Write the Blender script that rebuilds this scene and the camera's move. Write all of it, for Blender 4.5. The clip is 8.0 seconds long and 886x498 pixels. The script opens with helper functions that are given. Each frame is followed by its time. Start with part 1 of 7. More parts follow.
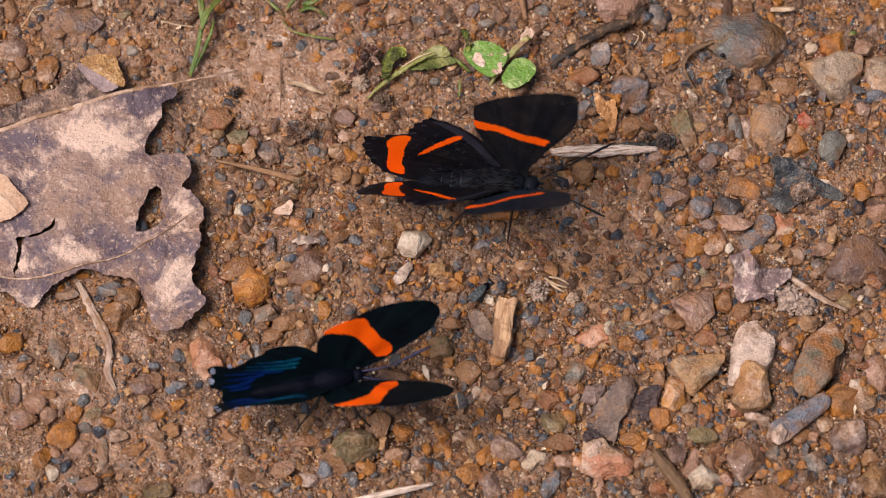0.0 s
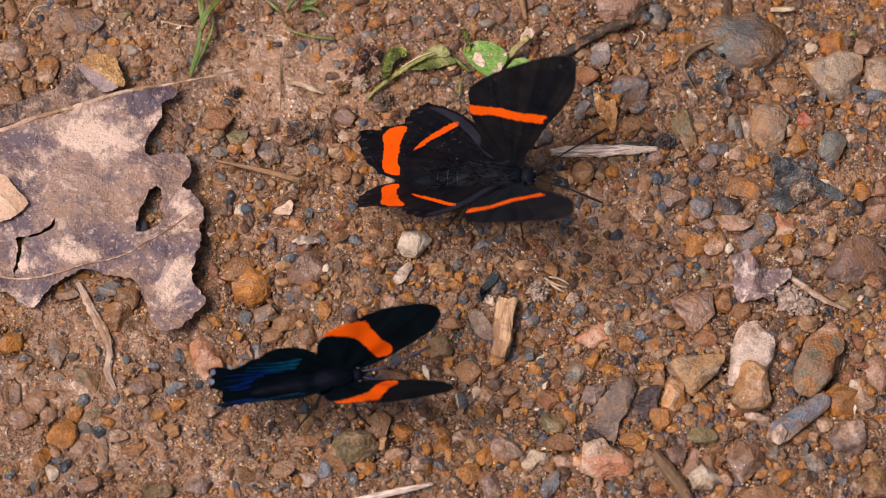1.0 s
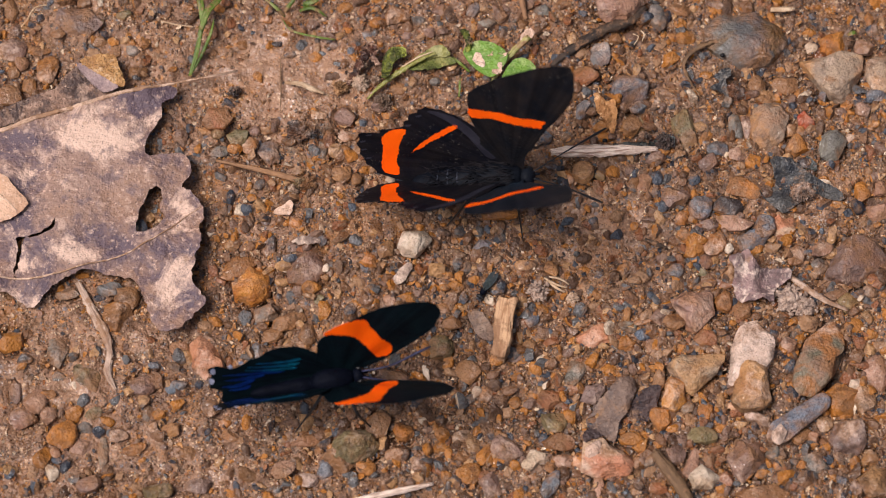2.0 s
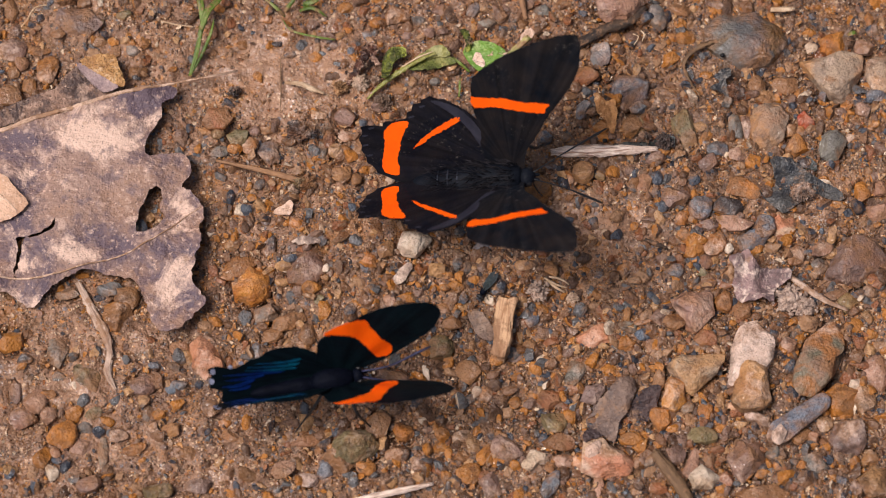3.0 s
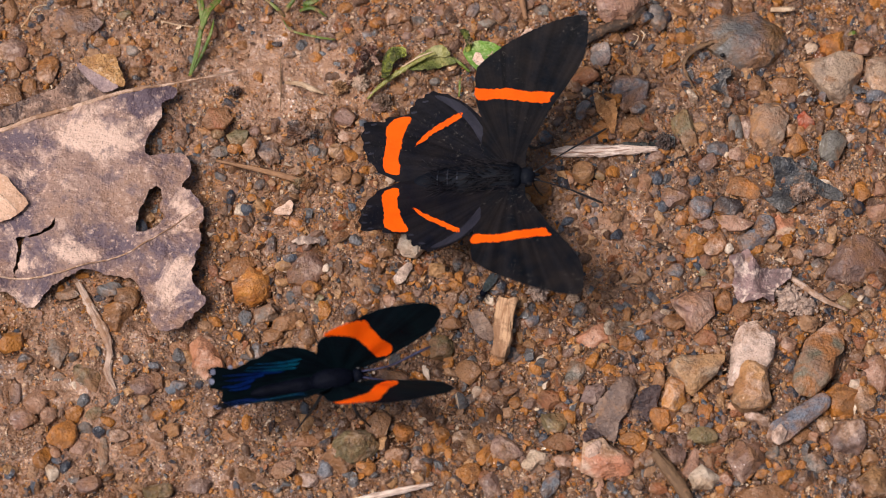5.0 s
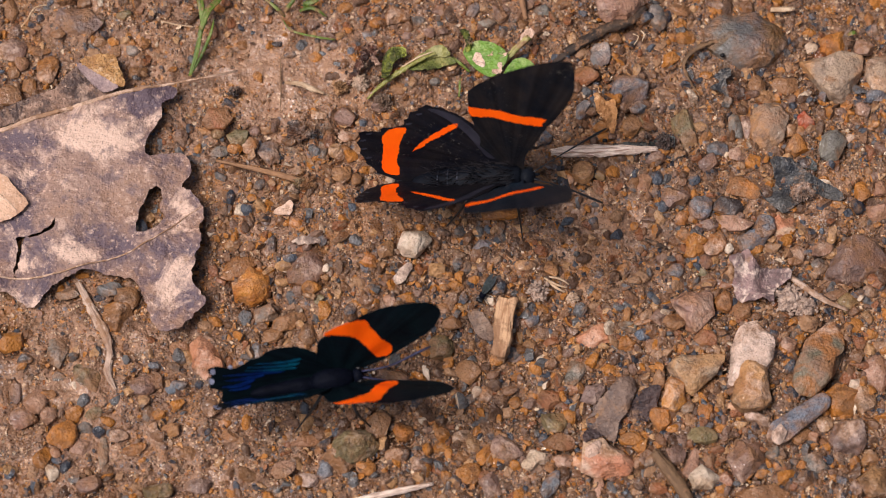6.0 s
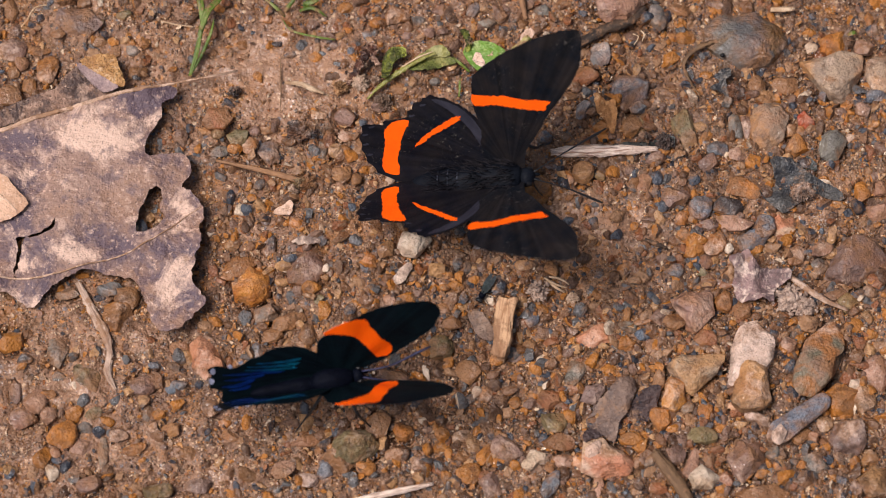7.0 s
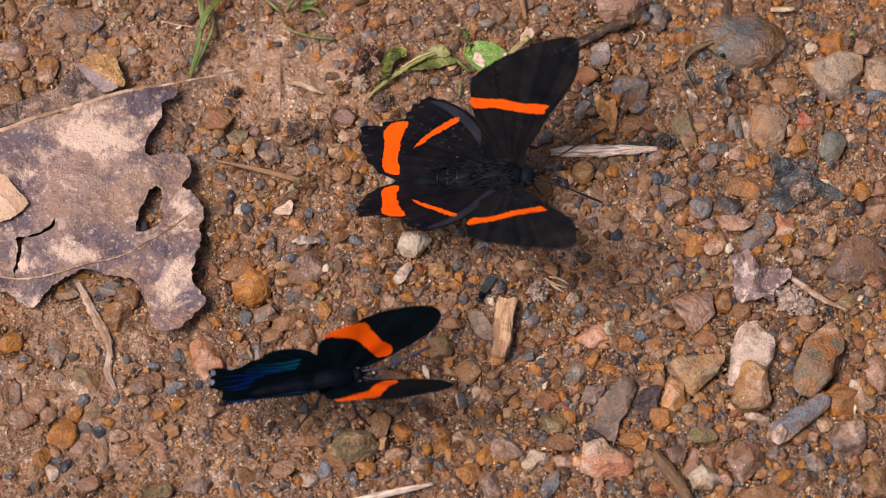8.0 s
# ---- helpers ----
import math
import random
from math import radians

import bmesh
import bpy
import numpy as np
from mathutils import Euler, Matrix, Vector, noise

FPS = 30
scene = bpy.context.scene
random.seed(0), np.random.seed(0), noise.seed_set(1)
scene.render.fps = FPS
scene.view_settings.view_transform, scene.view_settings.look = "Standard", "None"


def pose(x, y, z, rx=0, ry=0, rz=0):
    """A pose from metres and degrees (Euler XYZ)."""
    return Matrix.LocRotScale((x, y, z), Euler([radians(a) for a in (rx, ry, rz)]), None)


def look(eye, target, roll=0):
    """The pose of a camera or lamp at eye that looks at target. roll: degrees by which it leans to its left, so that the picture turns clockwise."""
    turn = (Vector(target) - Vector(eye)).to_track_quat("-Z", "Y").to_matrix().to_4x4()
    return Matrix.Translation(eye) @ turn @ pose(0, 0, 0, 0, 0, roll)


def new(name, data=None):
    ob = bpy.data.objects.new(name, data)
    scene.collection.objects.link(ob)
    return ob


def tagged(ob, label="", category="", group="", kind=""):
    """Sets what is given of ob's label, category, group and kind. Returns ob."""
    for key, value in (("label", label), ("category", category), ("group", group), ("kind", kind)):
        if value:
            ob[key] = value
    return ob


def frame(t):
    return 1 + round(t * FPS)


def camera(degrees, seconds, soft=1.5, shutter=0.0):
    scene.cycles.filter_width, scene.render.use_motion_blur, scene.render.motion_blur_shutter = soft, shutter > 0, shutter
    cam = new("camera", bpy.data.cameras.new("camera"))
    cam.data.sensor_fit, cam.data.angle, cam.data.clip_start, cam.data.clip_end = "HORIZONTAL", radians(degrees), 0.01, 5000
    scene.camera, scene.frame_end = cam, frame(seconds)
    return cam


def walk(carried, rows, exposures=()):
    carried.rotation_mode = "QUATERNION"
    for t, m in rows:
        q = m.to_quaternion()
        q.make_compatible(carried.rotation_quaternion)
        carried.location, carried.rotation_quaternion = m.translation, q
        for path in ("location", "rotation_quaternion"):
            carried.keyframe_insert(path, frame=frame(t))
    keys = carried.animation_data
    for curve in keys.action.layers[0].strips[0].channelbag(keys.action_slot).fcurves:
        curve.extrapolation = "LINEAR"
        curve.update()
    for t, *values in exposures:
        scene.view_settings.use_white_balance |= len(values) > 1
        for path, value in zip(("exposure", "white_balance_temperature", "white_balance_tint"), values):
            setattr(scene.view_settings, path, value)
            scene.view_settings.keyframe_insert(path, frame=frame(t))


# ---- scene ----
# A low, steep close view of two metalmark butterflies drinking on wet gravelly mud; the camera stands still.
TILT = radians(72)
FAR = 0.427
cam = camera(16, 8.0, soft=1.0, shutter=0.4)
cam.data.dof.use_dof = True
cam.data.dof.focus_distance, cam.data.dof.aperture_fstop = 0.427, 17.0
EYE = (0.0, -FAR * math.cos(TILT), FAR * math.sin(TILT))
walk(cam, [(0, look(EYE, (0, 0, 0))), (8, look(EYE, (0, 0, 0)))])

# ---- light: a bright overcast sky with a veiled sun ----
SUN_EL, SUN_AZ = radians(64), radians(-100)
world = bpy.data.worlds.new("sky")
scene.world = world
world.use_nodes = True
wn = world.node_tree
sky = wn.nodes.new("ShaderNodeTexSky")
sky.sky_type, sky.sun_disc = "NISHITA", False
sky.sun_elevation, sky.sun_rotation = SUN_EL, SUN_AZ
sky.air_density, sky.dust_density, sky.ozone_density = 1.0, 4.0, 1.0
wn.nodes["Background"].inputs["Strength"].default_value = 0.066
wn.links.new(sky.outputs["Color"], wn.nodes["Background"].inputs["Color"])
sun = new("sun", bpy.data.lights.new("sun", "SUN"))
sun.data.energy, sun.data.angle, sun.data.color = 3.4, radians(28), (1.0, 0.95, 0.97)
way = Vector((math.sin(SUN_AZ) * math.cos(SUN_EL), math.cos(SUN_AZ) * math.cos(SUN_EL), math.sin(SUN_EL)))
sun.matrix_world = look(way * 5, (0, 0, 0))
scene.view_settings.exposure = 0.07

MM = 0.001
rng = np.random.default_rng(7)


# ---- materials ----
def tone(r, g, b, k=1.0):
    return tuple(k * ((c / 255 + 0.055) / 1.055) ** 2.4 for c in (r, g, b)) + (1.0,)


class Nodes:
    def __init__(self, name, rough=0.6, spec=0.4):
        self.mat = bpy.data.materials.new(name)
        self.mat.use_nodes = True
        self.tree = self.mat.node_tree
        self.bsdf = self.tree.nodes["Principled BSDF"]
        self.bsdf.inputs["Roughness"].default_value = rough
        self.bsdf.inputs["Specular IOR Level"].default_value = spec

    def add(self, kind, **kw):
        n = self.tree.nodes.new(kind)
        for k, v in kw.items():
            n.inputs[k].default_value = v
        return n

    def link(self, a, b):
        self.tree.links.new(a, b)

    def where(self, shift=None):
        co = self.add("ShaderNodeTexCoord").outputs["Object"]
        if shift is None:
            return co
        m = self.add("ShaderNodeVectorMath")
        m.operation = "MULTIPLY_ADD"
        self.link(shift, m.inputs[0])
        m.inputs[1].default_value = (3.1, 1.7, 2.3)
        self.link(co, m.inputs[2])
        return m.outputs[0]

    def noise(self, co, scale, detail=4.0, rough=0.6, warp=0.0):
        n = self.add("ShaderNodeTexNoise", Scale=scale, Detail=detail, Roughness=rough, Distortion=warp)
        self.link(co, n.inputs["Vector"])
        return n.outputs["Fac"]

    def ramp(self, fac, stops, hard=False):
        n = self.add("ShaderNodeValToRGB")
        n.color_ramp.interpolation = "CONSTANT" if hard else "LINEAR"
        els = n.color_ramp.elements
        while len(els) < len(stops):
            els.new(0.5)
        for e, (p, c) in zip(els, stops):
            e.position = p
            e.color = c if len(c) == 4 else (*c, 1)
        self.link(fac, n.inputs["Fac"])
        return n.outputs["Color"]

    def mix(self, fac, a, b, kind="MIX"):
        n = self.add("ShaderNodeMix")
        n.data_type, n.blend_type = "RGBA", kind
        for s, v in ((n.inputs[0], fac), (n.inputs[6], a), (n.inputs[7], b)):
            if isinstance(v, bpy.types.NodeSocket):
                self.link(v, s)
            else:
                s.default_value = v
        return n.outputs[2]

    def scale(self, fac, lo, hi, least=0.0, most=1.0):
        n = self.add("ShaderNodeMapRange")
        n.inputs["From Min"].default_value, n.inputs["From Max"].default_value = least, most
        self.link(fac, n.inputs["Value"])
        n.inputs["To Min"].default_value, n.inputs["To Max"].default_value = lo, hi
        return n.outputs["Result"]

    def bump(self, *layers):
        last = None
        for height, dist, power in layers:
            n = self.add("ShaderNodeBump", Distance=dist, Strength=power)
            self.link(height, n.inputs["Height"])
            if last:
                self.link(last, n.inputs["Normal"])
            last = n.outputs["Normal"]
        self.link(last, self.bsdf.inputs["Normal"])

    def colour(self, c):
        self.link(c, self.bsdf.inputs["Base Color"])

    def wet(self, co, weight, rough=0.12):
        """A film of water over the relief, lying in patches."""
        self.link(self.ramp(self.noise(co, 330, 4, 0.65), [(0.42, BLACK), (0.58, (weight, weight, weight))]), self.bsdf.inputs["Coat Weight"])
        self.bsdf.inputs["Coat Roughness"].default_value = rough
        self.link(self.bsdf.inputs["Normal"].links[0].from_socket, self.bsdf.inputs["Coat Normal"])

    def roughness(self, r):
        self.link(r, self.bsdf.inputs["Roughness"])


BLACK, WHITE = (0, 0, 0, 1), (1, 1, 1, 1)
MUD_DARK = tone(88, 60, 40)
MUD_PALE = tone(180, 139, 107)


def stone_material(name, a, b, vein=None, mud=0.5, rough=0.6, crust=0.3):
    """Wet stone: two mineral tones, rusty stains, a pale dry crust, pits and dried mud."""
    n = Nodes(name, rough, 0.4)
    luck = n.add("ShaderNodeObjectInfo").outputs["Random"]
    co = n.where(luck)
    base = n.mix(n.ramp(n.noise(co, 200, 5, 0.6, 0.3), [(0.4, BLACK), (0.6, WHITE)]), tone(*a), tone(*b))
    if vein:
        base = n.mix(n.ramp(n.noise(co, 130, 6, 0.6, 0.5), [(0.47, BLACK), (0.54, WHITE)]), base, tone(*vein))
    rust = n.ramp(n.noise(co, 150, 6, 0.68, 0.2), [(0.5, BLACK), (0.62, (0.8, 0.8, 0.8))])
    base = n.mix(rust, base, n.mix(0.5, base, tone(150, 88, 34)))
    base = n.mix(0.6 if mud > 0.3 else 0.3, base, n.ramp(luck, [(0.0, (0.62, 0.64, 0.66)), (0.3, (0.82, 0.84, 0.76)), (0.6, (1, 1, 1)), (1.0, (1.0, 0.86, 0.7))]), "MULTIPLY")
    film = n.mix(n.noise(co, 900, 5, 0.7), tone(102, 70, 42), tone(170, 120, 80))
    dirt = n.ramp(n.noise(co, 210, 8, 0.66, 0.4), [(0.60 - 0.3 * mud, BLACK), (0.68 - 0.2 * mud, (0.85, 0.85, 0.85))])
    base = n.mix(dirt, base, film)
    pale = n.mix(1.0, n.ramp(n.noise(co, 170, 5, 0.65), [(0.62 - 0.3 * crust, BLACK), (0.72 - 0.3 * crust, WHITE)]),
                 n.ramp(n.noise(co, 800, 5, 0.72), [(0.4, BLACK), (0.6, (0.8, 0.8, 0.8))]), "MULTIPLY")
    base = n.mix(pale, base, n.mix(0.6, base, tone(236, 202, 178)))
    base = n.mix(0.7, base, n.ramp(n.noise(co, 430, 6, 0.7), [(0.37, (0.34, 0.3, 0.27)), (0.47, (1, 1, 1))]), "MULTIPLY")
    grain = n.ramp(n.noise(co, 1900, 4, 0.75), [(0.34, (0.4, 0.37, 0.35)), (0.45, (0.92, 0.91, 0.9)), (0.66, (1.0, 1.0, 1.0))])
    base = n.mix(0.6, base, grain, "MULTIPLY")
    n.colour(base)
    n.roughness(n.scale(n.noise(co, 330, 5, 0.7), rough - 0.3, rough + 0.25, 0.36, 0.64))
    n.bump((n.noise(co, 620, 4, 0.65), 0.0007, 0.6), (n.noise(co, 2600, 2, 0.6), 0.0003, 0.75))
    n.wet(co, 0.35 if mud < 0.3 else 0.75, 0.08)
    return n.mat


STONE = {
    "o": stone_material("ochre_stone", (184, 116, 46), (146, 92, 42), mud=0.5),
    "t": stone_material("tan_stone", (174, 128, 84), (146, 106, 70), mud=0.5, crust=0.4),
    "g": stone_material("grey_stone", (134, 124, 112), (106, 98, 92), mud=0.5),
    "b": stone_material("slate_stone", (98, 104, 114), (122, 116, 114), mud=0.4, rough=0.45),
    "d": stone_material("dark_stone", (58, 52, 54), (84, 72, 68), mud=0.35, rough=0.4),
    "p": stone_material("purple_brown_stone", (144, 114, 102), (118, 90, 78), mud=0.5),
    "r": stone_material("rust_stone", (156, 96, 64), (136, 92, 58), mud=0.5),
    "w": stone_material("pale_stone", (224, 202, 180), (200, 170, 142), mud=0.12),
    "m": stone_material("muddy_stone", (148, 102, 64), (124, 86, 54), mud=0.7),
    "y": stone_material("olive_stone", (140, 120, 82), (114, 100, 72), mud=0.45),
    "k": stone_material("pink_stone", (178, 136, 112), (150, 108, 84), mud=0.45),
    "G": stone_material("grey_brown_rock", (118, 110, 102), (92, 88, 88), (122, 92, 60), mud=0.35, rough=0.5, crust=0.1),
    "O": stone_material("ochre_rock", (206, 138, 64), (172, 104, 46), mud=0.22, crust=0.4),
    "T": stone_material("tan_rock", (200, 150, 100), (170, 122, 80), (150, 112, 76), mud=0.25, crust=0.4),
    "R": stone_material("red_stone", (176, 72, 44), (140, 62, 44), mud=0.05),
    "K": stone_material("rosy_rock", (204, 146, 116), (184, 118, 86), (202, 168, 140), mud=0.15, crust=0.35),
    "D": stone_material("dun_rock", (178, 150, 124), (148, 124, 104), (188, 144, 102), mud=0.2, crust=0.3),
    "C": stone_material("coral_rock", (204, 144, 110), (184, 118, 82), mud=0.2, crust=0.45),
    "P": stone_material("mauve_rock", (156, 122, 110), (134, 100, 86), (170, 128, 104), mud=0.3, crust=0.5),
    "W": stone_material("pale_rock", (226, 194, 174), (204, 170, 150), (158, 134, 118), mud=0.3, crust=0.7),
    "S": stone_material("banded_rock", (158, 122, 100), (112, 106, 86), (164, 106, 58), mud=0.2, crust=0.35),
    "B": stone_material("blue_slate_rock", (112, 116, 126), (92, 94, 104), mud=0.45, crust=0.4),
    "M": stone_material("brown_rock", (122, 98, 80), (96, 80, 70), mud=0.3),
}
STONE_WORDS = {
    "o": "ochre brown", "t": "tan", "g": "grey", "b": "blue-grey slate", "d": "dark grey", "p": "purplish brown",
    "r": "rust brown", "w": "pale cream", "m": "mud-coated brown", "y": "olive grey", "k": "pinkish tan", "G": "grey-brown wet",
    "O": "bright ochre", "T": "tan and ochre", "R": "brick red", "K": "rosy pink", "P": "mauve brown", "W": "pale weathered",
    "D": "dun grey-brown", "C": "coral orange", "S": "banded brown and green", "B": "long blue-grey slate", "M": "smooth dark brown",
}


def mud_material():
    n = Nodes("wet_mud", 0.5, 0.6)
    co = n.where()
    base = n.mix(n.ramp(n.noise(co, 45, 5, 0.6), [(0.4, BLACK), (0.6, WHITE)]), tone(118, 80, 54), tone(168, 124, 94))
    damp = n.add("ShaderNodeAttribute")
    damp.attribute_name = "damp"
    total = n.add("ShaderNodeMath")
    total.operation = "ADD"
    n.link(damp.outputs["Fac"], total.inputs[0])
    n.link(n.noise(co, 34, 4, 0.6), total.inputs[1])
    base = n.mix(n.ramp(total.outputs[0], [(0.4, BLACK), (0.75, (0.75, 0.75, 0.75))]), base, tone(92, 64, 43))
    base = n.mix(n.ramp(n.noise(co, 260, 7, 0.72), [(0.36, BLACK), (0.66, WHITE)]), base, MUD_DARK)
    base = n.mix(n.ramp(n.noise(co, 700, 5, 0.7), [(0.5, BLACK), (0.75, WHITE)]), base, MUD_PALE)
    base = n.mix(n.ramp(n.noise(co, 150, 5, 0.65, 0.5), [(0.52, BLACK), (0.62, (0.7, 0.7, 0.7))]), base, tone(152, 98, 46))
    base = n.mix(n.ramp(n.noise(co, 190, 5, 0.65, 0.4), [(0.36, (0.6, 0.6, 0.6)), (0.44, BLACK)]), base, tone(92, 78, 62))
    for size, most in ((1200, 0.42), (2500, 0.36)):
        v = n.add("ShaderNodeTexVoronoi", Scale=size)
        n.link(co, v.inputs["Vector"])
        pick = n.add("ShaderNodeSeparateColor")
        n.link(v.outputs["Color"], pick.inputs[0])
        grain = n.ramp(pick.outputs["Red"], [(0.0, tone(52, 44, 42)), (0.16, tone(106, 70, 44)), (0.38, tone(186, 122, 62)),
                                            (0.55, tone(150, 110, 84)), (0.72, tone(208, 172, 136)), (0.9, tone(92, 92, 98))], True)
        some = n.ramp(pick.outputs["Green"], [(0, BLACK), (most, WHITE)], True)
        near = n.ramp(v.outputs["Distance"], [(0.25, WHITE), (0.42, BLACK)])
        base = n.mix(n.mix(1.0, some, near, "MULTIPLY"), base, grain)
    fine = n.add("ShaderNodeAttribute")
    fine.attribute_name = "silt"
    fine = fine.outputs["Fac"]
    smooth = n.mix(n.ramp(n.noise(co, 320, 6, 0.7), [(0.36, BLACK), (0.62, WHITE)]), tone(150, 108, 78), tone(190, 146, 114))
    base = n.mix(n.mix(n.ramp(fine, [(0.2, BLACK), (0.85, (0.7, 0.7, 0.7))]), BLACK, n.ramp(n.noise(co, 900, 4, 0.7), [(0.3, BLACK), (0.5, WHITE)])), base, smooth)
    n.colour(base)
    n.roughness(n.scale(n.noise(co, 420, 5, 0.7), 0.2, 0.85, 0.36, 0.64))
    v = n.add("ShaderNodeTexVoronoi", Scale=1500)
    n.link(co, v.inputs["Vector"])
    calm = n.ramp(fine, [(0.1, BLACK), (0.7, (0.6, 0.6, 0.6))])
    even = (0.5, 0.5, 0.5, 1)
    n.bump((n.mix(calm, n.noise(co, 420, 3, 0.65), even), 0.0016, 0.9), (n.mix(calm, n.scale(v.outputs["Distance"], 1, 0), even), 0.0003, 0.8),
           (n.mix(calm, n.noise(co, 2600, 2, 0.6), even), 0.0005, 0.8))
    n.wet(co, 0.7, 0.09)
    return n.mat


def gravel_material(name, stops):
    n = Nodes(name, 0.5, 0.5)
    luck = n.add("ShaderNodeNewGeometry").outputs["Random Per Island"]
    co = n.where()
    base = n.ramp(luck, stops, True)
    base = n.mix(0.8, base, n.ramp(n.noise(co, 1400, 4, 0.7), [(0.3, (0.55, 0.5, 0.46)), (0.7, (1, 1, 1))]), "MULTIPLY")
    base = n.mix(n.ramp(n.noise(co, 420, 5, 0.7), [(0.5, BLACK), (0.62, (0.8, 0.8, 0.8))]), base, tone(130, 95, 68))
    n.colour(base)
    n.roughness(n.scale(n.noise(co, 700, 4), 0.12, 0.8, 0.36, 0.64))
    n.bump((n.noise(co, 1500, 3, 0.6), 0.0006, 0.9))
    n.wet(co, 0.9, 0.07)
    return n.mat


GRAVEL = gravel_material("mixed_gravel", [
    (0.0, tone(128, 88, 58)), (0.14, tone(182, 116, 46)), (0.3, tone(94, 64, 42)), (0.46, tone(98, 94, 92)), (0.54, tone(52, 54, 62)), (0.6, tone(80, 84, 92)),
    (0.65, tone(168, 126, 90)), (0.75, tone(142, 86, 50)), (0.82, tone(132, 100, 82)), (0.91, tone(190, 144, 98)), (0.985, tone(226, 200, 172))])
SAND = gravel_material("coarse_sand", [
    (0.0, tone(130, 92, 64)), (0.26, tone(192, 132, 70)), (0.4, tone(98, 68, 46)), (0.56, tone(60, 56, 58)), (0.65, tone(182, 142, 108)),
    (0.84, tone(164, 100, 54)), (0.93, tone(230, 200, 166))])
MUD_MAT = mud_material()


def fibre_material(name, a, b, c, grain=(300, 300, 2600), rough=0.7, relief=0.0004, mud=0.0):
    """Wood, stems and straw: streaks along the rod, with blotches and mud."""
    n = Nodes(name, rough, 0.3)
    co = n.where()
    run = n.add("ShaderNodeAttribute")
    run.attribute_name = "grain"
    streak = n.noise(run.outputs["Vector"], grain[2], 2, 0.5)
    base = n.mix(n.ramp(streak, [(0.44, BLACK), (0.66, WHITE)]), tone(*a), tone(*b))
    base = n.mix(n.ramp(n.noise(co, grain[0], 5, 0.65), [(0.5, BLACK), (0.68, WHITE)]), base, tone(*c))
    base = n.mix(n.ramp(n.noise(co, 420, 6, 0.72), [(0.6 - mud, BLACK), (0.68 - mud, (0.85, 0.85, 0.85))]), base, n.mix(n.noise(co, 1300, 3), tone(110, 76, 50), tone(176, 132, 98)))
    n.colour(base)
    n.bump((streak, relief, 0.7), (n.noise(co, 1800, 1, 0.5), 0.0003, 0.6))
    return n.mat


def leaf_material(name, body, dark, pale, mud=0.45, rough=0.6, patch=0.6, relief=0.6, size=1.0, warm=None, stains=False):
    """A leaf blade: blotches, worn pale patches, specks and crumbs of mud."""
    n = Nodes(name, rough, 0.35)
    co = n.where()
    def blotch(scale, warp, name, power):
        grain = n.noise(co, scale * size, 8, 0.7, warp)
        if not stains:
            return grain
        area = n.add("ShaderNodeAttribute")
        area.attribute_name = name
        total = n.add("ShaderNodeMath")
        total.operation = "MULTIPLY_ADD"
        n.link(area.outputs["Fac"], total.inputs[0])
        total.inputs[1].default_value = power
        n.link(grain, total.inputs[2])
        return total.outputs[0]
    base = n.mix(n.ramp(blotch(110, 0.5, "dusky", 0.16), [(0.44, BLACK), (0.56, WHITE)]), tone(*body), tone(*dark))
    base = n.mix(n.ramp(n.noise(co, 60 * size, 7, 0.7, 0.6), [(0.5, BLACK), (0.62, (0.8, 0.8, 0.8))]), base, tone(*(warm or body)))
    base = n.mix(n.ramp(blotch(75, 0.8, "bleached", 0.125), [(patch - 0.03, BLACK), (patch + 0.04, WHITE)]), base, tone(*pale))
    base = n.mix(n.ramp(n.noise(co, 1300, 5, 0.75), [(0.56, BLACK), (0.68, WHITE)]), base, tone(*pale))
    base = n.mix(n.ramp(n.noise(co, 2000, 4, 0.75), [(0.3, WHITE), (0.42, BLACK)]), base, tone(*dark, 0.5))
    spots = n.noise(co, 360, 4, 0.65)
    base = n.mix(n.ramp(spots, [(0.38, (0.6, 0.6, 0.6)), (0.46, BLACK)]), base, tone(*dark))
    base = n.mix(n.ramp(spots, [(0.56, BLACK), (0.66, (0.5, 0.5, 0.5))]), base, tone(*pale))
    crumbs = n.ramp(n.noise(co, 300, 8, 0.75), [(0.66 - 0.22 * mud, BLACK), (0.72 - 0.14 * mud, WHITE)])
    base = n.mix(n.mix(0.7, BLACK, crumbs), base, n.mix(n.noise(co, 1200, 4), MUD_DARK, MUD_PALE))
    n.colour(base)
    n.roughness(n.scale(n.noise(co, 200, 5), rough - 0.25, rough + 0.2))
    n.bump((n.noise(co, 260, 2, 0.5), 0.0014 * relief, 0.6), (n.noise(co, 1700, 2, 0.6), 0.0008 * relief, 0.8))
    return n.mat


DEAD_LEAF = leaf_material("dead_leaf_blade", (152, 120, 104), (98, 80, 86), (216, 180, 158), patch=0.6, mud=0.35, relief=0.55, warm=(158, 120, 96), stains=True)
FOLD_LEAF = leaf_material("brown_leaf_blade", (150, 116, 96), (80, 62, 56), (206, 170, 146), mud=0.45, patch=0.57, size=1.6, relief=0.9, warm=(120, 86, 66))
CRUST_LEAF = leaf_material("withered_crust", (226, 188, 162), (188, 150, 124), (240, 214, 196), mud=0.1, size=4, relief=1.0)
DARK_OLIVE = leaf_material("rotting_green_leaf", (94, 98, 34), (50, 52, 20), (158, 160, 66), mud=0.3, size=4, relief=1.0)
LITTER = leaf_material("leaf_litter", (190, 162, 142), (128, 106, 94), (224, 196, 174), mud=0.3, size=4)
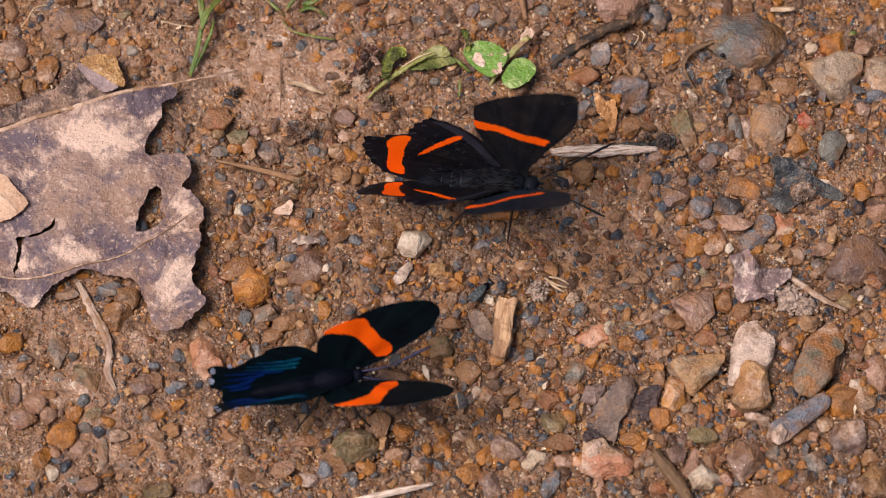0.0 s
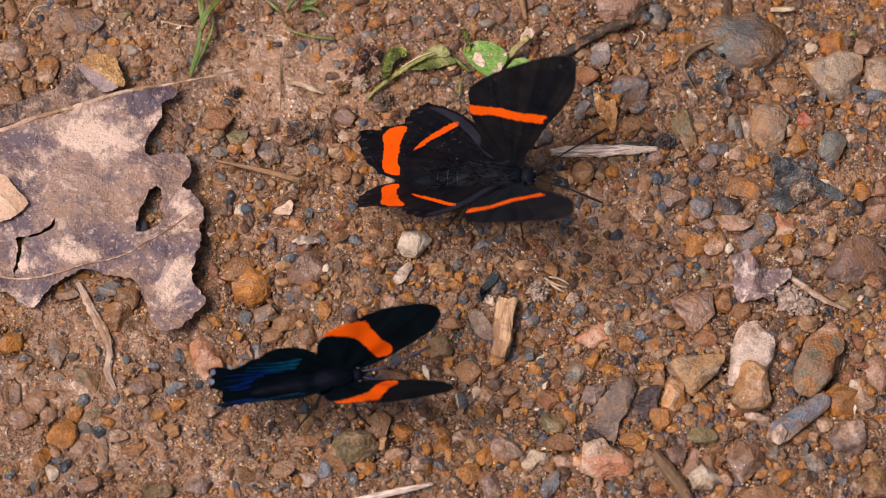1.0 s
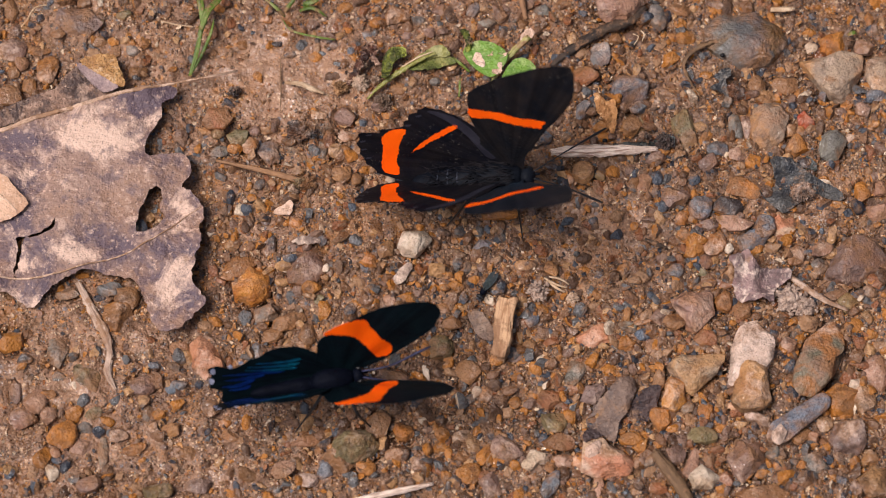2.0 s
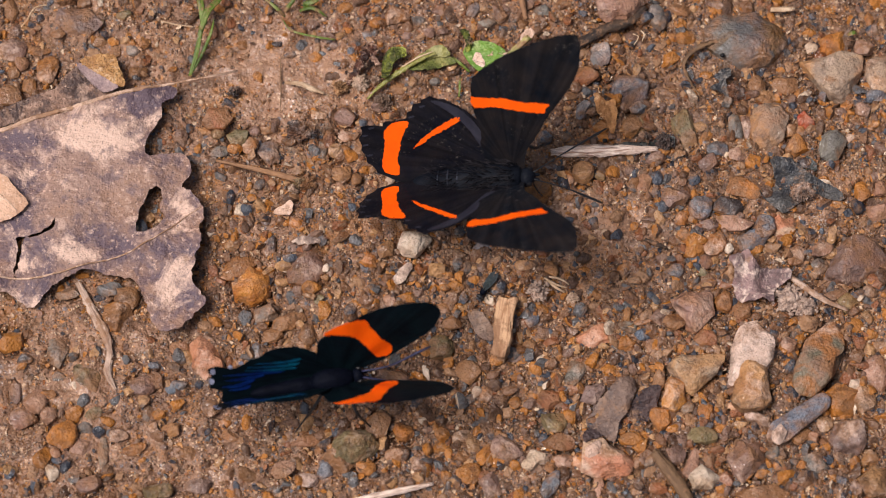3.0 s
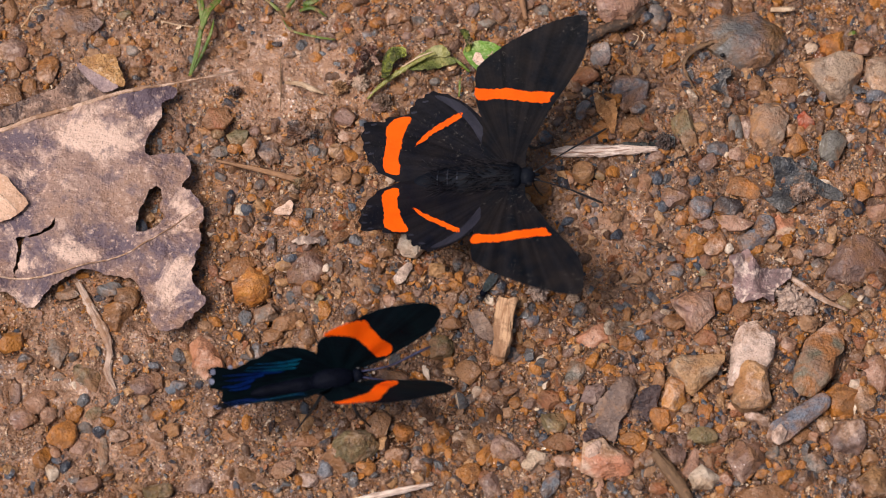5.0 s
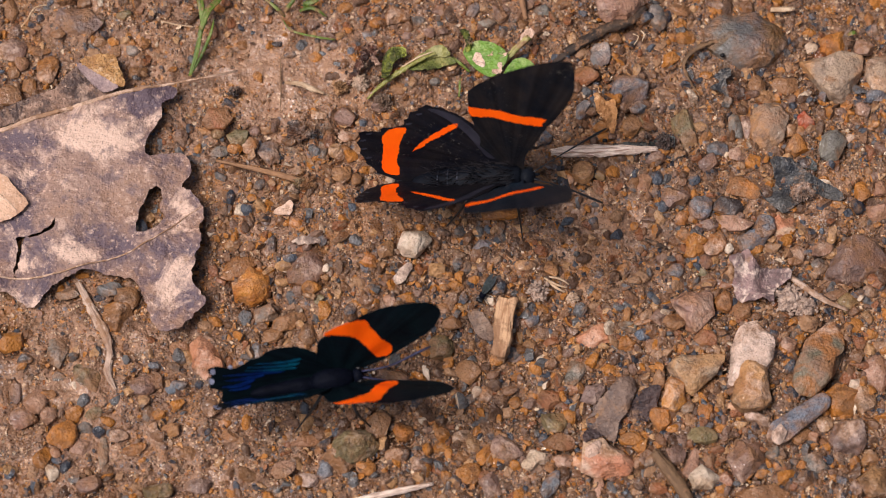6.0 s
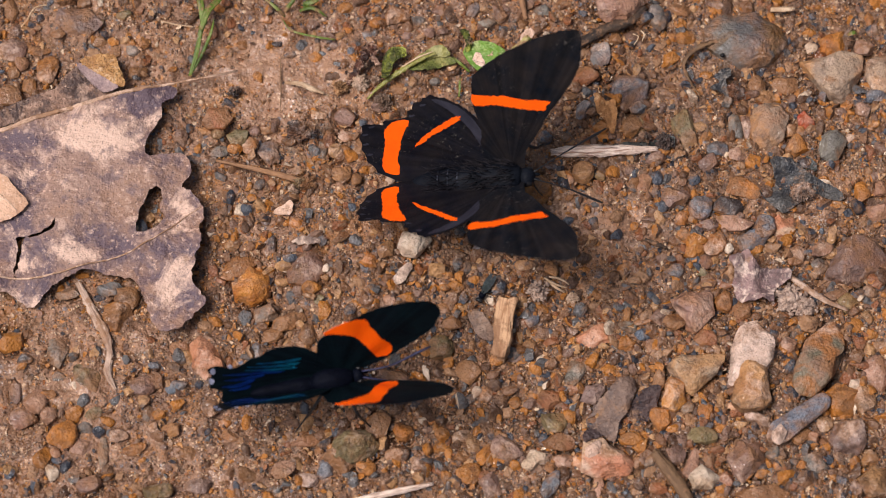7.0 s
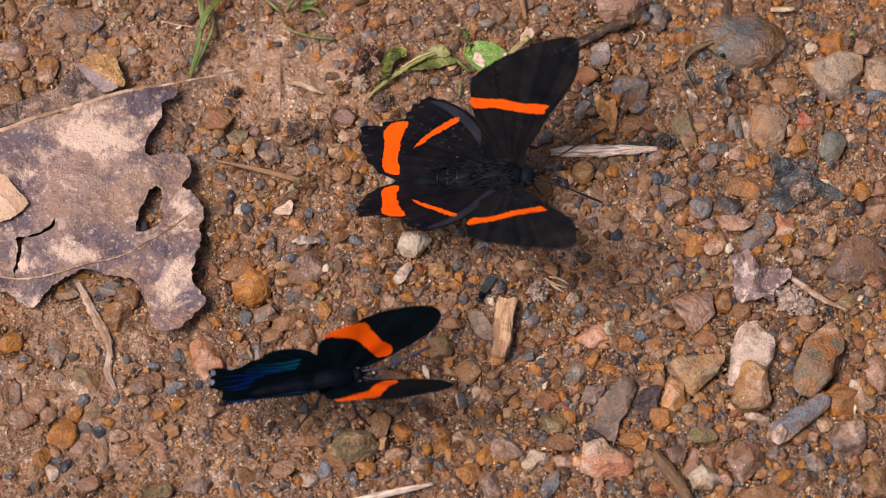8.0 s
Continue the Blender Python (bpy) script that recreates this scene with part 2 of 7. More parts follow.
DARK_SHEET = leaf_material("dark_brown_sheet", (88, 69, 64), (66, 53, 52), (122, 98, 88), mud=0.5, size=3, relief=1.0)
AMBER_LEAF = leaf_material("amber_leaf_scrap", (198, 140, 86), (160, 106, 60), (228, 186, 138), mud=0.1, size=4, relief=0.8)
MAUVE_LEAF = leaf_material("mauve_leaf_blade", (162, 136, 130), (134, 110, 108), (194, 164, 152), mud=0.35, size=3, relief=0.4)
TAN_LEAF = leaf_material("tan_leaf_blade", (222, 178, 146), (202, 156, 124), (232, 198, 172), mud=0.0, relief=0.4)
OCHRE_LEAF = leaf_material("ochre_leaf_blade", (194, 146, 92), (160, 112, 66), (222, 188, 150), mud=0.4, size=4, relief=1.2)
GREY_LEAF = leaf_material("grey_leaf_scrap", (130, 104, 88), (100, 82, 74), (160, 132, 112), mud=0.6)
SLATE_LEAF = leaf_material("slate_leaf_scrap", (74, 70, 66), (44, 44, 47), (134, 122, 110), mud=0.5, patch=0.62, size=4, rough=0.4)
DARK_LEAF = leaf_material("dark_leaf_scrap", (52, 52, 46), (34, 36, 36), (104, 108, 104), mud=0.5, size=4, rough=0.35)
PALE_LEAF = leaf_material("pale_leaf_scrap", (150, 120, 114), (106, 86, 84), (222, 194, 176), mud=0.3, patch=0.56, size=3.5)
GREEN_LEAF = leaf_material("green_leaf", (114, 148, 54), (90, 124, 42), (180, 186, 122), mud=0.2, rough=0.5, relief=0.45, size=3)
PALE_OLIVE = leaf_material("yellowing_leaf", (142, 136, 68), (106, 104, 46), (188, 178, 116), mud=0.2, rough=0.45, relief=0.4, size=4)
WET_HUSK = leaf_material("wet_brown_husk", (98, 62, 48), (54, 34, 28), (196, 158, 132), mud=0.2, patch=0.58, rough=0.35, relief=1.2, size=5)
OLIVE_LEAF = leaf_material("wilted_leaf", (108, 114, 54), (66, 68, 30), (160, 152, 88), mud=0.5, relief=0.5, size=4)
GRASS = fibre_material("grass_blade", (102, 120, 46), (72, 90, 34), (146, 146, 88), rough=0.45, mud=0.06)
VEIN = fibre_material("leaf_vein", (214, 178, 152), (180, 144, 118), (168, 130, 104), mud=0.12)
WOOD = fibre_material("bare_wood", (246, 220, 200), (176, 136, 112), (222, 190, 168), relief=0.0006, grain=(300, 300, 4600), mud=0.0)
CHIP = fibre_material("tan_wood_chip", (206, 164, 126), (160, 116, 82), (146, 106, 78), mud=0.14)
STICK = fibre_material("brown_stick", (126, 96, 68), (94, 70, 50), (112, 84, 60), mud=0.06)
GREY_STEM = fibre_material("greyish_dead_stem", (198, 168, 146), (150, 118, 98), (150, 116, 94), mud=0.1)
BARK = fibre_material("dark_bark", (66, 52, 43), (46, 38, 33), (88, 68, 52), mud=0.03)
STRAW = fibre_material("straw", (222, 192, 158), (186, 148, 112), (160, 124, 92))
STALK = fibre_material("brown_stalk", (166, 122, 84), (132, 94, 64), (150, 116, 86), mud=0.22)


def insect_material(name, a, b, rough=0.5, spec=0.4, sheen=0.0, tint=(1, 1, 1, 1), stripes=0.0, metal=0.0, dust=0.0, fan=0, lines=0.7):
    n = Nodes(name, rough, spec)
    co = n.where()
    m = n.add("ShaderNodeMapping")
    m.inputs["Scale"].default_value = (1, 0.1, 1) if stripes else (1, 1, 1)
    n.link(co, m.inputs["Vector"])
    streak = n.noise(m.outputs[0], 900, 5, 0.65)
    if fan:
        around = n.add("ShaderNodeTexGradient")
        around.gradient_type = "RADIAL"
        n.link(co, around.inputs["Vector"])
        ray = n.add("ShaderNodeTexNoise", Scale=fan, Detail=4.0, Roughness=0.65)
        ray.noise_dimensions = "1D"
        n.link(around.outputs["Fac"], ray.inputs["W"])
        streak = ray.outputs["Fac"]
    base = n.mix(n.ramp(n.noise(co, 260, 5, 0.6), [(0.35, BLACK), (0.65, WHITE)]), a, b)
    base = n.mix(lines, base, n.ramp(streak, [(0.35, (0.4, 0.4, 0.4)), (0.65, (1, 1, 1))]), "MULTIPLY")
    if dust:
        specks = n.mix(1.0, n.ramp(n.noise(co, 2200, 4, 0.8), [(0.6, BLACK), (0.7, WHITE)]), n.ramp(n.noise(co, 120, 3), [(0.5, BLACK), (0.62, WHITE)]), "MULTIPLY")
        base = n.mix(n.mix(dust, BLACK, specks), base, tone(150, 140, 130))
    n.colour(base)
    n.bsdf.inputs["Metallic"].default_value = metal
    n.bsdf.inputs["Sheen Weight"].default_value = sheen
    n.bsdf.inputs["Sheen Tint"].default_value = tint
    n.bsdf.inputs["Sheen Roughness"].default_value = 0.4
    n.bump((streak if fan else n.noise(co, 1400, 1), 0.00012, 0.12 if fan else 0.15), (n.noise(co, 3000, 0), 0.00012, 0.35))
    return n.mat


WING_BLACK = insect_material("black_wing", (0.021, 0.0165, 0.0155, 1), (0.0055, 0.0072, 0.0108, 1), 0.55, 0.05, stripes=1.0, dust=0.6, fan=60, lines=0.75, sheen=0.022, tint=(0.15, 0.5, 1, 1))
WING_DUSK = insect_material("dusky_hindwing", (0.016, 0.0132, 0.0142, 1), (0.0055, 0.006, 0.0105, 1), 0.55, 0.06, stripes=1.0, dust=0.4, fan=70, lines=0.8)
WING_NIGHT = insect_material("blue_black_wing", (0.004, 0.0105, 0.0135, 1), (0.003, 0.0055, 0.0085, 1), 0.55, 0.04, stripes=1.0, fan=80)
STEM_GREEN = fibre_material("pale_fleshy_stem", (180, 172, 108), (144, 138, 76), (140, 118, 76), rough=0.5, mud=0.1)
BAND = insect_material("orange_band", tone(255, 98, 6), tone(250, 88, 4), 0.7, 0.1, stripes=1.0, lines=0.12)
TEAL = insect_material("iridescent_teal", (0.002, 0.035, 0.15, 1), (0.003, 0.16, 0.23, 1), 0.4, 0.3, stripes=1.0, metal=0.3, lines=0.95, fan=170)
BLUE = insect_material("iridescent_blue", (0.002, 0.008, 0.13, 1), (0.003, 0.045, 0.24, 1), 0.4, 0.3, stripes=1.0, metal=0.3, lines=0.95, fan=170)
FRINGE = insect_material("white_fringe", tone(196, 196, 214), tone(140, 142, 166), 0.7)
BODY_BLACK = insect_material("velvet_body", (0.004, 0.0052, 0.011, 1), (0.0022, 0.003, 0.007, 1), 0.6, 0.04)
BODY_DUSK = insect_material("dusky_body", (0.0095, 0.0115, 0.0165, 1), (0.0045, 0.0055, 0.0095, 1), 0.55, 0.07)
FUR = insect_material("dark_fur", (0.036, 0.031, 0.033, 1), (0.018, 0.016, 0.021, 1), 0.6, 0.1)
WING_GREY = insect_material("greyish_wing_border", (0.036, 0.034, 0.046, 1), (0.02, 0.019, 0.028, 1), 0.5, 0.12, stripes=1.0, fan=60, lines=0.5)
BODY_RING = insect_material("pale_ring", (0.1, 0.11, 0.15, 1), (0.04, 0.044, 0.065, 1), 0.5, 0.3)
LEG = insect_material("black_leg", (0.012, 0.012, 0.014, 1), (0.02, 0.018, 0.018, 1), 0.4, 0.5)
EYE_MAT = insect_material("glossy_eye", (0.006, 0.006, 0.007, 1), (0.012, 0.01, 0.01, 1), 0.35, 0.3)
FLY_WING = insect_material("smoky_fly_wing", (0.05, 0.055, 0.06, 1), (0.03, 0.045, 0.035, 1), 0.3, 0.5)
FEELER = insect_material("bluish_antenna", (0.05, 0.05, 0.11, 1), (0.03, 0.03, 0.07, 1), 0.5, 0.3)


# ---- geometry helpers ----
def part(name, bm, material, parent=None, label="", smooth=True, crease=0):
    me = bpy.data.meshes.new(name)
    for f in bm.faces:
        f.smooth = smooth
    bm.to_mesh(me)
    bm.free()
    if crease:
        me.set_sharp_from_angle(angle=radians(crease))
    me.materials.append(material)
    ob = new(name, me)
    if parent is not None:
        ob.parent = parent
    if label:
        ob["label"] = label
    return ob


def from_arrays(name, verts, faces, material, parent=None, smooth=True, crease=0):
    """One mesh object out of arrays of triangles."""
    me = bpy.data.meshes.new(name)
    me.vertices.add(len(verts))
    me.vertices.foreach_set("co", np.asarray(verts, np.float32).ravel())
    faces = np.asarray(faces, np.int32)
    k = faces.shape[1]
    me.loops.add(faces.size)
    me.loops.foreach_set("vertex_index", faces.ravel())
    me.polygons.add(len(faces))
    me.polygons.foreach_set("loop_start", np.arange(0, faces.size, k, dtype=np.int32))
    me.polygons.foreach_set("use_smooth", np.full(len(faces), smooth))
    me.update(calc_edges=True)
    if crease:
        me.set_sharp_from_angle(angle=radians(crease))
    me.materials.append(material)
    ob = new(name, me)
    if parent is not None:
        ob.parent = parent
    return ob


def lattice(x, y, cell, seed):
    """Smooth value noise, 0 to 1."""
    u, v = x / cell, y / cell
    iu, iv = np.floor(u), np.floor(v)
    fu, fv = u - iu, v - iv
    fu, fv = fu * fu * (3 - 2 * fu), fv * fv * (3 - 2 * fv)

    def rnd(a, b):
        h = np.sin(a * 127.1 + b * 311.7 + seed * 74.7) * 43758.5453
        return h - np.floor(h)
    top = rnd(iu, iv) * (1 - fu) + rnd(iu + 1, iv) * fu
    low = rnd(iu, iv + 1) * (1 - fu) + rnd(iu + 1, iv + 1) * fu
    return top * (1 - fv) + low * fv


def ground_height(x, y):
    """Height of the mud in metres at x, y in metres."""
    x, y = np.asarray(x, float) / MM, np.asarray(y, float) / MM
    near = np.clip(1.6 - np.hypot(x, y) / 200, 0, 1)
    wx, wy = x + 3 * lattice(x, y, 7, 11), y + 3 * lattice(x, y, 7, 12)
    clods = 1 - np.abs(2 * lattice(wx, wy, 5.5, 3) - 1)
    small = 1 - np.abs(2 * lattice(wx, wy, 2.3, 4) - 1)
    h = 1.6 * (lattice(x, y, 26, 1) - 0.5) + 0.9 * (lattice(x, y, 11, 2) - 0.5) + 0.85 * (clods - 0.5) + 0.6 * (small - 0.5)
    h = h + (0.36 * (lattice(x, y, 1.1, 5) - 0.5) + 0.22 * (lattice(x, y, 0.55, 6) - 0.5)) * (1 - 0.75 * silt(x, y))
    return h * near * MM


def ico(level):
    bm = bmesh.new()
    bmesh.ops.create_icosphere(bm, subdivisions=level, radius=1)
    v = np.array([p.co[:] for p in bm.verts])
    f = np.array([[p.index for p in q.verts] for q in bm.faces], np.int32)
    bm.free()
    return v, f


ICO = {k: ico(k) for k in (1, 2, 3, 4, 5, 6)}


def ripple(v, r, freq, amp, waves=10):
    out = np.zeros(len(v))
    for _ in range(waves):
        k = r.normal(size=3) * freq
        out += np.sin(v @ k + r.uniform(0, 6.28))
    return 1 + amp * out / math.sqrt(waves)


def rock_points(level, r, facets=9, bite=0.72, rough=0.05, pits=0.0, dims=(1, 1, 1)):
    """A worn, broken stone that fills the unit box from -1 to 1."""
    v, f = ICO[level]
    v = v * ripple(v, r, 1.6, 0.1)[:, None]
    for _ in range(facets):
        n = r.normal(size=3)
        n /= np.linalg.norm(n)
        gap = v @ n - r.uniform(bite, 0.9)
        v = v - (0.5 * (gap + np.sqrt(gap * gap + 0.0012)))[:, None] * n * 0.95
    v = v * ripple(v, r, 5, rough)[:, None]
    if level > 2:
        v = v * ripple(v, r, 14, rough * 0.5, 16)[:, None]
    if pits:
        w = v * np.array(dims) / max(dims)
        fine = 1.0 if level > 5 else 0.5
        v = v * (1 - pits * np.abs(ripple(w, r, 18 * fine, 1.0, 60) - 1))[:, None]
        v = v * ripple(w, r, 40 * fine, pits * 0.6, 70)[:, None]
    lo, hi = v.min(0), v.max(0)
    return (2 * v - lo - hi) / (hi - lo), f


def inside(px, py, poly):
    """Which points lie in a polygon."""
    hit = np.zeros(len(px), bool)
    q = np.roll(poly, -1, 0)
    for (ax, ay), (bx, by) in zip(poly, q):
        if ay != by:
            hit ^= ((ay > py) != (by > py)) & (px < (bx - ax) * (py - ay) / (by - ay) + ax)
    return hit


def rounded(outline, step, rag, r, sharp=False):
    """The outline, in mm, as a dense closed line, smooth or straight between its corners and a little ragged."""
    p = np.array(outline, float)
    out = []
    for i in range(len(p)):
        a, b, c, d = p[i - 1], p[i], p[(i + 1) % len(p)], p[(i + 2) % len(p)]
        m = max(2, int(np.linalg.norm(c - b) / step))
        for t in np.arange(m) / m:
            if sharp:
                out.append(b + (c - b) * t)
            else:
                out.append(0.5 * (2 * b + (c - a) * t + (2 * a - 5 * b + 4 * c - d) * t * t + (3 * b - a - 3 * c + d) * t ** 3))
    out = np.array(out)
    return out + r.normal(size=out.shape) * rag


def sheet(name, outline, material, parent=None, cell=0.7, thick=0.15, lift=None, holes=(), rag=0.05, seed=1, sharp=False, label="", scallop=None):
    """A thin blade with real thickness: outline and holes in mm, lift(x, y) its height in mm."""
    from mathutils import geometry
    r = np.random.default_rng(seed)
    loops = [rounded(outline, cell * 0.8, rag, r, sharp)] + [rounded(h, cell * 0.8, rag, r, sharp) for h in holes]
    if scallop:
        waves, depth, reach = scallop
        far = np.hypot(loops[0][:, 0], loops[0][:, 1])
        turn = np.arctan2(np.abs(loops[0][:, 1]), -loops[0][:, 0])
        dip = depth * np.abs(np.sin(waves * turn)) * np.clip((far - reach) / 2, 0, 1) * np.clip((1.1 - turn) / 0.2, 0, 1)
        loops[0] = loops[0] * (1.0 + 0.5 * depth / 15 - dip / far)[:, None]
    lo, hi = loops[0].min(0), loops[0].max(0)
    gx, gy = np.meshgrid(np.arange(lo[0], hi[0], cell), np.arange(lo[1], hi[1], cell))
    g = np.stack([gx.ravel(), gy.ravel()], 1) + r.uniform(-0.2, 0.2, (gx.size, 2)) * cell
    keep = inside(g[:, 0], g[:, 1], loops[0])
    for h in loops[1:]:
        keep &= ~inside(g[:, 0], g[:, 1], h)
    edge = np.concatenate(loops)
    g = g[keep]
    if len(g):
        g = g[np.array([np.min(np.sum((edge - q) ** 2, 1)) for q in g]) > (0.45 * cell) ** 2]
    pts, edges, at = [], [], 0
    for line in loops:
        k = len(line)
        edges += [(at + i, at + (i + 1) % k) for i in range(k)]
        at += k
    pts = [Vector(q) for q in np.concatenate([edge, g])]
    vo, _, fo, *_ = geometry.delaunay_2d_cdt(pts, edges, [list(range(len(loops[0])))], 1, 1e-6)
    v = np.array([q[:] for q in vo])
    f = np.array([t for t in fo if len(t) == 3], np.int32)
    mid = v[f].mean(1)
    keep = inside(mid[:, 0], mid[:, 1], loops[0])
    for h in loops[1:]:
        keep &= ~inside(mid[:, 0], mid[:, 1], h)
    f = f[keep]
    z = lift(v[:, 0], v[:, 1]) if lift else np.zeros(len(v))
    bm = bmesh.new()
    up = [bm.verts.new((a * MM, b * MM, c * MM)) for (a, b), c in zip(v, z)]
    down = [bm.verts.new((a * MM, b * MM, (c - thick) * MM)) for (a, b), c in zip(v, z)]
    used = {}
    for a, b, c in f:
        if (v[b] - v[a])[0] * (v[c] - v[a])[1] - (v[b] - v[a])[1] * (v[c] - v[a])[0] < 0:
            b, c = c, b
        bm.faces.new((up[a], up[b], up[c]))
        bm.faces.new((down[c], down[b], down[a]))
        for i, j in ((a, b), (b, c), (c, a)):
            used[(i, j)] = 1
    for i, j in used:
        if (j, i) not in used:
            bm.faces.new((up[j], up[i], down[i], down[j]))
    bmesh.ops.delete(bm, geom=[q for q in bm.verts if not q.link_faces], context="VERTS")
    return part(name, bm, material, parent, label, crease=50)


def smooth_line(points, n):
    p = np.array(points, float)
    p = np.concatenate([[2 * p[0] - p[1]], p, [2 * p[-1] - p[-2]]])
    out = []
    for i in range(1, len(p) - 2):
        a, b, c, d = p[i - 1:i + 3]
        for t in np.arange(n) / n:
            out.append(0.5 * (2 * b + (c - a) * t + (2 * a - 5 * b + 4 * c - d) * t * t + (3 * b - a - 3 * c + d) * t ** 3))
    out.append(p[-2])
    return np.array(out)


def keep_grain(ob, grain):
    """The way the fibres run, for wood and stems."""
    ob.data.attributes.new("grain", "FLOAT_VECTOR", "POINT").data.foreach_set("vector", np.asarray(grain, np.float32).ravel())


def tube(name, points, radii, material, parent=None, sides=8, n=5, flat=1.0, knobs=0.0, seed=1, label=""):
    """A tapered, slightly knotty rod through points in mm."""
    r = np.random.default_rng(seed)
    p = smooth_line(points, n)
    rad = np.interp(np.linspace(0, 1, len(p)), np.linspace(0, 1, len(radii)), radii)
    bm, rings = bmesh.new(), []
    for i, q in enumerate(p):
        way = Vector(p[min(i + 1, len(p) - 1)] - p[max(i - 1, 0)]).normalized()
        side = way.cross(Vector((0, 0, 1)))
        side = side.normalized() if side.length > 1e-3 else Vector((1, 0, 0))
        up = side.cross(way)
        ring = []
        for k in range(sides):
            a = 2 * math.pi * k / sides
            rr = rad[i] * (1 + knobs * r.normal())
            ring.append(bm.verts.new((Vector(q) + side * math.cos(a) * rr + up * math.sin(a) * rr * flat) * MM))
        rings.append(ring)
    for a, b in zip(rings, rings[1:]):
        for k in range(sides):
            bm.faces.new((a[k], a[(k + 1) % sides], b[(k + 1) % sides], b[k]))
    bm.faces.new(rings[0][::-1])
    bm.faces.new(rings[-1])
    bmesh.ops.recalc_face_normals(bm, faces=bm.faces)
    ob = part(name, bm, material, parent, label)
    step = np.concatenate([[0], np.cumsum(np.linalg.norm(np.diff(p, axis=0), axis=1))])
    turn = np.arange(sides) * 2 * math.pi / sides
    grain = np.zeros((len(p), sides, 3), np.float32)
    grain[:, :, 0] = step[:, None] * 0.1 + seed * 7.3
    grain[:, :, 1] = rad.mean() * np.cos(turn)
    grain[:, :, 2] = rad.mean() * np.sin(turn)
    keep_grain(ob, grain.reshape(-1, 3) * MM)
    return ob


def blob(name, centre, size, material, parent=None, level=3, turn=0.0, wave=0.03, taper=0.0, rings=0, seed=1, label="", barrel=False):
    """An egg-shaped body part, in mm: taper thins its front, rings groove it into segments."""
    r = np.random.default_rng(seed)
    v, f = ICO[level]
    v = v * ripple(v, r, 4, wave)[:, None]
    g = 1 - taper * v[:, 0]
    if barrel:
        x = np.clip(np.abs(v[:, 0]), 0, 0.995)
        g = g * (1 - x ** 4.5) ** 0.5 / np.sqrt(1 - x * x) * 0.93
    if rings:
        g = g * (1 + 0.022 * np.cos(v[:, 0] * math.pi * rings))
    v = np.stack([v[:, 0], v[:, 1] * g, v[:, 2] * g], 1) * np.array(size) / 2
    c, s = math.cos(radians(turn)), math.sin(radians(turn))
    v = np.stack([v[:, 0] * c - v[:, 2] * s, v[:, 1], v[:, 0] * s + v[:, 2] * c], 1) + np.array(centre)
    ob = from_arrays(name, v * MM, f, material, parent)
    if label:
        ob["label"] = label
    return ob


# ---- the ground: one sheet of mud to the horizon ----
def spread(lo, hi, step, far):
    mid = np.arange(lo, hi + step / 2, step)
    out, d = [], step
    x = 0.0
    while x < far:
        d *= 1.35
        x += d
        out.append(x)
    return np.concatenate([lo - np.array(out[::-1]), mid, hi + np.array(out)])


def silt(x, y):
    """Where fine smooth mud lies, 0 to 1; x and y in mm."""
    q = 0.25 * lattice(x, y, 12, 77)
    for cx, cy, rx, ry, k in ((-22, 26, 10, 7, 1.0), (22, 0.5, 11, 8.5, 0.55), (-52, -20, 10, 14, 0.45), (-32, -31, 12, 5, 0.35), (31, 22, 8, 7, 0.4),
                              (46, 7, 9, 6, 0.4), (2, -21, 9, 4, 0.3), (-44, 27, 10, 6, 0.3), (12, 10, 8, 4, 0.3)):
        q = q + k * np.exp(-((x - cx) / rx) ** 2 - ((y - cy) / ry) ** 2)
    return np.clip(q + 0.5 * (lattice(x, y, 3.2, 78) - 0.5) * (q > 0.1), 0, 1)


def build_ground():
    """The mud, lapping up the sides of some stones and drawn back from others."""
    xs, ys = spread(-0.066, 0.066, 0.00023, 60), spread(-0.041, 0.043, 0.00023, 60)
    gx, gy = np.meshgrid(xs, ys)
    h = ground_height(gx, gy)
    for x, y, a, b, turn, up in SUNK:
        i0, i1 = np.searchsorted(xs, [(x - a * 2) * MM, (x + a * 2) * MM])
        j0, j1 = np.searchsorted(ys, [(y - a * 2) * MM, (y + a * 2) * MM])
        dx, dy = gx[j0:j1, i0:i1] / MM - x, gy[j0:j1, i0:i1] / MM - y
        c, s = math.cos(turn), math.sin(turn)
        d = np.hypot((dx * c + dy * s) / a, (dy * c - dx * s) / b)
        lap = up * np.exp(-(np.maximum(d - (0.9 if up > 0 else 1.05), 0) / 0.25) ** 2) * (0.5 + lattice(gx[j0:j1, i0:i1] / MM, gy[j0:j1, i0:i1] / MM, 1.6, 79))
        h[j0:j1, i0:i1] += lap * MM
    v = np.stack([gx, gy, h], 2).reshape(-1, 3)
    nx, ny = len(xs), len(ys)
    i = (np.arange(ny - 1)[:, None] * nx + np.arange(nx - 1)).ravel()
    ob = from_arrays("ground", v, np.stack([i, i + 1, i + nx + 1, i + nx], 1), MUD_MAT)
    fine = ob.data.attributes.new("silt", "FLOAT", "POINT")
    fine.data.foreach_set("value", silt(gx.ravel() / MM, gy.ravel() / MM).astype(np.float32))
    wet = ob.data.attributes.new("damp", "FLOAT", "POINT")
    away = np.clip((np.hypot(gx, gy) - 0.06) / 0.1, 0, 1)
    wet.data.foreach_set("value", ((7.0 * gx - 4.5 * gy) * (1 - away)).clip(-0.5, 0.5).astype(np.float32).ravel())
    tagged(ob, "wet reddish-brown mud with embedded sand and gravel", "ground", kind="structure")


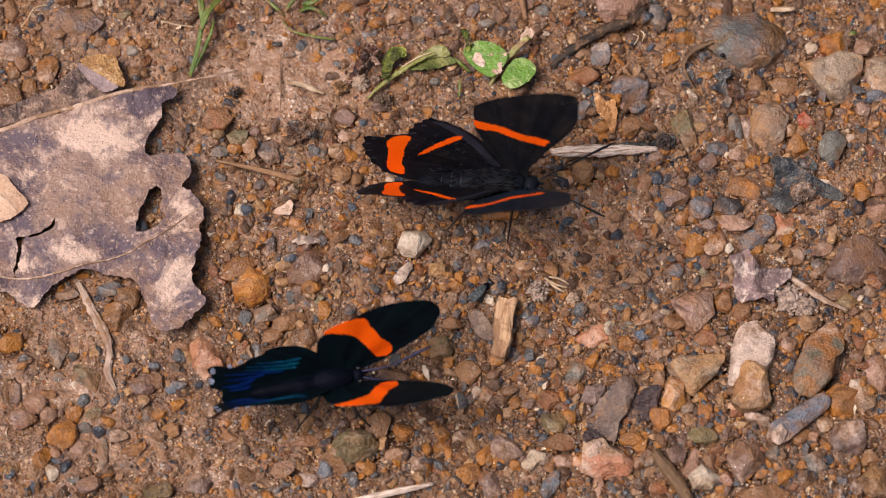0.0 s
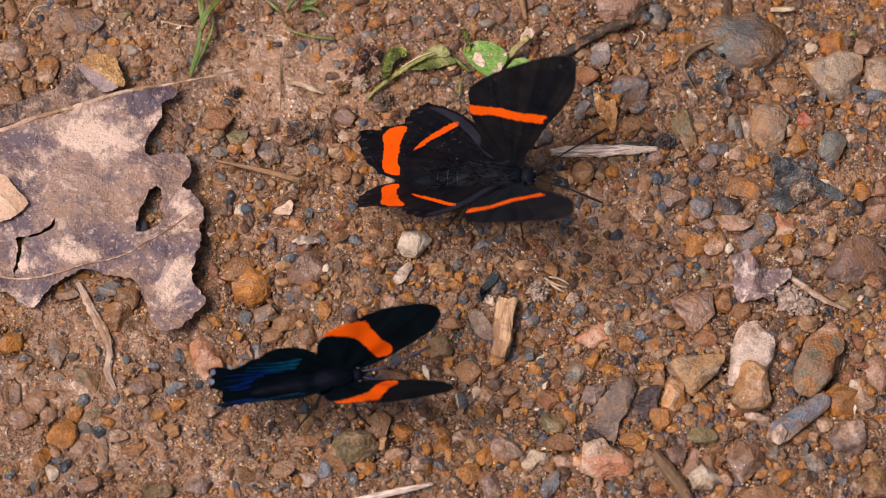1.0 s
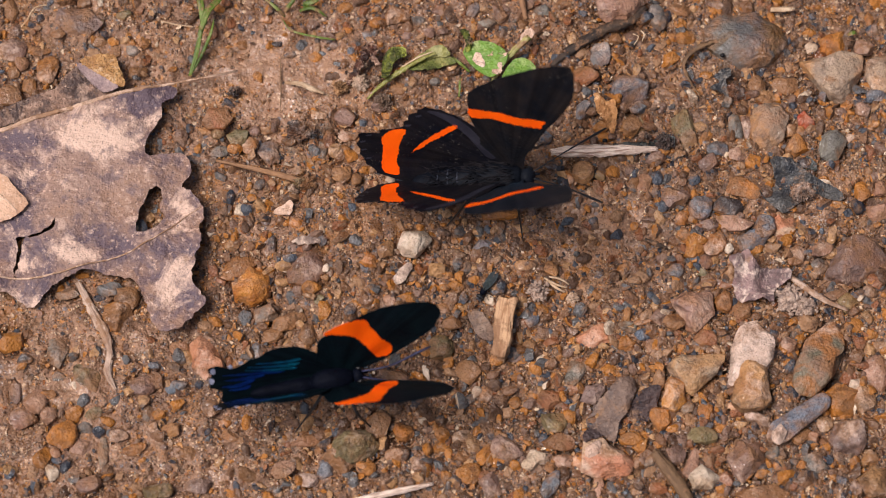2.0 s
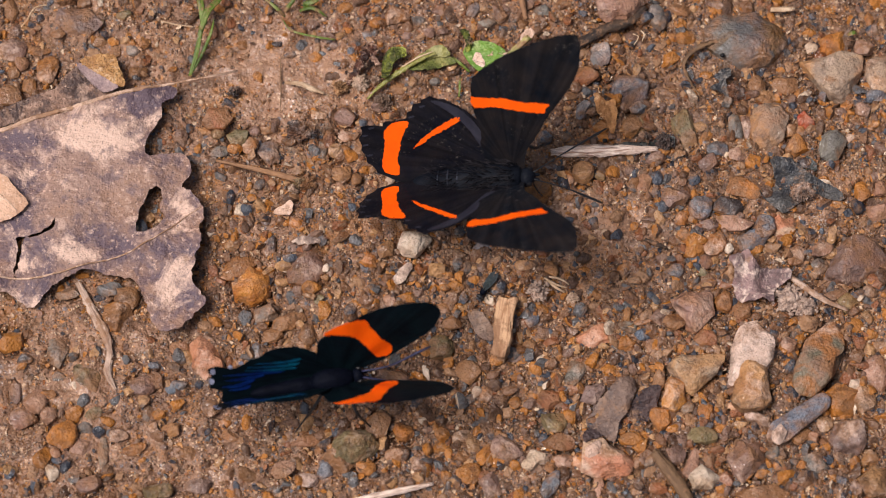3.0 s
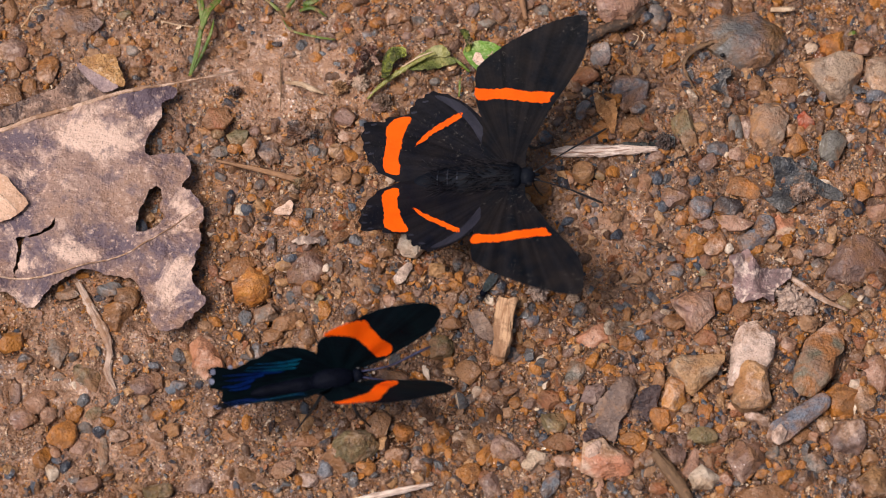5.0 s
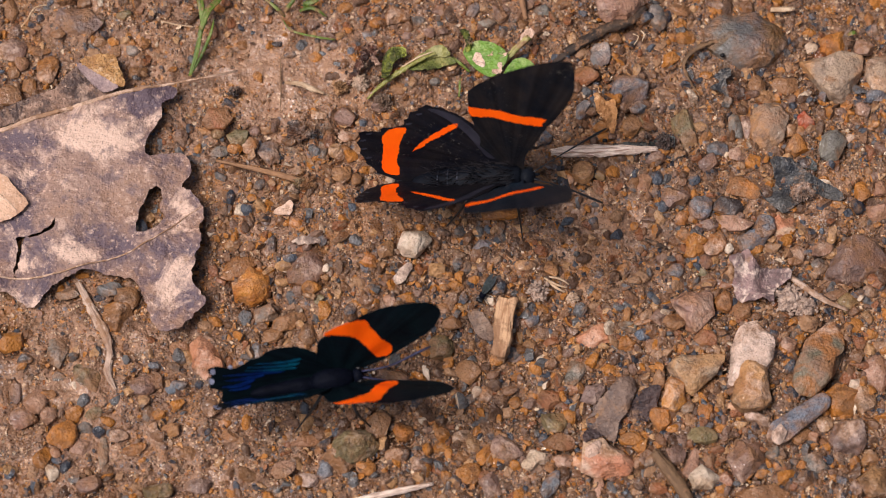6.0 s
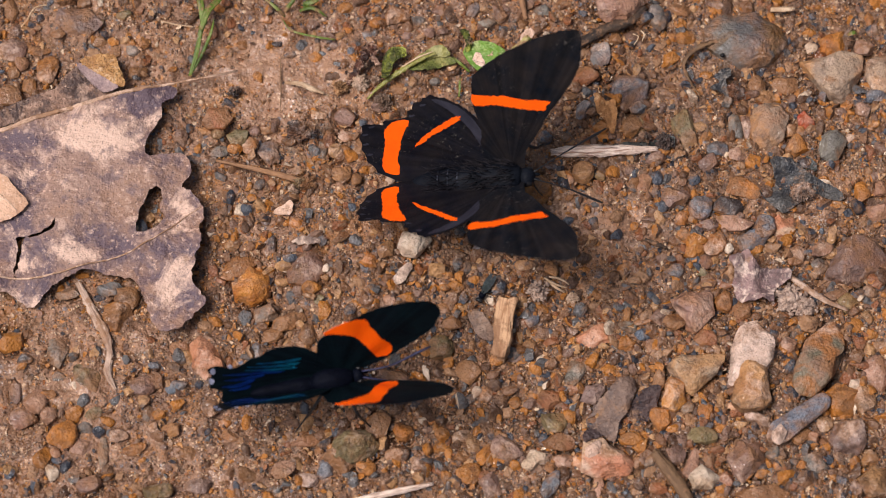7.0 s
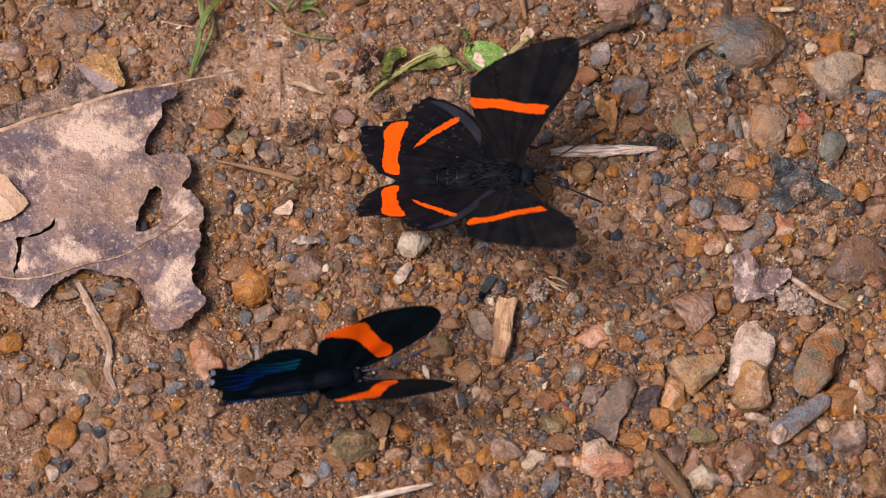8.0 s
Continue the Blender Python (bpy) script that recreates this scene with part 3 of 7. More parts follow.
def density(x, y):
    """How thick the loose gravel lies, 0 to 1; x and y in mm."""
    d = 0.25 + 0.8 * (lattice(x, y, 9, 21) - 0.35) + 0.35 * np.clip(x / 40, 0, 1) + 0.1 * np.clip(-y / 30, 0, 1)
    for cx, cy, rx, ry, k in ((-22, 24, 16, 9, -0.45), (22, 3, 9, 6, -0.4), (-30, -26, 10, 6, -0.25), (-2, -4, 14, 5, 0.55),
                              (-14, 14, 9, 4, 0.3), (12, -14, 14, 10, 0.3), (34, -16, 22, 14, 0.35), (5, -27, 18, 7, 0.3)):
        d = d + k * np.exp(-((x - cx) / rx) ** 2 - ((y - cy) / ry) ** 2)
    return np.clip(d, 0.03, 1)


def scatter(name, count, lo, hi, level, material, seed, label, flat=0.75, least=0.03, sink=0.0):
    """Loose grains strewn on the mud, many in one mesh."""
    r = np.random.default_rng(seed)
    shapes = [rock_points(level, r, int(r.integers(6, 13)), 0.42, 0.05) for _ in range(32)]
    x, y = r.uniform(-66, 66, count * 4), r.uniform(-40, 42, count * 4)
    ok = r.uniform(size=len(x)) < np.maximum(density(x, y), least) * (1 - (0.7 + sink) * silt(x, y)).clip(0, 1)
    for sx, sy, a, b, turn, _ in SUNK:
        if a + b > 2.6:
            c, q = math.cos(turn), math.sin(turn)
            ok &= np.hypot(((x - sx) * c + (y - sy) * q) / a, ((y - sy) * c - (x - sx) * q) / b) > 0.86
    x, y = x[ok][:count], y[ok][:count]
    z = ground_height(x * MM, y * MM) / MM
    vs, fs, at = [], [], 0
    for i in range(len(x)):
        v, f = shapes[r.integers(32)]
        s = lo * (hi / lo) ** (r.uniform() ** 2.0) / 2
        q = Euler((r.normal() * 0.4, r.normal() * 0.4, r.uniform(0, 6.28))).to_matrix()
        dims = np.array([s * r.uniform(0.9, 1.35), s * r.uniform(0.65, 1.0), s * flat * r.uniform(0.6, 1)])
        p = (v * dims) @ np.array(q).T + (x[i], y[i], z[i] + s * (r.uniform(-0.25, 0.35) - sink))
        vs.append(p)
        fs.append(f + at)
        at += len(v)
    ob = from_arrays(name, np.concatenate(vs) * MM, np.concatenate(fs), material, crease=35)
    tagged(ob, label, "gravel", kind="stuff")



# ---- stones, each lying half sunk in the mud; millimetres ----
stone_count = 0


SUNK = []


def block_points(level, r, corners, high):
    """A worn stone, in mm, whose plan runs round the given corners; its top is broken into a few flat faces."""
    v, f = ICO[level]
    c = np.array(corners, float) * 1.13
    turn = np.linspace(-math.pi, math.pi, 361)[:-1]
    ray = np.stack([np.cos(turn), np.sin(turn)], 1)
    reach = np.full(360, 1e9)
    for a, b in zip(c, np.roll(c, -1, 0)):
        e = b - a
        den = ray[:, 0] * e[1] - ray[:, 1] * e[0]
        den = np.where(np.abs(den) < 1e-9, 1e-9, den)
        far = (a[0] * e[1] - a[1] * e[0]) / den
        along = (a[0] * ray[:, 1] - a[1] * ray[:, 0]) / den
        hit = (far > 0) & (along >= -1e-6) & (along <= 1 + 1e-6)
        reach = np.where(hit, np.minimum(reach, far), reach)
    soft = np.hanning(17)
    reach = np.convolve(np.concatenate([reach[-8:], reach, reach[:8]]), soft / soft.sum(), "valid")
    plan = np.hypot(v[:, 0], v[:, 1])
    out = np.interp(np.arctan2(v[:, 1], v[:, 0]), np.append(turn, math.pi), np.append(reach, reach[0]))
    wide = np.minimum(1.0, 1.12 * plan ** 0.62)
    w = np.stack([v[:, 0] / np.maximum(plan, 1e-6) * wide, v[:, 1] / np.maximum(plan, 1e-6) * wide, np.sign(v[:, 2]) * np.abs(v[:, 2]) ** 0.8], 1)
    for _ in range(10):
        n = r.normal(size=3) * (1, 1, 0.7)
        n[2] = abs(n[2]) + 0.35
        n /= np.linalg.norm(n)
        gap = w @ n - r.uniform(0.6, 0.86)
        w = w - (0.5 * (gap + np.sqrt(gap * gap + 0.0005)))[:, None] * n * 0.9
    w = w * ripple(v, r, 4, 0.02)[:, None] * ripple(v, r, 11, 0.012, 14)[:, None]
    w = w * (1 - 0.012 * np.abs(ripple(v, r, 22, 1.0, 40) - 1))[:, None]
    return w * np.stack([out, out, np.full(len(v), high / 2)], 1), f


def stone(x, y, long, wide, turn, kind, name="pebble", rise=0.0, corners=None):
    global stone_count
    stone_count += 1
    r = np.random.default_rng(1000 + stone_count)
    if not corners:
        long, wide = long * 1.15, wide * 1.15
    big = max(long, wide)
    level = 6 if big > 6 else 5 if big > 2.4 else 4
    thin = min(long, wide)
    if corners:
        thin = min(np.ptp(np.array(corners) @ (math.cos(a), math.sin(a))) for a in np.linspace(0, math.pi, 12))
    high = min(thin * (0.5 if kind == "B" else r.uniform(0.5, 0.8)), 4.2)
    if corners:
        v, f = block_points(level, r, corners, high)
    else:
        v, f = rock_points(level, r, int(r.integers(8, 14)), r.uniform(0.5, 0.66), 0.03, 0.004 if level > 4 and big < 2.1 * min(long, wide) else 0.0, (long, wide, high))
        v = v * np.array([long, wide, high]) / 2
    ob = from_arrays(name, v * MM, f, STONE[kind])
    z = float(ground_height(x * MM, y * MM)) / MM
    rise -= 0.22 * high * float(np.clip(2 * silt(np.array(float(x)), np.array(float(y))) - 0.5, 0, 1))
    ob.matrix_basis = pose(x * MM, y * MM, (z + rise + high * (r.uniform(0.12, 0.24) if corners else r.uniform(0.04, 0.2))) * MM, r.normal() * 5, r.normal() * 5, turn)
    size = "large" if big > 5 else "small" if big < 1.8 else "medium"
    tagged(ob, f"{size} {STONE_WORDS[kind]} stone half sunk in wet mud", "stone", "stones on the mud")
    SUNK.append((x, y, long / 2, wide / 2, radians(turn), high * (0.12 if r.uniform() < 0.4 else -0.26)))


stone(-50.9, 32.4, 7.1, 3.9, 0, "p", "stone", rise=0.0, corners=[(-3.6, 0.1), (-1.9, 2.0), (1.5, 2.0), (3.6, -0.1), (1.7, -2.0), (-1.1, -1.7)])
stone(-59.9, 34.8, 1.8, 3.2, 0, "m")
stone(-48.2, 32.5, 2.3, 1.7, 30, "y")
stone(-55.7, 28.5, 2.8, 1.4, 0, "o")
stone(-54.4, 25.5, 2.8, 3.5, 0, "o")
stone(-58.0, 26.4, 1.7, 1.9, 0, "k")
stone(-59.1, 25.2, 1.5, 1.6, 0, "m")
stone(-56.9, 23.3, 1.8, 2.1, 0, "o")
stone(-59.5, 21.8, 3.1, 2.7, 0, "m")
stone(-59.5, 28.6, 3.8, 3.2, 0, "p")
stone(-45.2, 28.9, 1.8, 2.1, 0, "m")
stone(-47.4, 30.0, 2.1, 1.6, 0, "m")
stone(-42.7, 28.6, 2.0, 1.7, 0, "g")
stone(-41.3, 29.6, 1.5, 1.3, 0, "o")
stone(-31.0, 18.7, 4.0, 3.0, 0, "r", "stone", rise=0.2, corners=[(-2.0, -0.3), (-1.0, 1.4), (1.1, 1.5), (2.0, -0.0), (0.9, -1.4), (-1.2, -1.5)])
stone(-32.7, 17.1, 1.7, 1.1, -20, "t")
stone(-30.9, 16.7, 1.7, 1.6, 0, "y")
stone(-30.8, 14.0, 2.3, 1.6, 10, "g")
stone(-33.9, 13.0, 2.8, 0.9, -10, "d")
stone(-49.8, 35.7, 1.7, 1.3, 0, "m")
stone(-53.1, 30.8, 1.8, 1.4, 0, "m")
stone(-54.7, 31.7, 1.5, 1.3, 0, "r")
stone(-40.3, 34.0, 0.9, 0.8, 0, "w", rise=0.2)
stone(-42.0, 25.4, 2.3, 1.6, 0, "m")
stone(-37.3, 25.9, 1.2, 0.8, 0, "o")
stone(-35.6, 35.1, 1.8, 1.3, 0, "o")
stone(-6.5, 34.0, 3.7, 2.6, 0, "o", "stone", rise=0.0, corners=[(-1.9, -0.0), (-0.5, 1.3), (1.9, 1.1), (1.6, -0.6), (-1.1, -1.3)])
stone(-9.1, 33.1, 2.3, 1.6, 0, "o")
stone(-13.2, 32.1, 1.4, 1.1, 0, "o")
stone(-3.4, 33.1, 1.7, 1.6, 0, "g")
stone(-10.5, 31.3, 1.4, 1.1, 0, "b")
stone(-21.5, 34.2, 2.0, 1.7, 0, "m")
stone(-19.9, 32.0, 1.8, 1.1, 0, "m")
stone(-27.7, 30.0, 1.8, 1.7, -30, "o")
stone(-27.6, 28.4, 1.5, 0.8, 0, "o")
stone(-21.2, 28.5, 1.5, 0.9, 10, "b")
stone(-16.9, 28.6, 1.7, 1.1, 0, "b")
stone(-15.2, 30.0, 1.2, 1.1, 30, "b")
stone(-12.7, 28.8, 1.2, 1.1, 30, "b")
stone(-23.0, 30.0, 1.4, 0.8, 0, "d")
stone(-28.2, 16.1, 2.7, 2.6, 0, "y", "pebble", rise=0.1, corners=[(-1.4, 0.4), (-0.1, 1.3), (1.4, 0.9), (1.0, -0.9), (-0.5, -1.3)])
stone(-25.9, 17.3, 1.5, 1.4, 0, "p")
stone(-26.4, 15.0, 2.0, 2.4, 0, "o")
stone(-23.7, 14.0, 3.2, 3.4, 0, "b", "pebble", rise=0.2, corners=[(-1.6, 0.1), (-1.2, 1.5), (1.0, 1.7), (1.6, -0.4), (0.0, -1.7)])
stone(-28.5, 14.5, 2.0, 1.4, 0, "o")
stone(-23.9, 17.5, 3.1, 1.1, 0, "t")
stone(-17.1, 19.6, 2.0, 1.6, 0, "t")
stone(-13.5, 19.1, 2.6, 2.4, 0, "p")
stone(-15.4, 15.8, 1.8, 2.4, 0, "r")
stone(-13.3, 16.3, 2.0, 1.7, -20, "r")
stone(-17.7, 15.1, 1.2, 2.4, 0, "o")
stone(-16.7, 14.3, 1.7, 2.4, 0, "g")
stone(-14.6, 14.0, 2.0, 2.1, 0, "t")
stone(-13.5, 14.4, 1.5, 1.1, 0, "o")
stone(-12.5, 13.1, 2.0, 1.6, 0, "o")
stone(-11.1, 15.4, 1.5, 1.6, 0, "m")
stone(-8.7, 21.2, 2.8, 2.1, 25, "p")
stone(-6.1, 23.3, 2.0, 1.7, 0, "m")
stone(-1.7, 29.7, 2.3, 1.4, 20, "y")
stone(-1.1, 24.2, 1.4, 1.1, 0, "g")
stone(-5.0, 31.1, 1.4, 1.3, 0, "p")
stone(4.2, 34.6, 1.4, 2.1, -30, "b")
stone(6.1, 32.7, 2.4, 1.4, 0, "g")
stone(7.9, 34.2, 1.7, 2.4, 30, "p")
stone(11.0, 32.5, 1.1, 1.3, 0, "m")
stone(13.8, 34.4, 2.0, 2.1, 0, "g")
stone(16.6, 35.5, 2.3, 1.4, 0, "m")
stone(17.2, 33.0, 1.1, 1.1, 0, "r")
stone(24.5, 34.7, 6.0, 3.9, 0, "P", "stone", rise=0.2, corners=[(-3.0, 2.0), (3.0, 2.0), (2.7, -0.5), (0.8, -1.6), (-1.3, -2.0), (-2.7, -0.7)])
stone(21.7, 28.2, 2.6, 3.5, -10, "b")
stone(20.4, 31.3, 1.4, 1.1, 0, "m")
stone(19.1, 24.7, 4.3, 2.7, 15, "r", "stone")
stone(25.5, 22.9, 5.2, 5.7, 0, "b", "stone", rise=0.0, corners=[(-2.6, 1.2), (-1.4, 2.6), (1.5, 2.9), (2.6, 0.9), (2.2, -1.1), (-0.5, -2.9), (-1.9, -1.7)])
stone(19.1, 19.8, 2.8, 1.7, 55, "b")
stone(21.8, 17.5, 2.4, 1.7, 20, "o")
stone(17.6, 21.9, 2.0, 1.1, 0, "m")
stone(23.9, 30.8, 1.7, 1.6, 0, "m")
stone(27.1, 30.4, 1.8, 1.6, 0, "p")
stone(29.8, 33.7, 2.3, 3.5, 20, "g")
stone(26.9, 20.4, 2.3, 1.6, 30, "b")
stone(25.9, 17.7, 2.6, 2.8, 0, "t")
stone(27.1, 17.8, 1.4, 2.2, 0, "y")
stone(28.4, 17.5, 1.2, 1.4, 0, "o")
stone(29.0, 13.0, 2.6, 1.9, 30, "p")
stone(41.9, 29.8, 11.0, 7.9, 0, "G", "stone", rise=0.3, corners=[(-5.5, 1.8), (-3.3, 3.5), (1.5, 3.9), (5.2, 2.8), (5.5, 0.7), (3.4, -2.5), (0.5, -3.9), (-2.2, -3.3), (-5.1, -0.5)])
stone(37.8, 35.7, 2.8, 1.1, -5, "d")
stone(32.6, 35.0, 3.1, 1.6, -20, "m")
stone(33.7, 30.8, 2.6, 2.1, -20, "o")
stone(31.8, 31.1, 1.5, 1.4, 0, "o")
stone(53.9, 30.0, 4.3, 3.5, 0, "O", "stone", rise=0.0, corners=[(-2.1, 1.4), (1.6, 1.8), (2.1, -0.3), (0.9, -1.8), (-2.0, -1.5)])
stone(50.9, 29.2, 1.8, 1.6, 40, "w", rise=0.4)
stone(53.6, 24.5, 8.0, 7.1, 0, "D", "stone", rise=0.5, corners=[(-4.0, 2.3), (-1.7, 3.4), (1.8, 3.6), (4.0, 2.9), (3.7, 0.6), (1.2, -3.6), (-0.3, -2.9), (-2.2, -0.2)])
stone(60.0, 25.3, 3.4, 5.4, 0, "D", "stone", rise=0.3, corners=[(-1.5, 1.3), (-0.2, 2.4), (1.7, 2.7), (1.5, -2.7), (-0.9, -2.2), (-1.7, -0.1)])
stone(44.6, 17.4, 5.0, 6.2, 0, "D", "stone", rise=0.2, corners=[(-2.2, 2.1), (-0.6, 3.1), (1.5, 2.9), (2.5, 1.0), (1.7, -1.8), (-0.2, -3.1), (-1.9, -1.8), (-2.5, 0.4)])
stone(44.4, 21.9, 2.8, 1.7, 0, "t")
stone(41.3, 22.1, 2.0, 1.3, -15, "r")
stone(41.8, 17.5, 1.4, 3.2, 10, "p")
stone(40.0, 17.7, 1.7, 3.3, 15, "g")
stone(42.9, 16.0, 1.5, 2.7, 15, "m")
stone(49.8, 18.4, 2.1, 2.5, 0, "R", "pebble", rise=0.1, corners=[(-1.1, 0.6), (-0.2, 1.3), (0.9, 0.7), (1.1, -0.5), (0.0, -1.3), (-0.9, -0.6)])
stone(47.5, 16.9, 1.7, 1.7, 0, "t")
stone(48.9, 16.9, 1.2, 1.4, 0, "o")
stone(48.5, 14.6, 2.8, 2.7, -40, "o")
stone(33.2, 17.2, 3.5, 5.3, 0, "y", "stone", rise=-0.1, corners=[(-1.7, 1.5), (0.0, 2.7), (1.6, 0.7), (1.7, -1.5), (0.2, -2.7), (-1.5, -1.3)])
stone(36.1, 16.3, 1.8, 1.1, 30, "o")
stone(37.6, 14.6, 2.8, 1.9, -15, "b")
stone(36.3, 12.4, 2.6, 2.4, 0, "p")
stone(53.4, 14.7, 3.5, 3.9, 0, "g")
stone(55.8, 15.9, 1.4, 1.4, 0, "t")
stone(55.4, 20.6, 2.0, 1.4, 40, "o")
stone(57.7, 20.0, 1.8, 1.9, 0, "k")
stone(59.5, 22.1, 2.3, 1.6, 0, "b")
stone(58.3, 29.4, 2.6, 2.2, 0, "p")
stone(59.2, 33.4, 1.1, 2.2, 10, "o")
stone(49.5, 12.2, 2.3, 1.6, -20, "d")
stone(46.8, 12.0, 3.1, 1.6, -20, "g")
stone(40.2, 13.6, 2.1, 1.9, 0, "k")
stone(42.3, 12.6, 2.1, 1.9, 0, "o")
stone(43.2, 23.7, 2.3, 2.4, 0, "m")
stone(52.2, 21.9, 1.1, 2.4, -10, "b")
stone(47.1, 23.7, 3.4, 2.4, -10, "m")
stone(31.4, 7.3, 4.4, 2.8, 0, "p", "stone", rise=0.1, corners=[(-2.2, 0.5), (-1.3, 1.3), (1.3, 1.4), (2.2, 0.2), (1.2, -1.0), (-0.6, -1.4), (-1.7, -0.8)])
stone(41.2, 8.8, 4.6, 2.8, -10, "o", "stone")
stone(35.0, 5.9, 2.8, 3.5, -30, "b")
stone(38.9, 6.0, 3.8, 2.4, -10, "d")
stone(39.6, 3.7, 4.6, 2.1, -8, "k", "stone")
stone(41.9, 1.8, 5.0, 3.8, 0, "b", "stone", rise=0.1, corners=[(-2.5, -0.4), (-0.3, 1.2), (2.2, 1.9), (2.5, 0.4), (0.9, -1.6), (-1.7, -1.9)])
stone(43.5, 3.0, 2.8, 3.6, -30, "b")
stone(46.1, 3.2, 3.1, 3.6, 0, "K", "stone", rise=0.2, corners=[(-1.6, 0.7), (-0.2, 1.8), (1.5, 1.3), (1.6, -0.4), (-0.1, -1.8), (-1.4, -1.2)])
stone(48.0, -0.5, 3.2, 2.7, 0, "r", "pebble", rise=0.0, corners=[(-1.6, 0.8), (0.1, 1.4), (1.6, 0.7), (1.2, -1.2), (-1.0, -1.4)])
stone(51.3, -0.0, 2.8, 1.9, 0, "p")
stone(51.2, -2.3, 2.3, 2.1, 20, "g")
stone(42.9, -1.2, 1.4, 1.1, 0, "r")
stone(56.0, -1.8, 8.0, 6.1, 0, "p", "stone", rise=-0.3, corners=[(-4.0, -2.2), (-2.7, 1.4), (-0.6, 3.1), (2.8, 2.8), (4.0, 0.6), (3.1, -2.2), (-0.3, -3.1)])
stone(57.2, 8.0, 2.1, 2.8, 0, "o")
stone(59.5, 8.5, 1.7, 1.9, 0, "k")
stone(56.6, 6.2, 1.5, 1.1, -30, "w", rise=0.3)
stone(59.3, 5.3, 3.5, 2.5, 0, "k")
stone(34.1, -0.0, 3.1, 2.2, 20, "o")
stone(36.8, 0.7, 2.8, 3.2, -40, "o")
stone(32.6, 2.0, 2.1, 2.1, 0, "o")
stone(34.6, 2.6, 1.2, 1.3, 0, "d")
stone(37.4, 1.9, 1.1, 0.9, 0, "t")
stone(38.7, 0.0, 1.2, 1.4, 0, "w", rise=0.3)
stone(31.4, -3.2, 2.1, 1.7, 0, "b")
stone(34.8, -3.2, 2.0, 1.1, -30, "y")
stone(35.7, -1.8, 2.0, 1.9, 0, "p")
stone(32.5, 4.4, 1.8, 1.9, 0, "o")
stone(36.1, 3.4, 2.3, 1.4, 0, "p")
stone(33.5, -9.1, 5.6, 5.3, 0, "P", "stone", rise=0.2, corners=[(-2.8, 1.6), (-1.0, 2.4), (2.5, 2.6), (2.8, -0.1), (0.5, -2.6), (-0.6, -2.3), (-1.5, -0.3)])
stone(37.9, -7.3, 2.3, 2.8, 0, "o")
stone(40.0, -8.7, 2.6, 2.4, 0, "m")
stone(40.9, -15.1, 6.4, 8.9, 0, "W", "stone", rise=0.5, corners=[(-2.6, -1.8), (-2.0, 1.4), (-1.0, 3.6), (0.9, 4.4), (3.2, 2.0), (3.0, -0.4), (1.0, -3.4), (-1.2, -4.4), (-3.2, -3.8)])
stone(41.0, -19.3, 4.9, 6.5, 0, "T", "stone", rise=1.2, corners=[(-1.6, 2.5), (1.0, 3.3), (2.1, 2.5), (2.4, -2.0), (1.6, -3.1), (-1.2, -3.3), (-2.4, -2.4)])
stone(51.2, -15.3, 8.3, 10.2, 0, "S", "stone", rise=0.0, corners=[(-4.2, -3.2), (-3.5, -0.8), (-1.8, 2.7), (1.6, 5.1), (4.2, 4.3), (3.9, 2.1), (1.1, -2.1), (-1.6, -5.1), (-3.6, -4.6)])
stone(33.7, -17.9, 7.3, 5.2, 0, "D", "stone", rise=0.2, corners=[(-3.7, 0.7), (-1.6, 2.5), (3.7, 2.6), (2.6, 0.2), (-0.4, -2.6), (-1.9, -1.7)])
stone(30.8, -20.3, 3.3, 5.0, 0, "O", "stone", rise=0.6, corners=[(-1.7, 1.2), (-0.6, 2.5), (1.4, 1.2), (1.7, -1.0), (0.0, -2.5), (-1.5, -1.8)])
stone(48.1, -5.6, 2.0, 1.6, 0, "m")
stone(53.0, -6.4, 2.8, 1.3, 15, "p")
stone(54.6, -7.4, 2.6, 2.7, 0, "y")
stone(57.6, -6.0, 1.8, 1.6, 0, "g")
stone(57.1, -9.6, 1.5, 1.6, 0, "t")
stone(35.3, -12.8, 2.9, 2.4, -20, "r")
stone(37.8, -12.7, 1.5, 0.9, 0, "t")
stone(46.3, -13.4, 2.3, 2.1, 0, "k")
stone(47.3, -23.8, 8.1, 6.3, 0, "B", "stone", rise=0.8, corners=[(-4.0, -2.3), (-3.5, -0.7), (2.8, 3.1), (4.0, 2.5), (3.7, 1.2), (-1.8, -3.1), (-3.0, -3.1)])
stone(44.5, -26.3, 1.7, 2.5, -15, "W", rise=1.6)
stone(41.9, -23.6, 3.5, 2.4, 0, "W", "stone", rise=0.3, corners=[(-1.8, 0.8), (-1.0, 1.2), (1.8, 0.0), (1.3, -1.2), (-1.1, -0.6)])
stone(52.7, -21.2, 5.3, 4.3, 0, "o", "stone", rise=-0.2, corners=[(-2.7, 0.8), (-0.2, 2.2), (2.7, 1.1), (1.7, -2.2), (-0.9, -1.9)])
stone(58.0, -17.6, 3.1, 5.0, 0, "k", "stone")
stone(56.2, -21.1, 2.8, 3.3, 0, "t")
stone(55.2, -19.0, 1.7, 1.4, 0, "w", rise=0.3)
stone(53.7, -26.4, 4.7, 5.4, -30, "p", "stone")
stone(50.8, -24.5, 2.0, 2.1, 0, "t")
stone(49.2, -26.4, 1.5, 1.7, 0, "k")
stone(50.7, -26.8, 1.4, 1.3, 0, "r")
stone(47.7, -26.1, 2.6, 1.6, 30, "o")
stone(49.4, -30.0, 2.9, 3.0, 0, "g", "pebble", rise=0.1, corners=[(-1.5, 1.1), (0.4, 1.5), (1.5, -0.4), (-0.2, -1.5), (-1.3, -0.4)])
stone(47.9, -32.1, 2.4, 2.1, 0, "d")
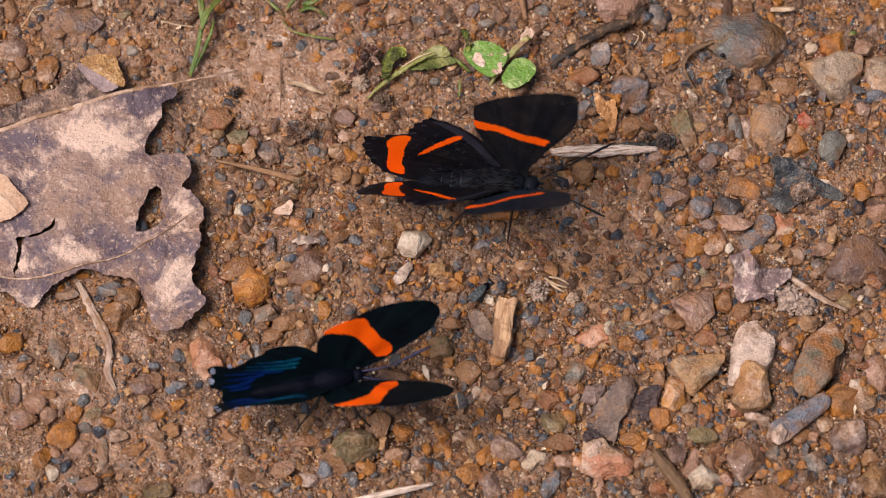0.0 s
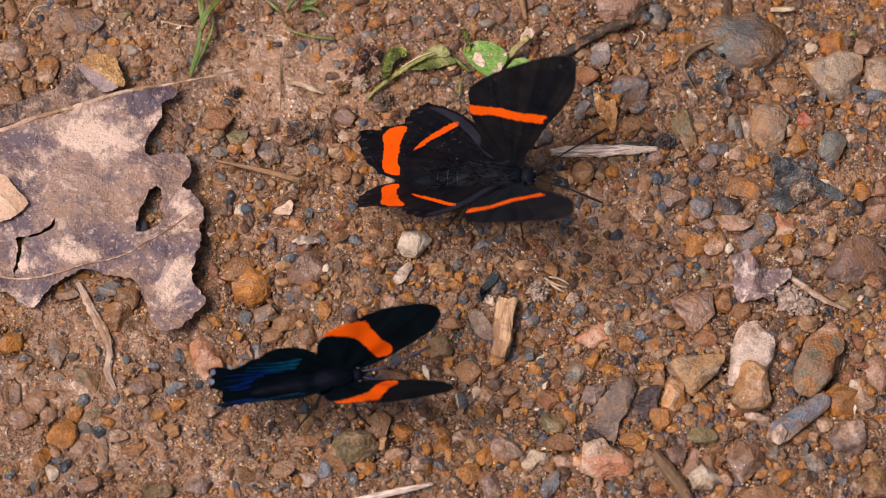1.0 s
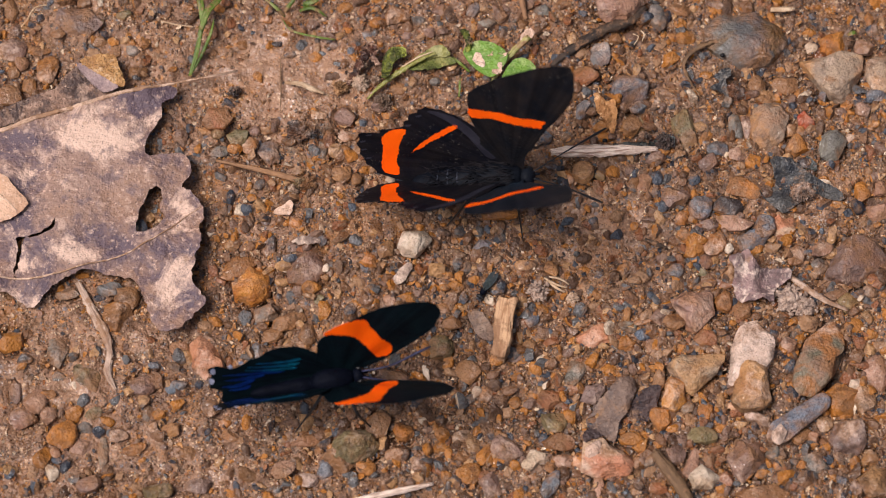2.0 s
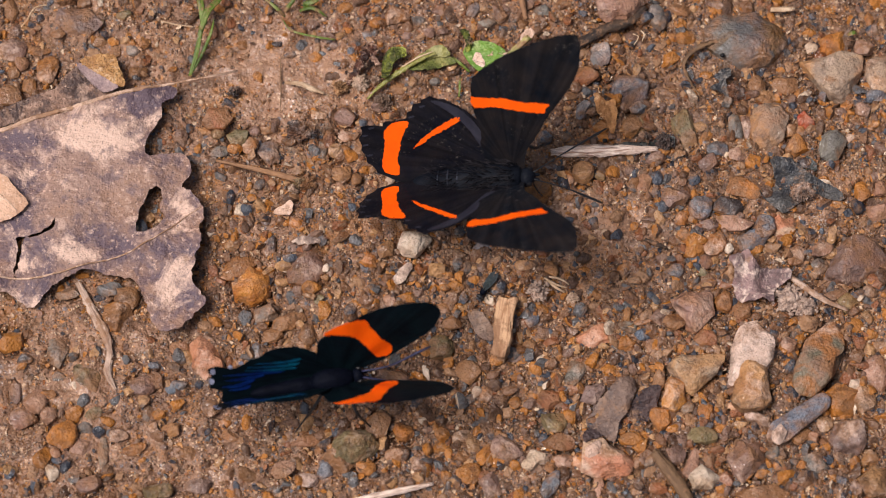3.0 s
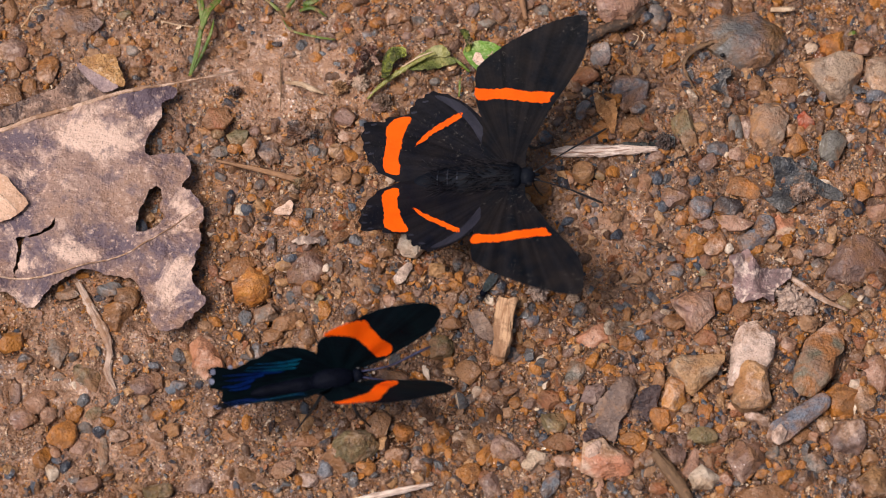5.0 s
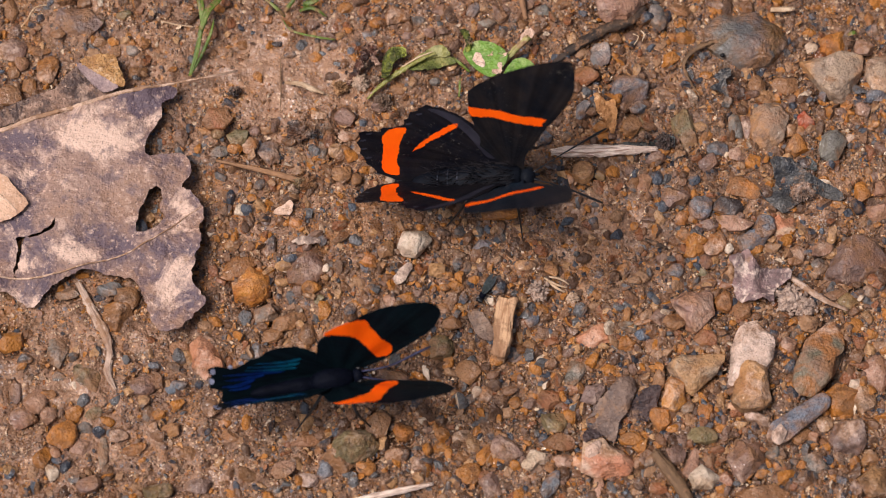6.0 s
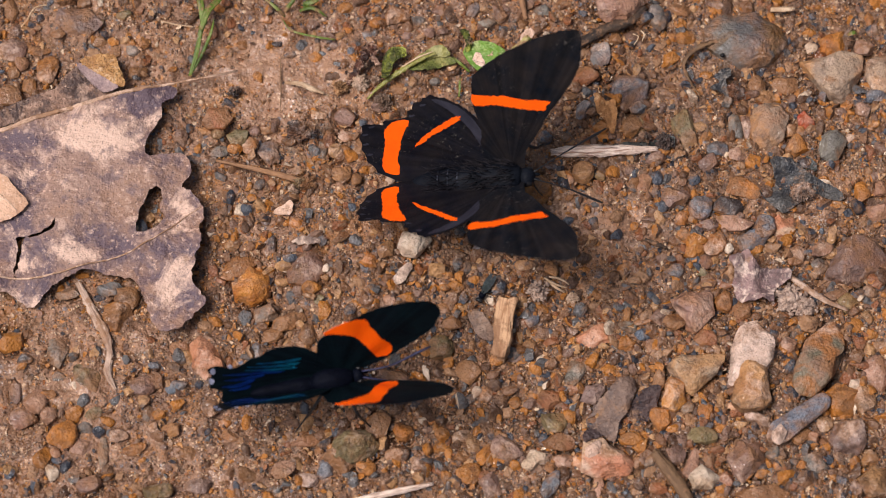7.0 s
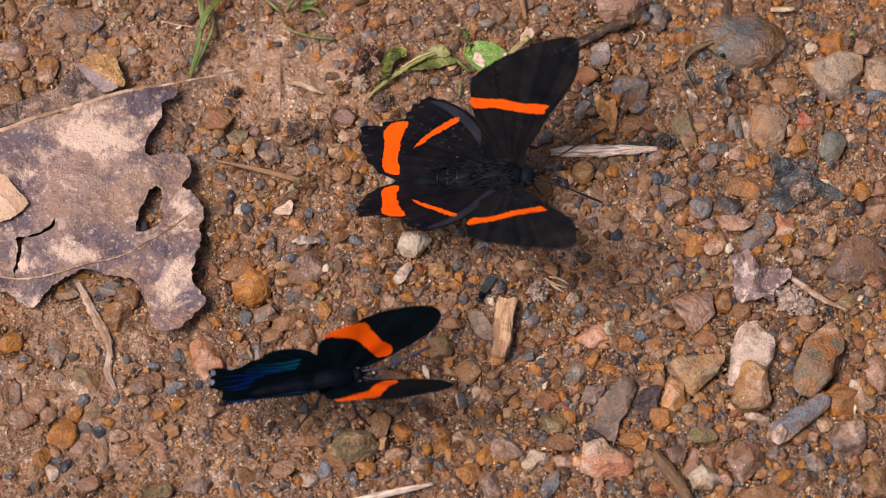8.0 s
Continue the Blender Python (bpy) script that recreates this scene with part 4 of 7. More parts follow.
stone(54.6, -33.4, 1.4, 2.1, 15, "b")
stone(44.6, -30.1, 1.5, 1.6, 0, "o")
stone(43.9, -28.4, 2.0, 1.9, 0, "g")
stone(47.6, -30.1, 1.4, 1.3, 0, "o")
stone(56.6, -29.0, 2.3, 2.2, 20, "t")
stone(54.4, -29.3, 1.8, 1.6, 0, "o")
stone(56.9, -32.7, 4.2, 4.7, 0, "t", "stone", rise=-0.2, corners=[(-2.1, 1.0), (-0.3, 2.3), (2.0, 2.1), (2.1, -1.6), (-0.5, -2.3)])
stone(40.1, -29.6, 4.6, 5.8, 0, "p", "stone", rise=0.0, corners=[(-2.3, 0.5), (-0.9, 2.9), (2.3, 2.6), (2.3, 0.0), (-0.5, -2.9), (-1.6, -1.5)])
stone(42.2, -34.2, 6.4, 2.4, 0, "m", "stone")
stone(34.5, -32.0, 4.3, 3.2, 0, "w", "stone", rise=0.6, corners=[(-2.1, 0.0), (-0.2, 1.6), (2.1, 0.0), (1.1, -1.4), (-1.3, -1.6)])
stone(32.8, -29.7, 2.4, 4.1, 0, "k", "stone", rise=0.2, corners=[(-1.2, -1.5), (0.5, 2.1), (1.2, 1.2), (0.8, -1.2), (-0.4, -2.1)])
stone(30.8, -28.6, 2.6, 2.8, -20, "p")
stone(34.2, -26.2, 4.0, 2.1, 0, "y")
stone(34.8, -24.9, 2.1, 1.1, 15, "b")
stone(37.0, -21.0, 1.1, 2.8, 10, "t")
stone(32.6, -22.3, 1.7, 1.6, 0, "g")
stone(34.8, -23.0, 2.1, 2.4, -40, "o")
stone(32.9, -24.1, 1.4, 1.9, 0, "t")
stone(39.0, -22.2, 2.6, 1.4, -30, "o")
stone(37.4, -31.9, 2.1, 2.2, 0, "r")
stone(35.3, -29.5, 1.7, 2.1, 0, "g")
stone(42.1, -30.3, 2.0, 1.4, 0, "d")
stone(40.2, -31.6, 1.8, 1.4, 0, "o")
stone(1.6, -8.4, 1.1, 1.6, 0, "o")
stone(1.2, -10.6, 2.4, 1.7, 0, "m")
stone(11.7, -10.2, 2.4, 1.7, 20, "b")
stone(20.2, -12.4, 5.4, 3.3, 0, "C", "stone", rise=0.0, corners=[(-2.7, -0.0), (-1.8, 0.8), (1.0, 1.7), (2.7, 0.8), (2.0, -0.6), (-0.8, -1.7)])
stone(18.0, -17.2, 3.3, 3.8, 0, "g", "stone", rise=0.0, corners=[(-1.7, -1.4), (-0.8, 1.4), (1.7, 1.9), (1.4, 0.6), (-0.3, -1.9)])
stone(19.9, -20.0, 3.1, 2.9, 0, "p", "pebble", rise=0.2, corners=[(-1.6, -1.2), (-0.8, 0.7), (1.4, 1.5), (1.6, 0.1), (0.4, -1.5)])
stone(17.4, -19.8, 1.7, 1.4, 0, "r")
stone(14.1, -21.3, 3.6, 2.6, 0, "r", "stone", rise=0.1, corners=[(-1.8, -0.1), (-0.8, 1.3), (1.8, 1.2), (1.8, -0.4), (-0.0, -1.3)])
stone(16.6, -23.5, 2.0, 2.1, 0, "o")
stone(14.6, -24.3, 3.4, 2.8, -20, "y")
stone(15.4, -26.9, 4.0, 2.4, -10, "r")
stone(9.6, -21.6, 1.5, 1.4, 30, "o")
stone(5.7, -20.4, 1.8, 1.9, 0, "o")
stone(4.4, -20.1, 1.2, 1.7, -30, "w", rise=0.3)
stone(3.5, -17.2, 3.4, 3.2, 0, "m")
stone(11.6, -13.5, 1.8, 1.4, 0, "t")
stone(13.8, -15.9, 1.1, 1.4, 0, "o")
stone(9.9, -17.9, 1.7, 1.1, 0, "o")
stone(21.8, -28.9, 6.5, 5.1, 0, "K", "stone", rise=0.1, corners=[(-2.9, 1.9), (-0.9, 2.6), (3.2, -0.7), (2.7, -2.4), (-1.2, -2.6), (-3.2, -1.7)])
stone(19.9, -28.4, 2.0, 2.4, 0, "W", rise=1.8)
stone(24.7, -13.2, 2.6, 2.4, 30, "o")
stone(27.0, -12.0, 2.3, 1.6, 0, "b")
stone(28.9, -23.9, 2.6, 3.3, 0, "o")
stone(28.8, -18.7, 1.5, 3.2, -20, "t")
stone(25.0, -26.5, 2.9, 1.9, 0, "o")
stone(25.9, -27.7, 2.8, 0.9, -10, "b")
stone(28.7, -27.2, 1.2, 1.4, 0, "o")
stone(12.5, -29.4, 4.3, 2.8, 0, "w", "stone", rise=0.2, corners=[(-2.1, -0.7), (-0.8, 1.4), (2.1, 1.4), (1.6, -0.2), (-1.0, -1.4)])
stone(8.4, -28.1, 4.0, 2.8, -30, "p")
stone(7.6, -26.0, 1.8, 1.3, 0, "t")
stone(5.5, -28.4, 1.7, 3.2, -20, "o")
stone(7.2, -29.8, 2.0, 1.4, 0, "o")
stone(2.3, -26.1, 3.2, 1.6, 15, "t")
stone(3.9, -27.4, 2.0, 1.9, -30, "t")
stone(2.7, -29.0, 2.4, 1.6, 0, "m")
stone(15.9, -29.5, 2.6, 1.7, 0, "k")
stone(18.1, -29.5, 1.7, 2.4, -20, "o")
stone(14.1, -30.4, 1.2, 1.4, 0, "o")
stone(6.4, -32.9, 3.4, 3.3, 0, "p")
stone(14.3, -32.8, 3.7, 1.9, 60, "b")
stone(3.4, -31.3, 3.1, 2.5, 0, "o")
stone(25.9, -29.9, 1.8, 1.6, 0, "o")
stone(27.6, -29.3, 1.5, 2.5, -20, "g")
stone(28.4, -33.4, 2.3, 1.6, 0, "r")
stone(11.7, -31.9, 2.0, 0.9, 0, "o")
stone(28.5, -13.7, 2.3, 1.9, 0, "p")
stone(20.6, -33.0, 1.2, 3.2, 0, "k")
stone(-25.8, -5.3, 5.0, 5.5, 0, "O", "stone", rise=0.2, corners=[(-2.5, 0.7), (-0.3, 2.7), (2.5, 2.0), (2.3, -1.0), (-0.1, -2.7), (-2.0, -1.8)])
stone(-27.4, -2.4, 5.4, 3.6, 0, "o", "stone", rise=-0.3, corners=[(-2.7, -1.6), (-1.5, 1.2), (1.1, 1.8), (2.7, 0.6), (1.4, -0.2), (-0.9, -1.8)])
stone(-18.4, -2.4, 5.2, 5.4, 0, "p", "stone", rise=-0.7, corners=[(-2.6, 1.2), (-0.9, 2.5), (1.7, 2.7), (2.6, 0.1), (0.7, -2.7), (-2.3, -2.2)])
stone(-23.6, 0.6, 1.8, 3.2, -10, "d")
stone(-28.6, 0.6, 1.8, 1.4, 0, "t")
stone(-18.3, 1.1, 3.1, 0.9, 8, "y")
stone(-16.3, 1.1, 1.1, 1.4, 0, "b")
stone(-11.8, 1.2, 1.7, 1.3, -20, "b")
stone(-19.9, 3.6, 1.8, 1.6, 0, "o")
stone(-24.1, 4.1, 1.1, 0.9, 0, "b")
stone(-7.9, -0.2, 2.3, 2.5, 0, "t", "pebble", rise=0.2, corners=[(-1.1, 0.2), (0.5, 1.2), (1.1, 0.8), (1.0, -0.8), (-0.6, -1.2)])
stone(-10.2, -1.8, 2.2, 2.5, 0, "O", "pebble", rise=0.2, corners=[(-1.1, -0.1), (-0.2, 1.3), (1.0, 0.8), (1.1, -0.9), (-0.4, -1.3)])
stone(-3.9, 0.4, 4.4, 3.6, 0, "w", "stone", rise=0.5, corners=[(-2.2, -0.4), (-1.4, 1.6), (1.2, 1.8), (2.2, 0.4), (0.2, -1.8), (-1.7, -1.5)])
stone(-15.8, -2.8, 0.9, 1.1, 0, "w", rise=0.2)
stone(-15.9, -4.1, 1.1, 0.8, 0, "t")
stone(-21.8, -4.6, 1.7, 1.1, 0, "t")
stone(-17.8, -5.6, 2.3, 1.9, -30, "o")
stone(-16.7, -7.2, 1.4, 1.4, 0, "y")
stone(-23.9, -8.9, 3.1, 2.5, 0, "g")
stone(-20.7, -10.1, 4.3, 2.1, 20, "m", "stone")
stone(-7.2, -7.4, 2.0, 1.7, 0, "k")
stone(-13.8, 10.5, 2.4, 2.5, 0, "t")
stone(-11.9, 10.0, 1.5, 1.6, 0, "t")
stone(-7.2, 9.8, 1.2, 1.1, 0, "w", rise=0.3)
stone(1.6, 1.2, 0.9, 0.8, 0, "o")
stone(5.4, 0.3, 2.4, 1.7, 0, "b")
stone(7.8, 5.0, 4.9, 1.9, 0, "o", "stone")
stone(12.9, 8.3, 3.5, 4.3, 0, "o", "stone")
stone(16.9, 10.1, 1.7, 1.9, 0, "o")
stone(19.0, 10.8, 2.9, 2.8, 0, "t")
stone(21.4, 10.5, 1.5, 1.4, 0, "y")
stone(17.2, 7.2, 1.1, 0.8, 0, "o")
stone(14.7, 11.5, 1.5, 0.8, 0, "b")
stone(26.0, 9.3, 1.5, 1.7, 0, "m")
stone(27.4, 9.2, 2.3, 2.4, 30, "k")
stone(27.4, 0.4, 3.1, 0.8, -15, "b")
stone(20.8, 2.5, 1.4, 0.8, 0, "t")
stone(21.9, 2.2, 0.8, 0.8, 0, "w", rise=0.2)
stone(11.1, -2.5, 2.6, 1.7, -15, "t")
stone(14.8, -2.1, 1.4, 2.1, 10, "t")
stone(26.4, -3.3, 0.9, 1.4, -20, "t")
stone(24.3, -3.2, 1.5, 1.7, 0, "o")
stone(20.6, -6.4, 1.1, 1.7, 10, "o")
stone(24.8, -9.3, 1.1, 1.7, 0, "t")
stone(27.0, -10.2, 2.6, 1.1, 15, "o")
stone(29.0, -9.6, 2.3, 2.2, 0, "p")
stone(24.7, -11.0, 2.4, 1.7, 0, "g")
stone(-43.8, -9.9, 3.8, 3.6, 0, "o")
stone(-44.9, -6.0, 3.1, 1.9, 0, "b")
stone(-50.6, -6.4, 3.1, 1.7, 0, "g")
stone(-42.5, -7.3, 3.1, 2.8, 0, "m")
stone(-51.7, -14.5, 2.8, 4.3, 0, "g", "stone", rise=0.0, corners=[(-1.4, -1.1), (-1.0, 1.6), (0.7, 2.1), (1.4, 0.3), (0.3, -2.1)])
stone(-58.2, -13.2, 3.4, 2.7, 0, "o")
stone(-55.9, -15.7, 2.0, 1.4, 0, "d")
stone(-51.6, -18.3, 2.3, 1.9, 0, "g")
stone(-31.7, -15.3, 4.2, 5.8, 0, "C", "stone", rise=0.3, corners=[(-2.1, 1.8), (-1.0, 2.9), (1.0, 1.8), (2.1, -1.1), (0.1, -2.9), (-1.8, -1.4)])
stone(-35.3, -14.0, 2.6, 1.9, -15, "k")
stone(-36.2, -16.7, 2.4, 1.6, 0, "g")
stone(-38.7, -16.5, 1.5, 0.9, 0, "b")
stone(-39.9, -19.3, 3.5, 2.7, 0, "p")
stone(-54.3, -21.5, 2.9, 3.2, 0, "k")
stone(-52.4, -23.4, 2.0, 2.1, 20, "k")
stone(-55.9, -23.8, 3.4, 3.0, -10, "p")
stone(-49.2, -23.1, 2.0, 2.5, -20, "o")
stone(-46.6, -23.3, 2.4, 1.6, 35, "y")
stone(-47.6, -25.1, 2.0, 1.7, 0, "g")
stone(-50.5, -26.3, 3.8, 3.2, 20, "o")
stone(-47.9, -27.8, 2.9, 2.2, 30, "k")
stone(-53.1, -29.2, 2.3, 2.8, 0, "o")
stone(-51.5, -28.5, 1.4, 1.3, 0, "k")
stone(-51.7, -31.2, 1.7, 2.2, 0, "w", rise=0.4)
stone(-46.7, -32.9, 3.1, 2.4, 0, "p")
stone(-45.4, -31.8, 1.1, 1.1, 0, "d")
stone(-55.2, -33.7, 1.5, 1.4, 0, "o")
stone(-39.0, -23.1, 1.7, 2.1, 0, "g")
stone(-37.8, -23.3, 1.7, 1.3, 0, "o")
stone(-35.7, -19.4, 2.8, 1.6, 20, "b")
stone(-40.8, -28.0, 2.9, 1.4, 15, "o")
stone(-43.1, -26.2, 2.3, 1.7, 0, "p")
stone(-45.1, -28.4, 1.2, 3.9, 0, "g")
stone(-30.7, -22.3, 2.8, 2.1, 0, "d")
stone(-38.6, -25.0, 1.1, 1.3, 0, "o")
stone(-37.6, -33.8, 3.5, 1.9, 10, "y")
stone(-29.6, -24.3, 2.6, 1.3, 0, "o")
stone(-52.7, -20.6, 2.4, 1.1, 0, "o")
stone(-57.0, -20.0, 1.5, 3.2, 0, "p")
stone(-47.4, -18.2, 2.8, 4.4, 30, "y", "stone")
stone(-11.8, -27.7, 6.1, 4.1, 20, "y", "stone")
stone(-8.6, -24.7, 3.1, 3.2, 0, "m")
stone(-5.2, -25.5, 2.6, 2.4, 0, "o")
stone(-15.6, -30.7, 2.0, 2.4, 0, "b")
stone(-1.7, -23.9, 1.4, 0.9, 0, "o")
stone(-2.0, -25.2, 1.4, 0.9, 0, "b")
stone(-0.3, -13.8, 3.2, 3.0, 0, "y")
stone(-6.9, -18.0, 4.6, 2.4, -10, "p", "stone")
stone(-18.7, -26.7, 4.1, 1.6, 5, "k", "stone")
stone(-13.8, -29.4, 4.0, 3.2, 0, "m")
stone(-24.9, -14.5, 1.7, 2.2, -15, "b")
stone(0.2, -8.4, 1.8, 1.4, 0, "o")
stone(-10.2, -30.7, 2.4, 1.7, 0, "o")
stone(-28.1, -26.2, 2.4, 1.9, 0, "m")
stone(-2.2, -17.1, 0.8, 2.1, 20, "w", rise=0.2)
stone(-23.0, -12.0, 2.8, 2.1, 20, "m")
stone(-18.1, -12.0, 2.3, 2.8, 0, "m")
stone(31.2, -10.4, 3.1, 2.1, 0, "m")
stone(-6.3, -28.8, 2.6, 1.9, 0, "m")
stone(-21.2, -30.7, 3.1, 2.2, 10, "k")
stone(-25.7, -31.5, 2.9, 1.9, -10, "m")
stone(-2.9, -29.9, 2.3, 1.7, 0, "p")
stone(-34.0, -28.4, 2.8, 2.1, 0, "m")
stone(-32.4, -33.0, 3.1, 1.9, 0, "p")
stone(-36.3, -25.3, 2.3, 1.7, 0, "t")
stone(-17.9, -32.2, 2.6, 1.7, 0, "p")
stone(-1.9, 31.3, 1.7, 1.3, 0, "p")
stone(-0.3, 34.6, 2.3, 1.6, 0, "p")
stone(-13.6, 35.1, 2.0, 1.4, 0, "o")
stone(-24.6, 33.8, 1.8, 1.3, 0, "o")
stone(-44.2, 33.8, 2.0, 1.4, 0, "y")
stone(-32.3, 28.8, 1.7, 1.1, 0, "m")

stone(14.6, -2.9, 1.6, 2.4, 20, "T", rise=0.5)

scatter("gravel", 6800, 0.6, 2.2, 2, GRAVEL, 31, "small mixed brown and grey gravel on mud")
scatter("fine_pebbles", 800, 1.3, 2.8, 3, GRAVEL, 33, "wet round pebbles, ochre, brown and slate, in mud", flat=0.8, least=0.0, sink=0.3)
scatter("coarse_sand", 60000, 0.16, 0.75, 1, SAND, 32, "coarse ochre and brown sand grains on mud", least=0.28)
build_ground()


# ---- dead leaves ----
def near_line(x, y, line):
    """Distance in mm to a line of points."""
    best = np.full(np.shape(x), 1e9)
    for (ax, ay), (bx, by) in zip(line, line[1:]):
        t = np.clip(((x - ax) * (bx - ax) + (y - ay) * (by - ay)) / ((bx - ax) ** 2 + (by - ay) ** 2), 0, 1)
        best = np.minimum(best, np.hypot(x - ax - t * (bx - ax), y - ay - t * (by - ay)))
    return best


MIDRIB = [(-70.3, 13.7), (-60.4, 16.4), (-55.8, 17.9), (-49.7, 19.7), (-45.1, 21.2), (-37.5, 22.9), (-28.2, 25.4)]
LEAF_VEIN = [(-61.0, -4.7), (-54.9, -4.9), (-48.1, -3.1), (-42.5, -1.4), (-38.0, 1.3), (-34.7, 3.9), (-32.7, 5.2)]


def leaf_lift(x, y):
    g = ground_height(x * MM, y * MM) / MM
    wave = 1.6 * (lattice(x, y, 9, 41) - 0.5) + 0.8 * (lattice(x, y, 4, 42) - 0.5) + 0.3 * (lattice(x, y, 1.5, 43) - 0.5)
    rib = 0.5 * np.exp(-(near_line(x, y, MIDRIB) / 0.9) ** 2) + 0.35 * np.exp(-(near_line(x, y, LEAF_VEIN) / 0.7) ** 2)
    return 0.5 * g + 2.1 + wave + rib + np.clip((x + 45) / 12, 0, 1)


def build_dead_leaf():
    leaf = new("dead_leaf")
    bleached = ((-48, 15, 5.5, 2.2, 1.0), (-44.5, 11.5, 3.5, 2, 0.7), (-50, -1.6, 4, 1.6, 1.0), (-56, -3.4, 2.6, 1.4, 1.0), (-41.5, -0.6, 2.5, 1.6, 0.7), (-37, -4.2, 2.6, 2.6, 0.25), (-34.5, -9, 2, 2.2, 0.2), (-35.5, 6.6, 2, 1.4, 0.6),
                (-43, 4, 3, 1.6, 0.4), (-56, 9, 4, 2, 0.3))
    dusky = ((-41, 20, 3.5, 2.2, 1.1), (-44, 2, 5, 3.5, 0.6), (-36, 1.5, 3.4, 3, 0.9), (-42.5, -3, 4.5, 1.8, 0.9), (-36, -8, 2.5, 3, 0.5), (-59, 1.5, 4, 4, 0.4), (-57, 12.5, 5, 2, 0.5), (-47, 8, 6, 3, -0.8), (-52, 4, 5, 3, -0.6))
    tagged(leaf, "large torn dead leaf, greyish brown and weathered, lying on mud", "leaf")
    blade = sheet("blade", [(-70.7, 14.3), (-60.4, 16.5), (-52.8, 18.6), (-45.2, 20.9), (-37.5, 22.7), (-36.5, 21.7), (-38.3, 20.2), (-38.7, 17.9), (-39.9, 15.9), (-40.5, 13.8), (-40.1, 12.5), (-37.2, 12.9), (-35.2, 12.9), (-34.1, 10.7), (-34.8, 9.2), (-35.4, 8.1), (-34.2, 7.4), (-32.6, 5.3), (-32.4, 3.7), (-33.0, 2.4), (-32.5, 0.2), (-33.3, -1.9), (-33.5, -5.4), (-31.8, -7.8), (-32.4, -9.1), (-35.8, -12.2), (-38.4, -11.8), (-39.5, -9.1), (-40.5, -6.7), (-41.6, -5.1), (-45.1, -4.3), (-48.2, -3.8), (-51.9, -5.4), (-53.8, -7.5), (-55.5, -8.8), (-59.4, -6.6), (-65.5, -7.0), (-72.5, -3.0), (-74.5, 6.6)],
          DEAD_LEAF, leaf, 0.55, 0.18, leaf_lift,
          holes=[[(-39.5, 7.6), (-38.3, 7.7), (-38.0, 6.4), (-38.4, 5.2), (-37.7, 3.8), (-38.9, 2.3), (-41.3, 1.8), (-41.0, 4.3), (-40.4, 6.1)],
                 [(-52.4, 3.1), (-52.6, 1.9), (-55.0, 0.9), (-56.5, 0.5), (-56.9, -1.8), (-57.4, -4.8), (-57.7, -4.6), (-57.3, -0.6), (-57.5, 1.1), (-55.9, 1.0), (-53.7, 1.8)]], rag=0.1, seed=3)
    at = np.array([v.co[:2] for v in blade.data.vertices]) / MM
    for name, areas in (("bleached", bleached), ("dusky", dusky)):
        level = sum(k * np.exp(-((at[:, 0] - x) / a) ** 2 - ((at[:, 1] - y) / b) ** 2) for x, y, a, b, k in areas)
        blade.data.attributes.new(name, "FLOAT", "POINT").data.foreach_set("value", level.astype(np.float32))
    rib = [(x, y, float(leaf_lift(np.array(x), np.array(y))) - 0.08) for x, y in smooth_line(MIDRIB[:-1], 8)] + [(MIDRIB[-1][0], MIDRIB[-1][1], 1.2)]
    tube("midrib", rib, [0.36, 0.36, 0.34, 0.34, 0.32, 0.3, 0.16], VEIN, leaf, n=3, flat=0.5, knobs=0.15, label="pale raised midrib")
    vein = [(x, y, float(leaf_lift(np.array(x), np.array(y))) + 0.03) for x, y in smooth_line(LEAF_VEIN, 8)]
    tube("side_vein", vein, [0.15, 0.15, 0.13, 0.12, 0.1, 0.08, 0.05], VEIN, leaf, 6, n=2, knobs=0.12)


